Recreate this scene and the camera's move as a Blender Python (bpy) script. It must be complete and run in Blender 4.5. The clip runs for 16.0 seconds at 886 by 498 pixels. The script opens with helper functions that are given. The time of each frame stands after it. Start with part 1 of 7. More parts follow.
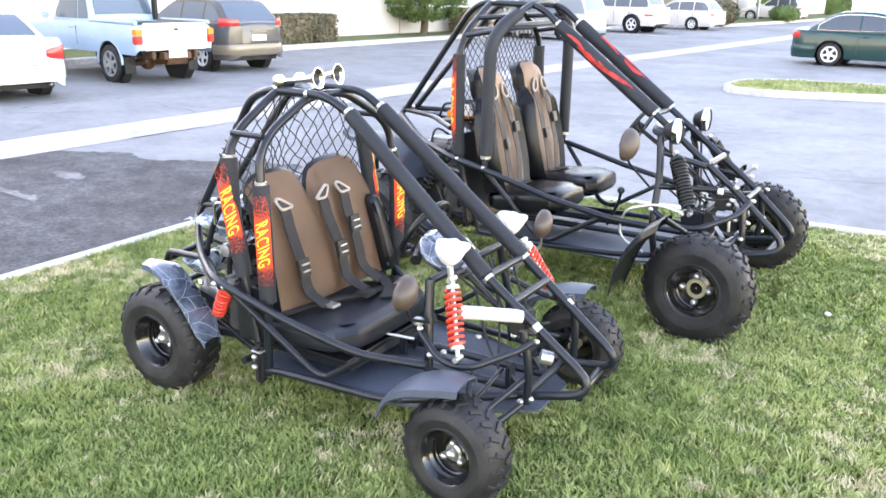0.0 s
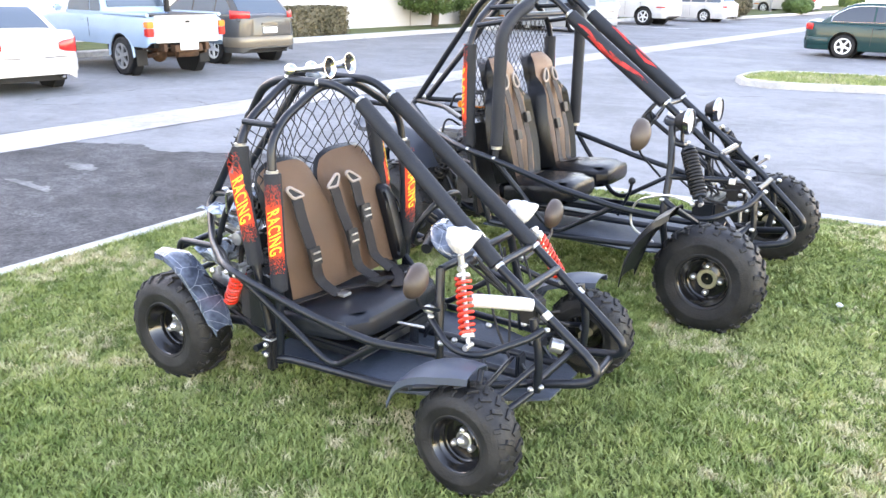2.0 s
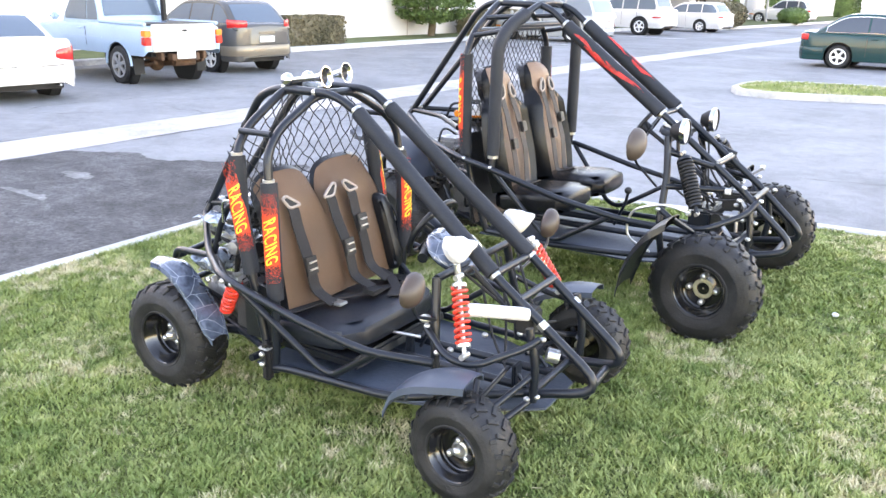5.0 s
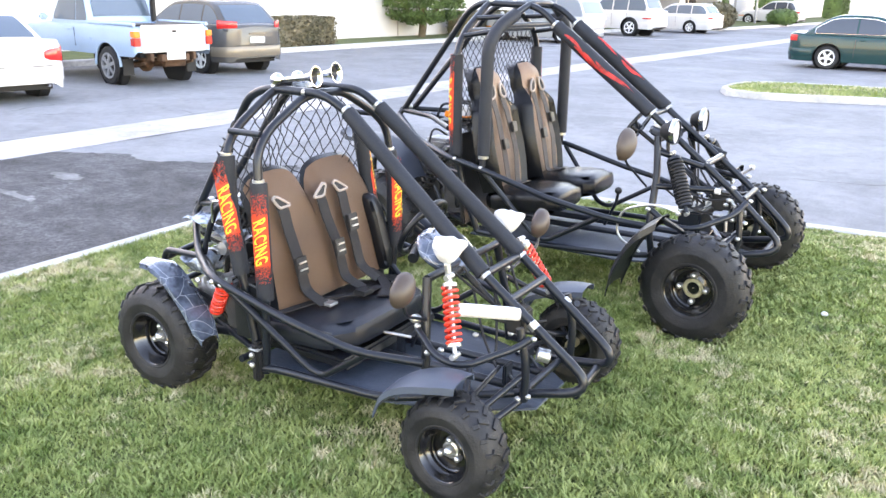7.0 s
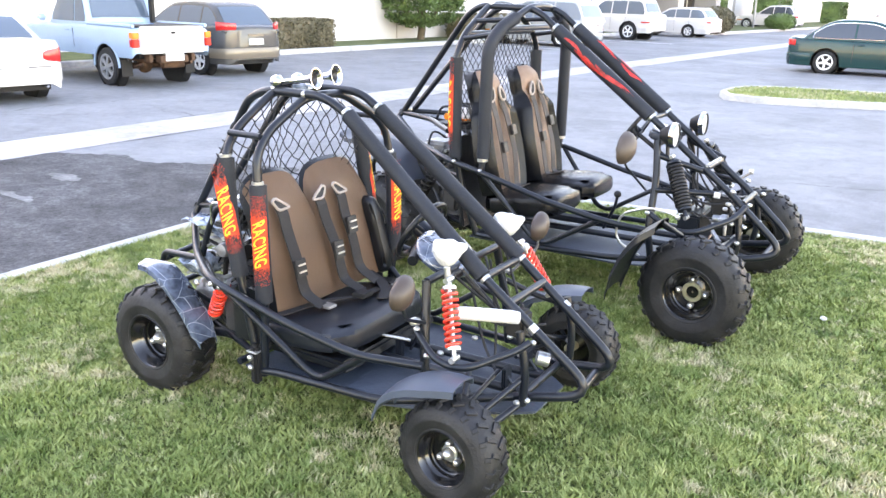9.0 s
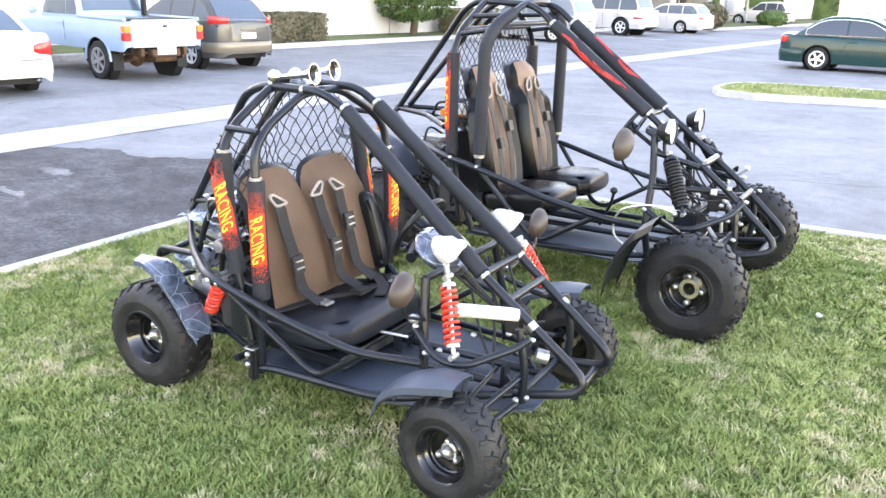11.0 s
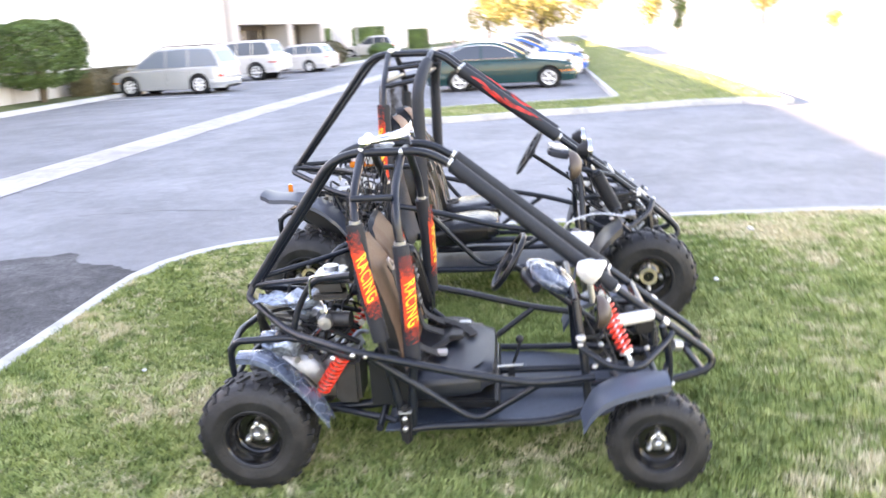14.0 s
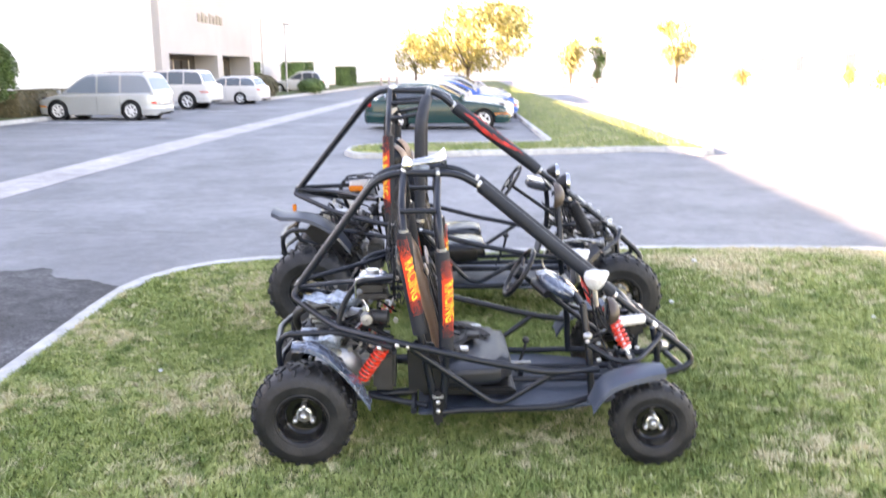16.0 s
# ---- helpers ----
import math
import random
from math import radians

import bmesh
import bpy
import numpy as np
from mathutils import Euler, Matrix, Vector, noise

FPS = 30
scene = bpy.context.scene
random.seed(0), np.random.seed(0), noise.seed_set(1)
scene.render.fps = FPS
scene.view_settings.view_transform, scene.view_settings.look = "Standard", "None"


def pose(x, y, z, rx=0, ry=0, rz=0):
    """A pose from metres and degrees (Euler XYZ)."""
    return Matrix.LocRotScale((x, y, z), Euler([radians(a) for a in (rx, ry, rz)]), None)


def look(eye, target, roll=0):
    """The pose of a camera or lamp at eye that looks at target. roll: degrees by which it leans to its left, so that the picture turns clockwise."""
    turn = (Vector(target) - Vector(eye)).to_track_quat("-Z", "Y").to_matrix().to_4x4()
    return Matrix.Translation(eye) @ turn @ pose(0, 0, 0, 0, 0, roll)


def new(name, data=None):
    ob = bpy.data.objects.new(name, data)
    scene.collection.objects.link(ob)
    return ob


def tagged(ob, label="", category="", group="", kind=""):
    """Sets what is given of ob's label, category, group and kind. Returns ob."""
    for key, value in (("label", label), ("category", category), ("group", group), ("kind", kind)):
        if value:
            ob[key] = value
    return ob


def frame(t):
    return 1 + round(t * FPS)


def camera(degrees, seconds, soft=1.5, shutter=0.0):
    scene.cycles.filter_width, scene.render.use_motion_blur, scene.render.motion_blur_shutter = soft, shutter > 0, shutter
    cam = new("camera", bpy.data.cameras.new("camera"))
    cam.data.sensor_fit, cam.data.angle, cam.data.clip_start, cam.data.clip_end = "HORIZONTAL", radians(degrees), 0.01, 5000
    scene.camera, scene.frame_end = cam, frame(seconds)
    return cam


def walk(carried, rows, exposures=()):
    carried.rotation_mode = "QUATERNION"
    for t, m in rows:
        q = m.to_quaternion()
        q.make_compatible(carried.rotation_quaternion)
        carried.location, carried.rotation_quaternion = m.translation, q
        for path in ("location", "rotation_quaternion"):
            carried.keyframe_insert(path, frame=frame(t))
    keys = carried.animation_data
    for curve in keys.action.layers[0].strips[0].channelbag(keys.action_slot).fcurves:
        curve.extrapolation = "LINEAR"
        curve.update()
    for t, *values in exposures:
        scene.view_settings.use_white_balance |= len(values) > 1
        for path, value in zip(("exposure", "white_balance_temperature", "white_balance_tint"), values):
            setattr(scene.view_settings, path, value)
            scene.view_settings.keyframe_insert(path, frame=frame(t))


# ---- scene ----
cam = camera(56.0, 16.0, soft=1.5, shutter=0.8)
PATH = [
    (0, (2.835, -2.34, 1.601), (1.699, -0.805, 1.008), 0.9),
    (0.5, (2.849, -2.347, 1.604), (1.703, -0.81, 1.036), 1.1),
    (1, (2.85, -2.346, 1.593), (1.706, -0.81, 1.018), 1.1),
    (1.5, (2.844, -2.348, 1.588), (1.691, -0.822, 1.003), 0.7),
    (2, (2.841, -2.35, 1.587), (1.688, -0.833, 0.978), 0.8),
    (2.5, (2.839, -2.351, 1.59), (1.683, -0.83, 0.999), 0.5),
    (3, (2.834, -2.354, 1.589), (1.674, -0.836, 0.999), 0.5),
    (3.5, (2.837, -2.352, 1.585), (1.679, -0.834, 0.988), 0.7),
    (4, (2.842, -2.353, 1.59), (1.688, -0.829, 1.001), 0.9),
    (6.5, (2.841, -2.342, 1.586), (1.699, -0.809, 0.997), 1.0),
    (7, (2.843, -2.346, 1.585), (1.709, -0.806, 0.999), 1.0),
    (7.5, (2.842, -2.344, 1.588), (1.707, -0.805, 1.003), 0.5),
    (8, (2.842, -2.342, 1.587), (1.705, -0.802, 1.008), 1.1),
    (8.5, (2.844, -2.343, 1.586), (1.705, -0.802, 1.012), 1.2),
    (9, (2.834, -2.345, 1.584), (1.703, -0.8, 1.004), 1.3),
    (9.2, (2.834, -2.344, 1.584), (1.699, -0.804, 1.001), 1.1),
    (11.0, (2.806, -2.35, 1.586), (1.695, -0.798, 0.996), 1.6),
    (11.3, (2.79, -2.356, 1.586), (1.692, -0.796, 0.988), 2.0),
    (11.5, (2.756, -2.349, 1.581), (1.693, -0.791, 0.917), 1.1),
    (11.7, (2.671, -2.324, 1.563), (1.594, -0.788, 0.868), 1.4),
    (12, (2.464, -2.274, 1.569), (1.489, -0.686, 0.842), 0.8),
    (12.3, (2.236, -2.276, 1.577), (1.31, -0.66, 0.847), 1.6),
    (12.5, (2.087, -2.342, 1.583), (1.236, -0.651, 0.938), 2.2),
    (12.8, (1.826, -2.51, 1.623), (1.176, -0.721, 1.008), 0.6),
    (13, (1.755, -2.603, 1.622), (1.201, -0.765, 1.06), 1.4),
    (13.3, (1.642, -2.839, 1.653), (1.228, -0.974, 1.06), 1.6),
    (13.5, (1.566, -2.968, 1.658), (1.06, -1.13, 1.05), 1.2),
    (13.7, (1.44, -3.108, 1.695), (0.995, -1.226, 1.188), 0.4),
    (14, (1.264, -3.207, 1.663), (0.917, -1.305, 1.155), -3.3),
    (14.2, (1.154, -3.3, 1.678), (0.886, -1.395, 1.13), -3.2),
    (14.5, (1.07, -3.371, 1.665), (0.799, -1.463, 1.13), 0.4),
    (14.8, (1.037, -3.48, 1.664), (0.8, -1.571, 1.117), 3.0),
    (15, (1.029, -3.546, 1.653), (0.803, -1.636, 1.107), 2.4),
    (15.2, (0.985, -3.62, 1.66), (0.763, -1.71, 1.108), 0.6),
    (15.5, (0.917, -3.698, 1.659), (0.723, -1.782, 1.118), -3.0),
    (15.8, (0.868, -3.785, 1.682), (0.736, -1.85, 1.191), -1.9),
    (15.9, (0.866, -3.793, 1.684), (0.726, -1.85, 1.233), -0.9),
    (16, (0.868, -3.797, 1.68), (0.717, -1.848, 1.256), -0.3),
]
walk(cam, [(t, look(eye, target, roll)) for t, eye, target, roll in PATH],
     exposures=[(t, s, 8700, 27.5 if t < 13 else 31) for t, s in ((0, 4.18), (1, 4.13), (2, 4.1), (9, 4.1), (11.5, 4.15), (12, 4.16), (12.5, 4.22), (13, 4.35), (13.5, 4.25), (14, 4.0), (14.5, 3.73), (16, 3.74))])

# ---- light: a low sun behind the white building, open sky over the shaded lot ----
world = bpy.data.worlds.new("sky")
scene.world = world
world.use_nodes = True
wn = world.node_tree
sky = wn.nodes.new("ShaderNodeTexSky")
sky.sky_type = "NISHITA"
sky.sun_disc = False
SUN_EL = 16.35
sky.sun_elevation = radians(SUN_EL)
sky.sun_rotation = radians(270)
sky.dust_density = 0.3
wn.links.new(sky.outputs[0], wn.nodes["Background"].inputs[0])
wn.nodes["Background"].inputs[1].default_value = 0.1
sun = new("sun", bpy.data.lights.new("sun", "SUN"))
sun.data.energy, sun.data.angle, sun.data.color = 5.0, radians(0.4), (1.0, 0.86, 0.66)
sun.matrix_world = look((-math.cos(radians(SUN_EL)) * 50, 3, math.sin(radians(SUN_EL)) * 50), (0, 0, 0))

# ---- materials ----


def mat(name, color, rough=0.6, metal=0.0, vary=0.12, scale=8.0, bump=0.0, bump_scale=None, tint=None, fine=None, coat=0.0,
        per_object=0.0, per_island=0.0, spec=None, blotch=()):
    """A principled material with variation at two scales: broad patches and fine grain."""
    m = bpy.data.materials.new(name)
    m.use_nodes = True
    nt = m.node_tree
    b = nt.nodes["Principled BSDF"]
    b.inputs["Roughness"].default_value = rough
    b.inputs["Metallic"].default_value = metal
    b.inputs["Coat Weight"].default_value = coat
    if spec is not None:
        b.inputs["Specular IOR Level"].default_value = spec
    co = nt.nodes.new("ShaderNodeTexCoord")
    broad = nt.nodes.new("ShaderNodeTexNoise")
    broad.inputs["Scale"].default_value = scale
    broad.inputs["Detail"].default_value = 4
    nt.links.new(co.outputs["Object"], broad.inputs["Vector"])
    small = nt.nodes.new("ShaderNodeTexNoise")
    small.inputs["Scale"].default_value = fine or scale * 14
    small.inputs["Detail"].default_value = 3
    nt.links.new(co.outputs["Object"], small.inputs["Vector"])
    add = nt.nodes.new("ShaderNodeMath")
    add.operation = "MULTIPLY_ADD"
    add.inputs[1].default_value = 0.45
    nt.links.new(small.outputs[0], add.inputs[0])
    nt.links.new(broad.outputs[0], add.inputs[2])
    ramp = nt.nodes.new("ShaderNodeMapRange")
    ramp.inputs["From Min"].default_value, ramp.inputs["From Max"].default_value = 0.45, 1.0
    nt.links.new(add.outputs[0], ramp.inputs["Value"])
    mix = nt.nodes.new("ShaderNodeMix")
    mix.data_type = "RGBA"
    lo = [c * (1 - vary) for c in color]
    hi = [min(1, c * (1 + vary)) for c in (tint or color)]
    mix.inputs[6].default_value, mix.inputs[7].default_value = (*lo, 1), (*hi, 1)
    nt.links.new(ramp.outputs[0], mix.inputs[0])
    out = mix.outputs[2]
    for size, amount in blotch:
        spot = nt.nodes.new("ShaderNodeTexNoise")
        spot.inputs["Scale"].default_value, spot.inputs["Detail"].default_value, spot.inputs["Distortion"].default_value = size, 6, 0.6
        nt.links.new(co.outputs["Object"], spot.inputs["Vector"])
        mr = nt.nodes.new("ShaderNodeMapRange")
        mr.inputs["From Min"].default_value, mr.inputs["From Max"].default_value = 0.36, 0.64
        mr.inputs["To Min"].default_value, mr.inputs["To Max"].default_value = 1 - amount, 1 + amount
        nt.links.new(spot.outputs[0], mr.inputs["Value"])
        hsv = nt.nodes.new("ShaderNodeHueSaturation")
        nt.links.new(mr.outputs[0], hsv.inputs["Value"])
        nt.links.new(out, hsv.inputs["Color"])
        out = hsv.outputs[0]
    for amount, node, sock in ((per_object, "ShaderNodeObjectInfo", "Random"), (per_island, "ShaderNodeNewGeometry", "Random Per Island")):
        if amount:
            src = nt.nodes.new(node)
            hsv = nt.nodes.new("ShaderNodeHueSaturation")
            mr = nt.nodes.new("ShaderNodeMapRange")
            mr.inputs["To Min"].default_value, mr.inputs["To Max"].default_value = 1 - amount, 1 + amount
            nt.links.new(src.outputs[sock], mr.inputs["Value"])
            nt.links.new(mr.outputs[0], hsv.inputs["Value"])
            nt.links.new(out, hsv.inputs["Color"])
            out = hsv.outputs[0]
    nt.links.new(out, b.inputs["Base Color"])
    if bump:
        bp = nt.nodes.new("ShaderNodeBump")
        bp.inputs["Strength"].default_value = bump
        bp.inputs["Distance"].default_value = 0.01
        src = small
        if bump_scale:
            src = nt.nodes.new("ShaderNodeTexNoise")
            src.inputs["Scale"].default_value = bump_scale
            nt.links.new(co.outputs["Object"], src.inputs["Vector"])
        nt.links.new(src.outputs[0], bp.inputs["Height"])
        nt.links.new(bp.outputs[0], b.inputs["Normal"])
    return m


def glass_mat(name, color, rough=0.02):
    m = mat(name, color, rough=rough, vary=0.05, scale=0.7, spec=0.8)
    return m


ASPHALT = mat("worn_asphalt", (0.192, 0.193, 0.2), 0.8, vary=0.14, scale=0.35, fine=60, bump=0.35, bump_scale=160, blotch=((0.16, 0.12), (0.9, 0.12), (6.0, 0.09), (45, 0.1)))
DARK_ASPHALT = mat("damp_dark_asphalt", (0.057, 0.056, 0.058), 0.7, vary=0.3, scale=1.3, fine=70, bump=0.8, bump_scale=110, blotch=((1.1, 0.35), (5.0, 0.3), (26, 0.4), (60, 0.3)), spec=0.3)
CONCRETE = mat("pale_concrete", (0.38, 0.345, 0.33), 0.85, vary=0.12, scale=1.2, fine=50, bump=0.25, bump_scale=90, blotch=((0.5, 0.1), (4, 0.1)))
GUTTER = mat("bleached_gutter_concrete", (0.415, 0.385, 0.372), 0.85, vary=0.14, scale=0.8, fine=50, bump=0.25, bump_scale=90, blotch=((0.5, 0.12), (4, 0.12), (22, 0.1)))
KERB = mat("kerb_concrete", (0.42, 0.41, 0.39), 0.85, vary=0.12, scale=2.5, fine=60, bump=0.3, bump_scale=110, blotch=((1.4, 0.1), (9, 0.12)))
SOIL = mat("lawn_soil", (0.05, 0.085, 0.018), 0.95, vary=0.35, scale=2.5, fine=40, bump=0.6, tint=(0.1, 0.115, 0.035))
PAINT_LINE = mat("road_paint", (0.62, 0.62, 0.6), 0.8, vary=0.2, scale=3, fine=60)
STUCCO = mat("white_stucco", (0.66, 0.63, 0.615), 0.9, vary=0.06, scale=0.4, fine=40, bump=0.3, bump_scale=60)
TAN_STUCCO = mat("tan_stucco", (0.52, 0.47, 0.4), 0.9, vary=0.08, scale=0.4, fine=40, bump=0.3, bump_scale=60)
# dark wall colour holds the shade at the back of the doorways
DOORWAY_SHADE = mat("shaded_doorway", (0.06, 0.05, 0.045), 0.8, vary=0.3, scale=1.5)
TYRE = mat("black_rubber", (0.009, 0.0103, 0.0135), 0.5, vary=0.35, scale=9, fine=120, bump=0.2, tint=(0.021, 0.0205, 0.0215), spec=0.32, blotch=((14, 0.25),))
BARK = mat("bark", (0.12, 0.09, 0.06), 0.95, vary=0.35, scale=6, bump=0.8)


def leaf_mat(name, color, tint):
    m = mat(name, color, 0.55, vary=0.3, scale=1.2, fine=9, tint=tint, per_island=0.35)
    b = m.node_tree.nodes["Principled BSDF"]
    b.inputs["Transmission Weight"].default_value = 0.0
    b.inputs["Subsurface Weight"].default_value = 0.0
    return m


# bluish base colour stands in for sky mirrored in the windows
PALE_GLASS = glass_mat("sky_lit_glass", (0.07, 0.1, 0.135))
BLOCK_STUCCO = mat("grey_stucco", (0.39, 0.37, 0.365), 0.9, vary=0.08, scale=0.4, fine=40, bump=0.3, bump_scale=60)
BRONZE_GLASS = glass_mat("bronze_door_glass", (0.03, 0.022, 0.016))
PALE_TAN = mat("aged_joint", (0.4, 0.36, 0.32), 0.9, vary=0.1, scale=1, fine=40)
LEAF = leaf_mat("green_leaves", (0.05, 0.10, 0.025), (0.09, 0.15, 0.04))
LEAF_DULL = leaf_mat("brownish_leaves", (0.075, 0.08, 0.04), (0.15, 0.12, 0.07))
LEAF_YELLOW = leaf_mat("yellow_leaves", (0.25, 0.215, 0.06), (0.35, 0.31, 0.1))

# ---- mesh helpers ----


def part(name, bm, material, parent=None, label="", smooth=True, bevel=0.0):
    """Link a bmesh as one mesh object under a thing or a part."""
    if bevel:
        bmesh.ops.bevel(bm, geom=bm.edges[:] , offset=bevel, segments=2, affect="EDGES", clamp_overlap=True)
    bmesh.ops.recalc_face_normals(bm, faces=bm.faces[:])
    me = bpy.data.meshes.new(name)
    bm.to_mesh(me)
    bm.free()
    return mesh_part(name, me, material, parent, label, smooth)


def mesh_part(name, me, material, parent=None, label="", smooth=True):
    if not me.materials:
        me.materials.append(material)
    if smooth:
        me.polygons.foreach_set("use_smooth", [True] * len(me.polygons))
        me.set_sharp_from_angle(angle=radians(38))
    ob = new(name, me)
    if parent is not None:
        ob.parent = parent
    if label:
        ob["label"] = label
    return ob


def thing(name, label, category, group="", m=None, kind=""):
    ob = new(name)
    ob.empty_display_size = 0.1
    if m is not None:
        ob.matrix_world = m
    return tagged(ob, label, category, group, kind)


def box(x0, y0, z0, x1, y1, z1, bm=None):
    bm = bm or bmesh.new()
    m = Matrix.Translation(((x0 + x1) / 2, (y0 + y1) / 2, (z0 + z1) / 2)) @ Matrix.Diagonal((abs(x1 - x0), abs(y1 - y0), abs(z1 - z0), 1))
    bmesh.ops.create_cube(bm, size=1.0, matrix=m)
    return bm


def fillet(points, radius):
    """A polyline with its inner corners rounded."""
    pts = [Vector(p) for p in points]
    out = [pts[0]]
    for a, b, c in zip(pts, pts[1:], pts[2:]):
        u, v = (a - b), (c - b)
        d = min(radius, u.length * 0.48, v.length * 0.48)
        if d < 1e-4 or u.normalized().dot(v.normalized()) < -0.995:
            out.append(b)
            continue
        p, q = b + u.normalized() * d, b + v.normalized() * d
        for k in range(6):
            s = k / 5
            out.append(p * (1 - s) ** 2 + b * 2 * s * (1 - s) + q * s * s)
    out.append(pts[-1])
    return out


def tube(points, r, bend=0.06, sides=10, bm=None, closed=False, flat=1.0):
    """A round bar swept along a bent line."""
    bm = bm or bmesh.new()
    path = fillet(points, bend) if bend and not closed else [Vector(p) for p in points]
    n = len(path)
    rings, ref = [], None
    for i, p in enumerate(path):
        a = path[(i - 1) % n] if closed or i else p
        c = path[(i + 1) % n] if closed or i < n - 1 else p
        t = (c - a).normalized()
        if ref is None:
            ref = t.orthogonal().normalized() if abs(t.z) > 0.9 else Vector((0, 0, 1))
        ref = (ref - t * ref.dot(t)).normalized()
        side = t.cross(ref)
        rings.append([bm.verts.new(p + (ref * math.cos(k * 2 * math.pi / sides) * flat + side * math.sin(k * 2 * math.pi / sides)) * r) for k in range(sides)])
    pairs = list(zip(rings, rings[1:])) + ([(rings[-1], rings[0])] if closed else [])
    for u, v in pairs:
        for k in range(sides):
            bm.faces.new((u[k], u[(k + 1) % sides], v[(k + 1) % sides], v[k]))
    if not closed:
        bm.faces.new(rings[0][::-1])
        bm.faces.new(rings[-1])
    return bm


def lathe(profile, axis="y", sides=32, centre=(0, 0, 0), bm=None):
    """Turn a profile of (radius, along) about an axis."""
    bm = bm or bmesh.new()
    c = Vector(centre)
    rings = []
    for r, h in profile:
        ring = []
        for k in range(sides):
            a = 2 * math.pi * k / sides
            u, v = r * math.cos(a), r * math.sin(a)
            p = {"y": (u, h, v), "x": (h, u, v), "z": (u, v, h)}[axis]
            ring.append(bm.verts.new(c + Vector(p)))
        rings.append(ring)
    for a, b in zip(rings, rings[1:]):
        for k in range(sides):
            bm.faces.new((a[k], a[(k + 1) % sides], b[(k + 1) % sides], b[k]))
    return bm


def prism(outline, y0, y1, bm=None):
    """An outline in x and z, drawn out from y0 to y1."""
    bm = bm or bmesh.new()
    a = [bm.verts.new((x, y0, z)) for x, z in outline]
    b = [bm.verts.new((x, y1, z)) for x, z in outline]
    bm.faces.new(a)
    bm.faces.new(b[::-1])
    n = len(a)
    for k in range(n):
        bm.faces.new((a[k], b[k], b[(k + 1) % n], a[(k + 1) % n]))
    return bm


def slab(outline, z0, z1, bm=None):
    """An outline in x and y, drawn up from z0 to z1."""
    bm = bm or bmesh.new()
    a = [bm.verts.new((x, y, z0)) for x, y in outline]
    b = [bm.verts.new((x, y, z1)) for x, y in outline]
    bm.faces.new(a[::-1])
    bm.faces.new(b)
    n = len(a)
    for k in range(n):
        bm.faces.new((a[k], a[(k + 1) % n], b[(k + 1) % n], b[k]))
    return bm


def sheet(rows, thick, material, name, parent, label="", smooth=True):
    """A curved sheet through rows of points, with a thickness."""
    bm = bmesh.new()
    vs = [[bm.verts.new(p) for p in row] for row in rows]
    faces = []
    for a, b in zip(vs, vs[1:]):
        for k in range(len(a) - 1):
            faces.append(bm.faces.new((a[k], a[k + 1], b[k + 1], b[k])))
    bmesh.ops.recalc_face_normals(bm, faces=bm.faces[:])
    bmesh.ops.solidify(bm, geom=faces, thickness=thick)
    return part(name, bm, material, parent, label, smooth)


LOT = -0.2  # level of the parking lot

# ---- ground, lawn, kerbs ----
bm = bmesh.new()
xs = [-600, -200, -60, -30, -15, 0, 15, 30, 60, 200, 600]
grid = [[bm.verts.new((x, y, LOT)) for y in xs] for x in xs]
for i in range(len(xs) - 1):
    for j in range(len(xs) - 1):
        bm.faces.new((grid[i][j], grid[i + 1][j], grid[i + 1][j + 1], grid[i][j + 1]))
ground = tagged(part("ground", bm, ASPHALT, smooth=False), "worn grey asphalt parking lot and drive", "ground", kind="structure")


def lawn_left(y):
    return -1.88 - 0.1 * (min(y, 2.3) + 0.4)


FAR = [(0.0, 2.5), (0.05, 2.85), (0.18, 3.15), (0.4, 3.4), (0.75, 3.6), (1.6, 3.8), (3.0, 4.05), (4.4, 4.26), (6.2, 4.42), (6.6, 4.3), (8.0, 3.7), (12.0, 2.6)]


def lawn_far(u):
    for (a, b), (c, d) in zip(FAR, FAR[1:]):
        if u <= c:
            return b + (d - b) * (u - a) / (c - a)
    return FAR[-1][1]


def lawn_z(x, y):
    """The lawn rises gently along the karts and falls to the kerb."""
    z = -0.022 + 0.034 * max(-1.5, min(x, 2.2)) + 0.008 * max(-1.0, min(y, 0.2)) - 0.016 * max(0.0, min(y - 0.2, 1.8))
    u = x - lawn_left(y)
    edge = min(u, lawn_far(max(0, u)) - y)
    k = max(0.0, min(1.0, edge / 1.0))
    k = k * k * (3 - 2 * k)
    bumpy = 0.012 * noise.noise(Vector((x * 1.3, y * 1.3, 0))) + 0.006 * noise.noise(Vector((x * 5, y * 5, 3)))
    return -0.055 * (1 - k) + (z + bumpy) * k


bm = bmesh.new()
us = [0, 0.05, 0.12, 0.25, 0.4, 0.6] + [0.75 + 0.15 * k for k in range(76)]
rows = []
for u in us:
    top = lawn_far(u)
    col = []
    for k in range(101):
        y = -11.0 + (top + 11.0) * (k / 100) ** 0.8
        x = lawn_left(y) + u
        col.append(bm.verts.new((x, y, lawn_z(x, y))))
    rows.append(col)
for a, b in zip(rows, rows[1:]):
    for k in range(100):
        bm.faces.new((a[k], b[k], b[k + 1], a[k + 1]))
lawn = tagged(part("lawn", bm, SOIL), "short mown lawn with dry straw patches", "lawn", kind="structure")


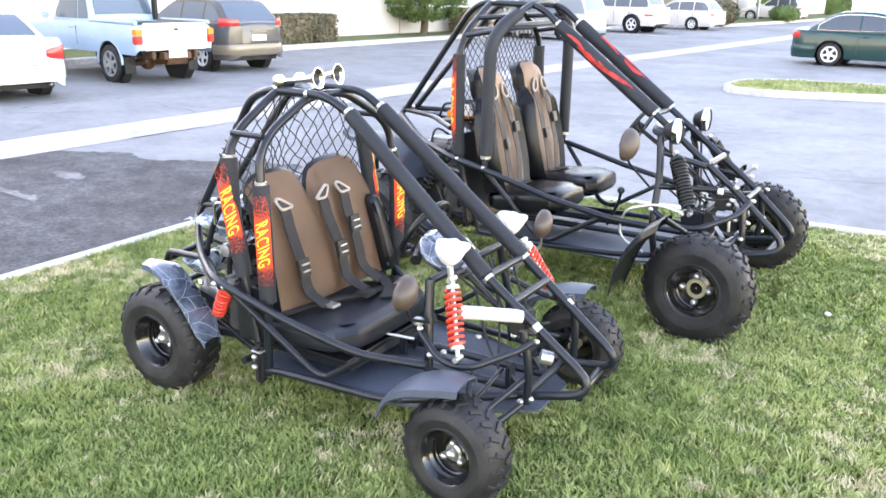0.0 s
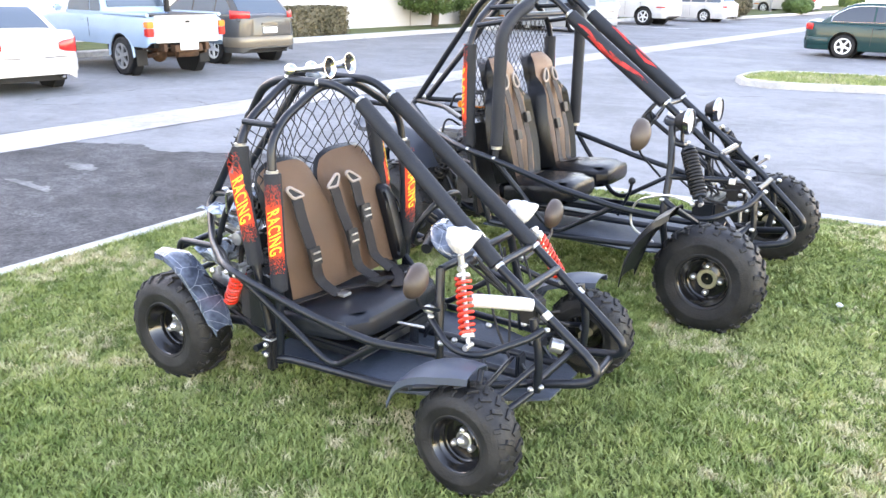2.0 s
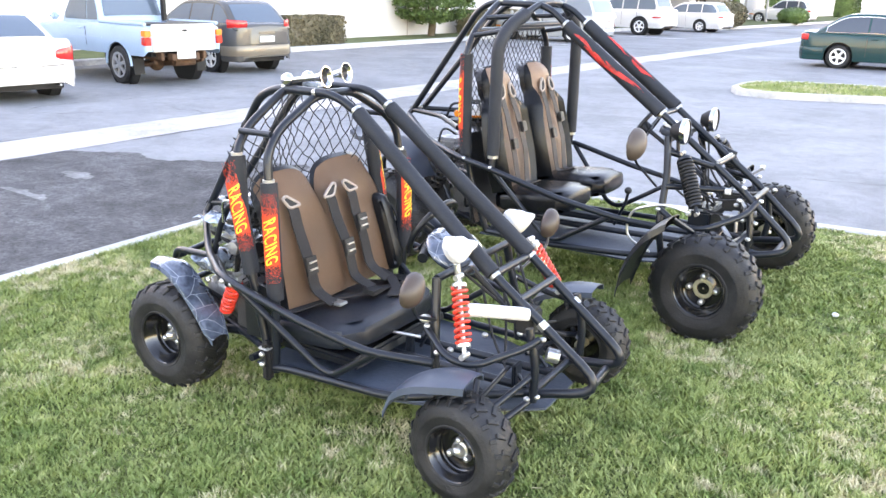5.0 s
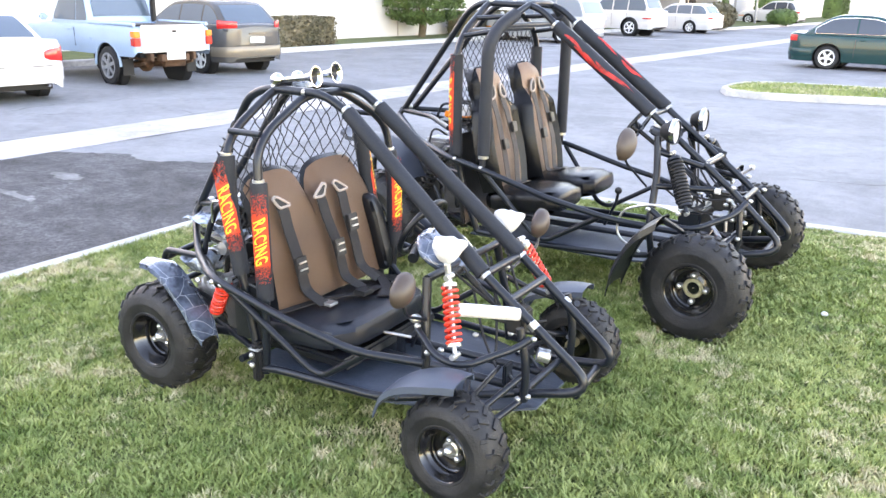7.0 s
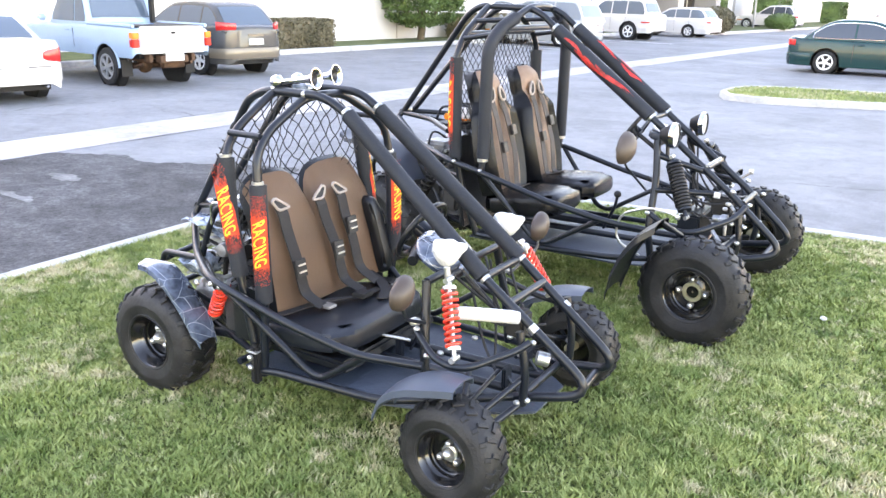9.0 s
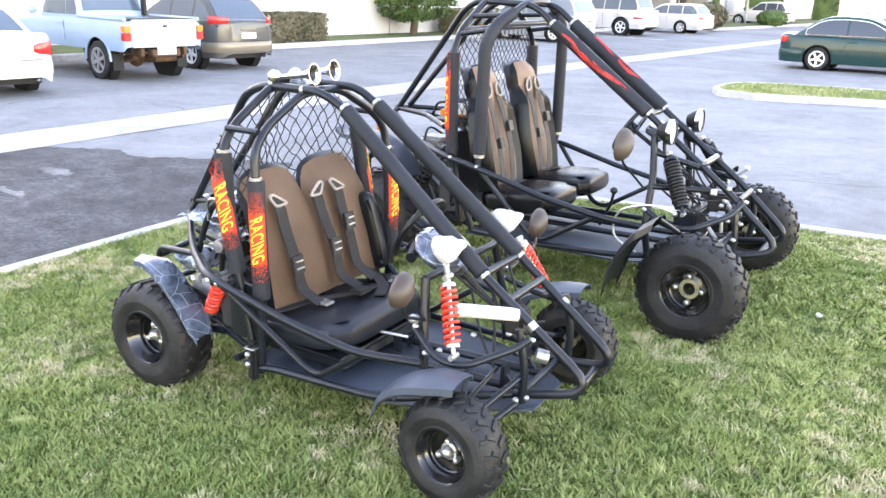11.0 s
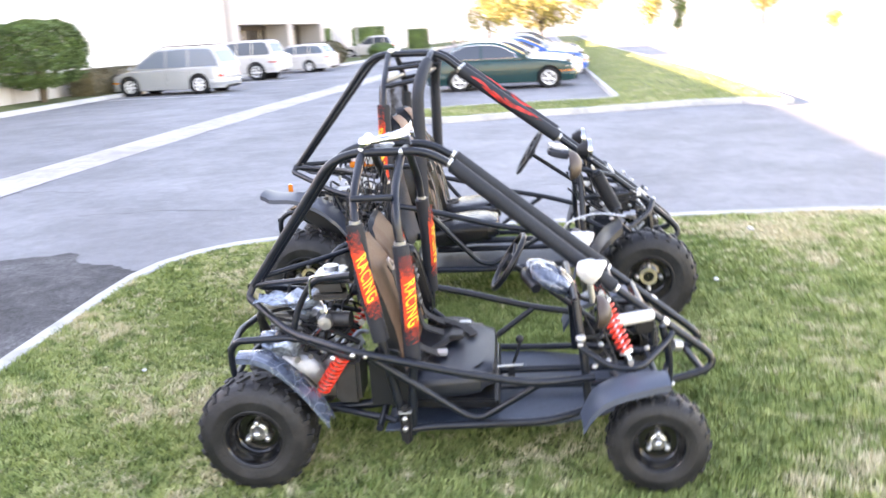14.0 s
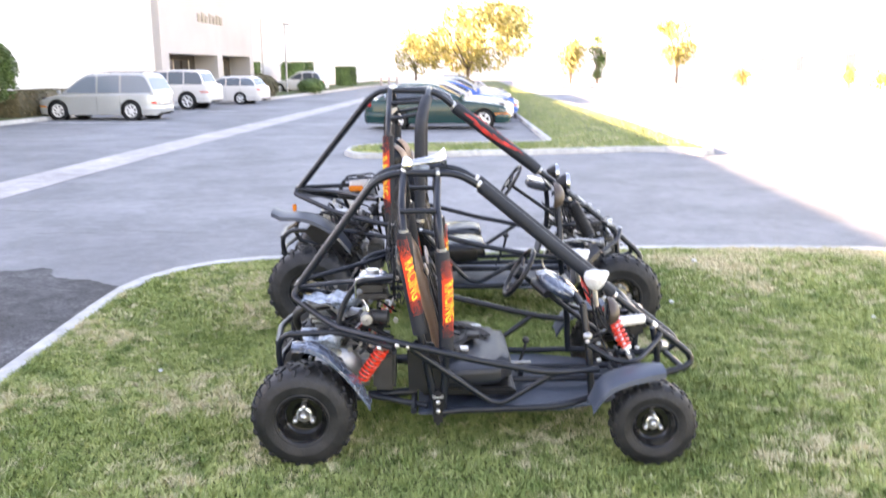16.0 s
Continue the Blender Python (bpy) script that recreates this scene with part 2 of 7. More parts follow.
def kerb_run(name, line, width, top, label, closed=False, side=1):
    """A concrete kerb with a rounded upstand along a line in plan."""
    bm = bmesh.new()
    n = len(line)
    rings = []
    for i, (x, y) in enumerate(line):
        a = line[(i - 1) % n] if closed or i else line[i]
        c = line[(i + 1) % n] if closed or i < n - 1 else line[i]
        t = Vector((c[0] - a[0], c[1] - a[1], 0)).normalized()
        o = Vector((t.y, -t.x, 0)) * side
        p = Vector((x, y, 0))
        prof = [(0.0, LOT - 0.05), (0.0, top - 0.012), (0.012, top), (width * 0.75, top), (width * 0.95, top - 0.02), (width, top - 0.05), (width + 0.015, LOT - 0.05)]
        rings.append([bm.verts.new(p + o * d + Vector((0, 0, z))) for d, z in prof])
    pairs = list(zip(rings, rings[1:])) + ([(rings[-1], rings[0])] if closed else [])
    for a, b in pairs:
        for k in range(len(a) - 1):
            bm.faces.new((a[k], b[k], b[k + 1], a[k + 1]))
    return tagged(part(name, bm, KERB), label, "kerb", kind="structure")


line = [(lawn_left(y), y) for y in [-11 + 0.5 * k for k in range(27)]] + [(lawn_left(lawn_far(u)) + u, lawn_far(u)) for u in
        [0, 0.02, 0.05, 0.11, 0.18, 0.28, 0.4, 0.57, 0.75, 1.1, 1.6, 2.3, 3.0, 3.7, 4.4, 5.4, 6.5, 9, 12]]
kerb_run("kerb_lawn", line, 0.15, -0.04, "pale concrete kerb round the lawn", side=-1)

# concrete gutter strip down the drive


def gutter_x(y):
    """The near edge of the strip, which bends a little along the drive."""
    return float(np.interp(y, (-14, 2, 8, 16, 34, 60, 130), (-5.3, -6.2, -6.68, -7.02, -7.25, -7.75, -9.3)))


bm = bmesh.new()
prev = None
for k in range(40):
    y = -14 + 3.2 * k
    x = gutter_x(y)
    w = 1.04
    v = [bm.verts.new((x + dx, y, LOT + dz)) for dx, dz in ((0, 0.004), (-w * 0.5, 0.006), (-w, 0.004))]
    if prev:
        for a in range(2):
            bm.faces.new((prev[a], v[a], v[a + 1], prev[a + 1]))
    prev = v
tagged(part("gutter_strip", bm, GUTTER), "pale concrete drainage strip along the drive", "gutter", kind="structure")

# dark damp patch of asphalt beside the lawn, with dry islands in it
EDGE = [(-6.6, 2.3), (-5.9, 2.75), (-5.5, 2.9), (-5.0, 2.95), (-4.6, 3.15), (-4.2, 3.45), (-3.9, 3.7), (-3.6, 3.8), (-3.3, 3.42), (-2.95, 3.32), (-2.6, 3.17), (-2.3, 3.02), (-2.0, 3.0)]
DRY = ((-5.0, 1.92, 0.3, 0.1), (-4.55, 1.2, 0.4, 0.08), (-5.6, 0.45, 0.75, 0.14), (-4.2, -0.2, 0.6, 0.16), (-5.2, -1.2, 0.9, 0.2))


def damp(x, y):
    lim = EDGE[-1][1]
    for (a, b), (c, d) in zip(EDGE, EDGE[1:]):
        if a <= x <= c:
            lim = b + (d - b) * (x - a) / (c - a)
    n = noise.noise(Vector((x * 2.2, y * 2.2, 2))) * 0.14 + noise.noise(Vector((x * 7, y * 7, 4))) * 0.05
    return not (y > lim + n or x < -6.25 + n or y < -5.4 + 0.35 * x + 3 * n)


def half_dry(x, y):
    n = noise.noise(Vector((x * 2.2, y * 2.2, 2))) * 0.14 + noise.noise(Vector((x * 7, y * 7, 4))) * 0.08
    return damp(x, y) and any(((x - a) / c) ** 2 + ((y - b) / d) ** 2 < 1 + n * 6 for a, b, c, d in DRY)


STEP = 0.05


def patch(test, z):
    """A flat ragged patch on the asphalt where the test holds."""
    bm, cells = bmesh.new(), {}

    def corner(i, j):
        if (i, j) not in cells:
            cells[i, j] = bm.verts.new((-6.6 + i * STEP, -6 + j * STEP, LOT + z))
        return cells[i, j]
    for i in range(108):
        for j in range(-50, 196):
            if test(-6.6 + (i + 0.5) * STEP, -6 + (j + 0.5) * STEP):
                bm.faces.new((corner(i, j), corner(i + 1, j), corner(i + 1, j + 1), corner(i, j + 1)))
    bmesh.ops.smooth_vert(bm, verts=bm.verts[:], factor=0.6, use_axis_x=True, use_axis_y=True)
    return bm


HALF_DRY = mat("half_dry_asphalt", (0.14, 0.137, 0.135), 0.8, vary=0.25, scale=1.3, fine=70, bump=0.5, bump_scale=130, blotch=((1.4, 0.3), (6, 0.25), (30, 0.25)))
tagged(part("dark_asphalt", patch(damp, 0.004), DARK_ASPHALT, smooth=False), "dark damp asphalt patch beside the lawn", "asphalt patch", kind="structure")
tagged(part("half_dry_asphalt", patch(half_dry, 0.008), HALF_DRY, smooth=False), "half-dry grey islands in the damp asphalt", "asphalt patch", kind="structure")

def value_wave(y, p):
    """An uneven wave from 0 to 1 along y."""
    return 0.5 + 0.28 * math.sin(1.9 * y + 9 * p) + 0.22 * math.sin(5.3 * y + 4 * p) * math.sin(0.7 * y)


# cracks in the asphalt
CRACK = mat("crack_in_asphalt", (0.05, 0.048, 0.046), 0.9, vary=0.3, scale=20)
rr = random.Random(31)
for x, y, a, n in ((-8.6, 5.65, -0.2, 13), (-9.7, 3.6, 1.62, 26), (-5.0, 5.3, 0.25, 22), (-7.9, 7.0, 0.1, 26), (-2.5, 8.4, 0.2, 20), (-9.5, 3.4, 1.2, 14), (-3.6, 11.5, 0.15, 26), (-8.5, 12.5, 0.3, 24), (0.5, 6.6, 0.05, 18), (-8.8, 20, 0.2, 30)):
    bm = bmesh.new()
    prev, p, d = None, Vector((x, y, LOT + 0.004)), a
    for k in range(n):
        d += rr.uniform(-0.6, 0.6) + (a - d) * 0.4
        p = p + Vector((math.cos(d), math.sin(d), 0)) * rr.uniform(0.07, 0.15)
        o = Vector((-math.sin(d), math.cos(d), 0)) * rr.uniform(0.003, 0.011) * min(1, (n - k) / 5, (k + 1) / 4)
        pair = bm.verts.new(p - o), bm.verts.new(p + o)
        if prev:
            bm.faces.new((prev[0], pair[0], pair[1], prev[1]))
        prev = pair
    tagged(part("asphalt_crack", bm, CRACK, smooth=False), "thin dark crack in the asphalt", "crack", "cracks in the asphalt", kind="structure")
# broken dark joints along both edges of the gutter strip
for dx in (0.012, -1.012):
    bm = bmesh.new()
    prev = None
    for k in range(420):
        y = 1.5 + 0.12 * k
        h = max(0.002, 0.02 * (value_wave(y, dx) - 0.35))
        x = gutter_x(y) + dx * (1 if dx > 0 else 1.04)
        pair = bm.verts.new((x - h, y, LOT + 0.009)), bm.verts.new((x + h, y, LOT + 0.009))
        if prev:
            bm.faces.new((prev[0], prev[1], pair[1], pair[0]))
        prev = pair
    tagged(part("gutter_joint", bm, CRACK, smooth=False), "broken dark joint along the concrete gutter strip", "joint", kind="structure")

# grass island and strip at the far side of the drive
ISLAND = [(-2.66, 15.2), (-2.6, 14.5), (-2.35, 14.0), (-1.82, 13.85), (-1.2, 14.0), (0.25, 14.6), (1.4, 14.8), (3.44, 15.5), (4.5, 15.55), (4.85, 15.1), (5.1, 14.8), (5.3, 15.1), (5.25, 17.5), (4.95, 25), (4.4, 34), (3.0, 52), (1.3, 79), (-0.6, 120),
          (-3.2, 120), (-0.6, 70), (0.9, 36), (2.0, 17.7), (1.95, 17.1), (1.6, 16.85), (0.5, 16.7), (-1.2, 16.4), (-2.2, 16.1), (-2.58, 15.7)]
tagged(part("lawn_island", slab(ISLAND, LOT, -0.09), SOIL, smooth=False), "grass island at the end of the parking row", "lawn", kind="structure")
kerb_run("kerb_island", ISLAND, 0.13, -0.075, "pale concrete kerb round the grass island", closed=True, side=1)

# street pavement in the sun
tagged(part("street_pavement", box(9.0, -60, LOT - 0.1, 10.6, 200, LOT + 0.12), CONCRETE, smooth=False), "pale concrete pavement beside the street", "pavement", kind="structure")
for k in (5, 8):
    y = 12.1 + 2.75 * k
    tagged(part("bay_line", box(-16.4, y - 0.05, LOT - 0.01, -11.5, y + 0.05, LOT + 0.004), PAINT_LINE, smooth=False), "worn white painted parking bay line", "road marking", "parking bay lines", kind="structure")

# ---- building along the drive ----
BX = -19.0
bld = thing("commercial_building", "long white stucco commercial building with deep entrance bays", "building")
part("wall", box(BX - 8, -40, LOT - 0.1, BX, 43.0, 6.3), STUCCO, bld, smooth=False)
# unseen roof line, stepped and sloped to place the building's shade edge
edge = bmesh.new()
v = [[edge.verts.new((x, y, z)) for x, z in ((BX - 8.1, 6.3), (BX + 0.1, 6.3), (BX + 0.1, top), (BX - 8.1, top))] for y, top in ((-40.1, 7.4), (4.7, 7.4), (5.3, 6.85), (17, 6.85), (42.99, 6.42))]
for a, b in zip(v, v[1:]):
    for k in range(4):
        edge.faces.new((a[k], a[(k + 1) % 4], b[(k + 1) % 4], b[k]))
edge.faces.new(v[0])
edge.faces.new(v[-1])
part("roof_edge", edge, STUCCO, bld, smooth=False)
for y0 in (-6, 4, 14, 24, 34, 39.2):
    part("wall_joint", box(BX - 0.02, y0, LOT, BX + 0.012, y0 + 0.06, 6.3), PALE_TAN, bld, smooth=False)
ent = thing("entrance_block", "tall white stucco entrance block with recessed doorways", "building")
part("wall", box(BX - 8, 43.0, 2.6, BX + 0.4, 60.4, 6.9), BLOCK_STUCCO, ent, smooth=False)
for y0, y1 in ((43.0, 44.1), (52.3, 53.3), (59.5, 60.4)):
    part("pier", box(BX - 1.2, y0, LOT - 0.1, BX + 0.4, y1, 2.6), BLOCK_STUCCO, ent, smooth=False)
part("recess_wall", box(BX - 1.6, 43.2, LOT - 0.1, BX - 1.2, 60.2, 2.6), DOORWAY_SHADE, ent, smooth=False)
for y0 in (44.3, 47.2, 49.8, 53.6, 56.6):
    part("door", box(BX - 1.2, y0, LOT - 0.05, BX - 1.12, y0 + 2.3, 2.3), BRONZE_GLASS, ent, smooth=False)
    part("door_frame", box(BX - 1.12, y0 + 1.1, LOT - 0.05, BX - 1.08, y0 + 1.2, 2.3), TAN_STUCCO, ent, smooth=False)
far_b = thing("commercial_building", "white stucco building beyond the entrance block", "building")
part("wall", box(BX - 12, 60.4, LOT - 0.1, BX - 1.5, 130, 6.0), STUCCO, far_b, smooth=False)
# height chosen for where its shade ends on the grass strip
part("roof_edge", box(BX - 12.1, 60.41, 6.0, BX - 1.4, 130, 6.25), STUCCO, far_b, smooth=False)
part("wall_joint", box(BX - 1.52, 69.0, LOT, BX - 1.47, 69.5, 6.0), PALE_TAN, far_b, smooth=False)
tagged(kerb_run("kerb_building", [(-15.9, -20), (-16.2, 10), (-16.9, 25), (-17.2, 44.5), (-14.3, 46), (-13.9, 60), (-13.5, 120)], 0.2, -0.05, "pale concrete kerb along the building", side=1))
tagged(part("planting_bed", slab([(-19, -20), (-16.1, -20), (-16.4, 10), (-17.1, 25), (-17.4, 44.5), (-14.5, 46.2), (-14.1, 60), (-13.7, 120), (-19, 120)], LOT, -0.06), SOIL, smooth=False), "planting bed along the building", "planting bed", kind="structure")

# ---- parked vehicles ----
CAR_GLASS = glass_mat("tinted_glass", (0.03, 0.04, 0.055))
CHROME = mat("chrome", (0.6, 0.6, 0.62), 0.14, 1.0, vary=0.05, scale=5)
ALLOY = mat("alloy_wheel", (0.8, 0.8, 0.8), 0.35, 0.2, vary=0.1, scale=6)
GREY_STEEL = mat("grey_steel_wheel", (0.35, 0.36, 0.37), 0.5, 0.6, vary=0.2, scale=6)
BLACK_TRIM = mat("black_trim", (0.014, 0.0145, 0.016), 0.55, vary=0.2, scale=6, spec=0.3)
RED_LENS = mat("red_lens", (0.55, 0.02, 0.015), 0.2, vary=0.15, scale=12, coat=0.5)
AMBER_LENS = mat("amber_lens", (0.75, 0.2, 0.02), 0.2, vary=0.15, scale=12, coat=0.5)
CLEAR_LENS = mat("clear_lens", (0.6, 0.6, 0.6), 0.15, vary=0.1, scale=12, coat=0.5)
PLATE = mat("plate_white", (0.6, 0.6, 0.58), 0.5, vary=0.1, scale=12)


def paint(name, color, metal=0.0):
    return mat(name, color, 0.27, metal, vary=0.06, scale=1.5, fine=30, coat=0.3, spec=0.4)


WHITE_PAINT = paint("white_car_paint", (0.56, 0.54, 0.525))
SILVER_PAINT = paint("silver_car_paint", (0.42, 0.43, 0.43), 0.3)
BLUE_PALE = paint("pale_blue_car_paint", (0.3, 0.42, 0.55))
GREEN_PAINT = paint("dark_green_car_paint", (0.002, 0.034, 0.034))
TAUPE_PAINT = paint("taupe_car_paint", (0.085, 0.083, 0.08), 0.3)
BROWN_TRIM = paint("brown_bumper_paint", (0.2, 0.165, 0.125), 0.2)
# pale base colour stands in for light seen through the van windows
VAN_GLASS = glass_mat("lit_look_van_glass", (0.17, 0.205, 0.25))
BLUE_PAINT = paint("blue_car_paint", (0.03, 0.11, 0.4))
BLACK_PAINT = paint("black_car_paint", (0.02, 0.022, 0.027))


def car_wheel(car, x, y, r, w, side, rim_mat, spokes=6):
    t = part("wheel", lathe([(r * 0.64, -w / 2), (r * 0.92, -w / 2), (r, -w * 0.36), (r, w * 0.36), (r * 0.92, w / 2), (r * 0.64, w / 2), (r * 0.62, w * 0.3)], "y", 28, (x, y, r)), TYRE, car)
    bm = lathe([(r * 0.68, side * w * 0.44), (r * 0.68, side * w * 0.52), (r * 0.58, side * w * 0.5), (r * 0.56, side * w * 0.3)], "y", 28, (x, y, r))
    for k in range(spokes):
        a = 2 * math.pi * (k + 0.3) / spokes
        m = Matrix.Translation((x, y + side * w * 0.44, r)) @ Matrix.Rotation(a, 4, "Y") @ Matrix.Translation((r * 0.34, 0, 0)) @ Matrix.Diagonal((r * 0.52, w * 0.14, r * 0.17, 1))
        bmesh.ops.create_cube(bm, size=1, matrix=m)
    lathe([(r * 0.2, side * w * 0.3), (r * 0.2, side * w * 0.5), (0.005, side * w * 0.53)], "y", 16, (x, y, r), bm)
    part("rim", bm, rim_mat, t)
    # dark backing disc stands in for shade in the gaps between spokes
    part("brake_disc", lathe([(r * 0.6, side * w * 0.24), (r * 0.58, side * w * 0.28), (0.005, side * w * 0.28)], "y", 20, (x, y, r)), BLACK_TRIM, t)


def eased(keys, xs, span):
    """A smooth line through (x, z) keys: straight runs with their corners averaged over a span."""
    k = sorted(keys)
    kx, kz = [a for a, _ in k], [b for _, b in k]
    return sum(np.interp(xs + span * d, kx, kz) for d in np.linspace(-0.5, 0.5, 9)) / 9


def loft(rings, bm=None, caps=True):
    bm = bm or bmesh.new()
    vs = [[bm.verts.new(p) for p in ring] for ring in rings]
    for a, b in zip(vs, vs[1:]):
        for k in range(len(a) - 1):
            bm.faces.new((a[k], a[k + 1], b[k + 1], b[k]))
    if caps:
        bm.faces.new(vs[0])
        bm.faces.new(vs[-1][::-1])
    return bm


def wrap_band(xe, d, side, hw, R, along, y_in, z0, z1, off, name, material, car, taper=1.0, drop=0.0):
    """A band round a body corner: from the flank, round the corner, to y_in on the end face. d: +1 at the rear, -1 at the front."""
    pts = [((xe + d * q, hw), (0, 1)) for q in np.linspace(along, R, 4)[:-1]] if along > R else []
    t0 = 0.0 if along > R else math.asin((R - along) / R)
    t1 = math.acos((y_in - hw + R) / R) if y_in > hw - R else math.pi / 2
    for t in np.linspace(t0, t1, 8):
        pts.append(((xe + d * (R - R * math.sin(t)), hw - R + R * math.cos(t)), (-d * math.sin(t), math.cos(t))))
    if y_in < hw - R:
        pts += [((xe, y), (-d, 0)) for y in np.linspace(hw - R, y_in, 5)[1:]]
    rows = []
    n = len(pts)
    for i, ((x, y), (nx, ny)) in enumerate(pts):
        k = taper + (1 - taper) * (1 - i / (n - 1))
        c, h = (z0 + z1) / 2 - drop * i / (n - 1), (z1 - z0) / 2 * k
        rows.append([(x + nx * off * o, side * (y + ny * off * o), c + h * q) for q, o in ((-1, 0.3), (-0.8, 1), (0.8, 1), (1, 0.3))])
    bm = loft(rows, caps=False)
    bmesh.ops.recalc_face_normals(bm, faces=bm.faces[:])
    bmesh.ops.solidify(bm, geom=bm.faces[:], thickness=0.03)
    return part(name, bm, material, car)


def vehicle(name, label, m, L, W, belt, nose, hood, cab, paint_mat, glass, r=0.31, wb=2.7, front=0.85, zb=0.2, tail=None, group="parked cars",
            rim_mat=None, trim=None, category="car", rack=False, pillars=(0.45,), light=(0.78, 0.95, 0.2, 0.5), light_taper=1.0, plate=True, tail_lens=None, corner=0.3, chrome=False, tumble=0.78, spokes=6, round_roof=0.16, own_lights=False):
    """A vehicle along +x, its rear axle at the origin. cab: front and rear foot of the cabin, front and rear of its roof, roof height.
    light: lower and upper edge, reach along the flank, inner edge on the tail as a share of the half width."""
    car = thing(name, label, category, group, m)
    xr, xf, hw = -(L - wb - front), wb + front, W / 2
    tz = tail or belt
    ca, cb, ra, rb, rz = cab
    wa = r * 1.2
    ends = [0, 0.004, 0.02, 0.05, 0.09, 0.14, 0.2, 0.27]
    xs = sorted([xr + e for e in ends] + [xf - e for e in ends] + list(np.linspace(xr + 0.36, xf - 0.36, 22)) + [c + wa * math.cos(math.pi * k / 12) for c in (0, wb) for k in range(13)]
                + [c + q * (wa + 0.002) for c in (0, wb) for q in (-1, 1)])
    xs = np.array([x for x, nxt in zip(xs, xs[1:] + [1e9]) if nxt - x > 1e-4])
    top = eased([(xr - 0.3, tz - 0.03), (xr + 0.02, tz - 0.03), (xr + 0.16, tz), (cb, belt + 0.015), (ca, belt), (hood, belt - 0.03), (xf - 0.4, nose + 0.06), (xf - 0.08, nose - 0.04), (xf + 0.3, nose - 0.1)], xs, 0.2)

    def bulge(z):
        k = max(0.0, min(1.0, (z - zb) / (belt - zb)))
        return 0.955 + 0.045 * math.sin(math.pi * (0.12 + 0.8 * k))
    rings = []
    for x, zt in zip(xs, top):
        e = min(x - xr, xf - x)
        R = corner
        w = hw - R + math.sqrt(max(0.0, R * R - max(0.0, R - e) ** 2)) if e < R else hw
        near = max(0.0, 1 - e / 0.09)
        snout = max(0.0, 1 - (xf - x) / 0.34)
        zt -= 0.06 * near ** 2 + 0.1 * snout ** 2.4
        z0 = zb + 0.09 * near ** 2 + 0.04 * snout ** 2
        for c in (0, wb):
            if abs(x - c) < wa:
                z0 = max(z0, r + math.sqrt(wa * wa - (x - c) ** 2) if abs(x - c) < wa * 0.999 else z0)
        half = []
        for q in (0, 0.16, 0.34, 0.52, 0.7, 0.86, 1):
            z = z0 + q * (zt - 0.06 - z0)
            half.append((w * bulge(z), z))
        wt = half[-1][0]
        half += [(wt - 0.012, zt - 0.03), (wt - 0.04, zt - 0.008), (wt - 0.1, zt), (wt * 0.5, zt + 0.018), (0.0, zt + 0.024)]
        rings.append([(x, -y, z) for y, z in half] + [(x, y, z) for y, z in half[::-1][1:]])
    part("body", loft(rings), paint_mat, car)
    part("underbody", box(xr + 0.2, -hw + 0.24, zb - 0.02, xf - 0.2, hw - 0.24, belt - 0.12), BLACK_TRIM, car)
    for side in (-1, 1):
        for x in (0, wb):
            part("wheel_well", lathe([(wa * 0.99, side * (hw - 0.06)), (wa * 0.985, side * (hw - 0.235)), (0.01, side * (hw - 0.235))], "y", 24, (x, 0, r)), BLACK_TRIM, car)
    # cabin with a domed roof
    w0, w1 = hw * 0.935, hw * tumble
    gx = np.linspace(cb - 0.02, ca + 0.02, 46)
    gz = eased([(cb - 1, belt - 0.9), (cb, belt - 0.01), (rb, rz), ((ra + rb) / 2, rz + 0.03), (ra, rz - 0.005), (ca, belt - 0.01), (ca + 1, belt - 0.7)], gx, round_roof)

    def flank(x, z):
        end = min(1.0, min(x - cb, ca - x) / 0.7 + 0.05)
        p = 1 - 0.06 * (1 - max(0.0, end)) ** 2
        return (w0 + (w1 - w0) * (max(0.0, z - belt) / (rz - belt)) ** 1.15) * p
    rings = []
    for x, zt in zip(gx, gz):
        zt = max(zt, belt - 0.03)
        half = []
        for q in (0, 0.3, 0.6, 0.85, 1):
            z = belt - 0.05 + q * (zt - 0.045 - belt + 0.05)
            half.append((flank(x, z), z))
        yt = flank(x, zt)
        half += [(yt - 0.012, zt - 0.022), (yt - 0.04, zt - 0.005), (yt - 0.1, zt + 0.004), (yt * 0.5, zt + 0.016), (0, zt + 0.02)]
        rings.append([(x, -y, z) for y, z in half] + [(x, y, z) for y, z in half[::-1][1:]])
    part("roof", loft(rings), paint_mat, car)
    top_at = lambda x: float(np.interp(x, gx, gz))
    good = [x for x in np.linspace(cb, ca, 120) if top_at(x) - 0.1 > belt + 0.13]
    fa, fb = good[-1], good[0]
    cuts = [0.0, *pillars, 1.0]
    for side in (-1, 1):
        for a, b in zip(cuts, cuts[1:]):
            rows, rim = [], []
            for q in np.linspace(a + (0.012 if a else 0), b - (0.012 if b < 1 else 0), 14):
                x = fa + (fb - fa) * q
                zt, z0 = top_at(x) - 0.085, belt + 0.05
                rows.append([(x, side * (flank(x, z0 + (zt - z0) * k) + 0.007), z0 + (zt - z0) * k) for k in (0, 0.33, 0.66, 1)])
            sheet(rows, 0.012, glass, "side_window", car)
        if chrome:
            rim = [(fa + (fb - fa) * q, side * (flank(fa + (fb - fa) * q, top_at(fa + (fb - fa) * q) - 0.075) + 0.012), top_at(fa + (fb - fa) * q) - 0.075) for q in np.linspace(0, 1, 30)]
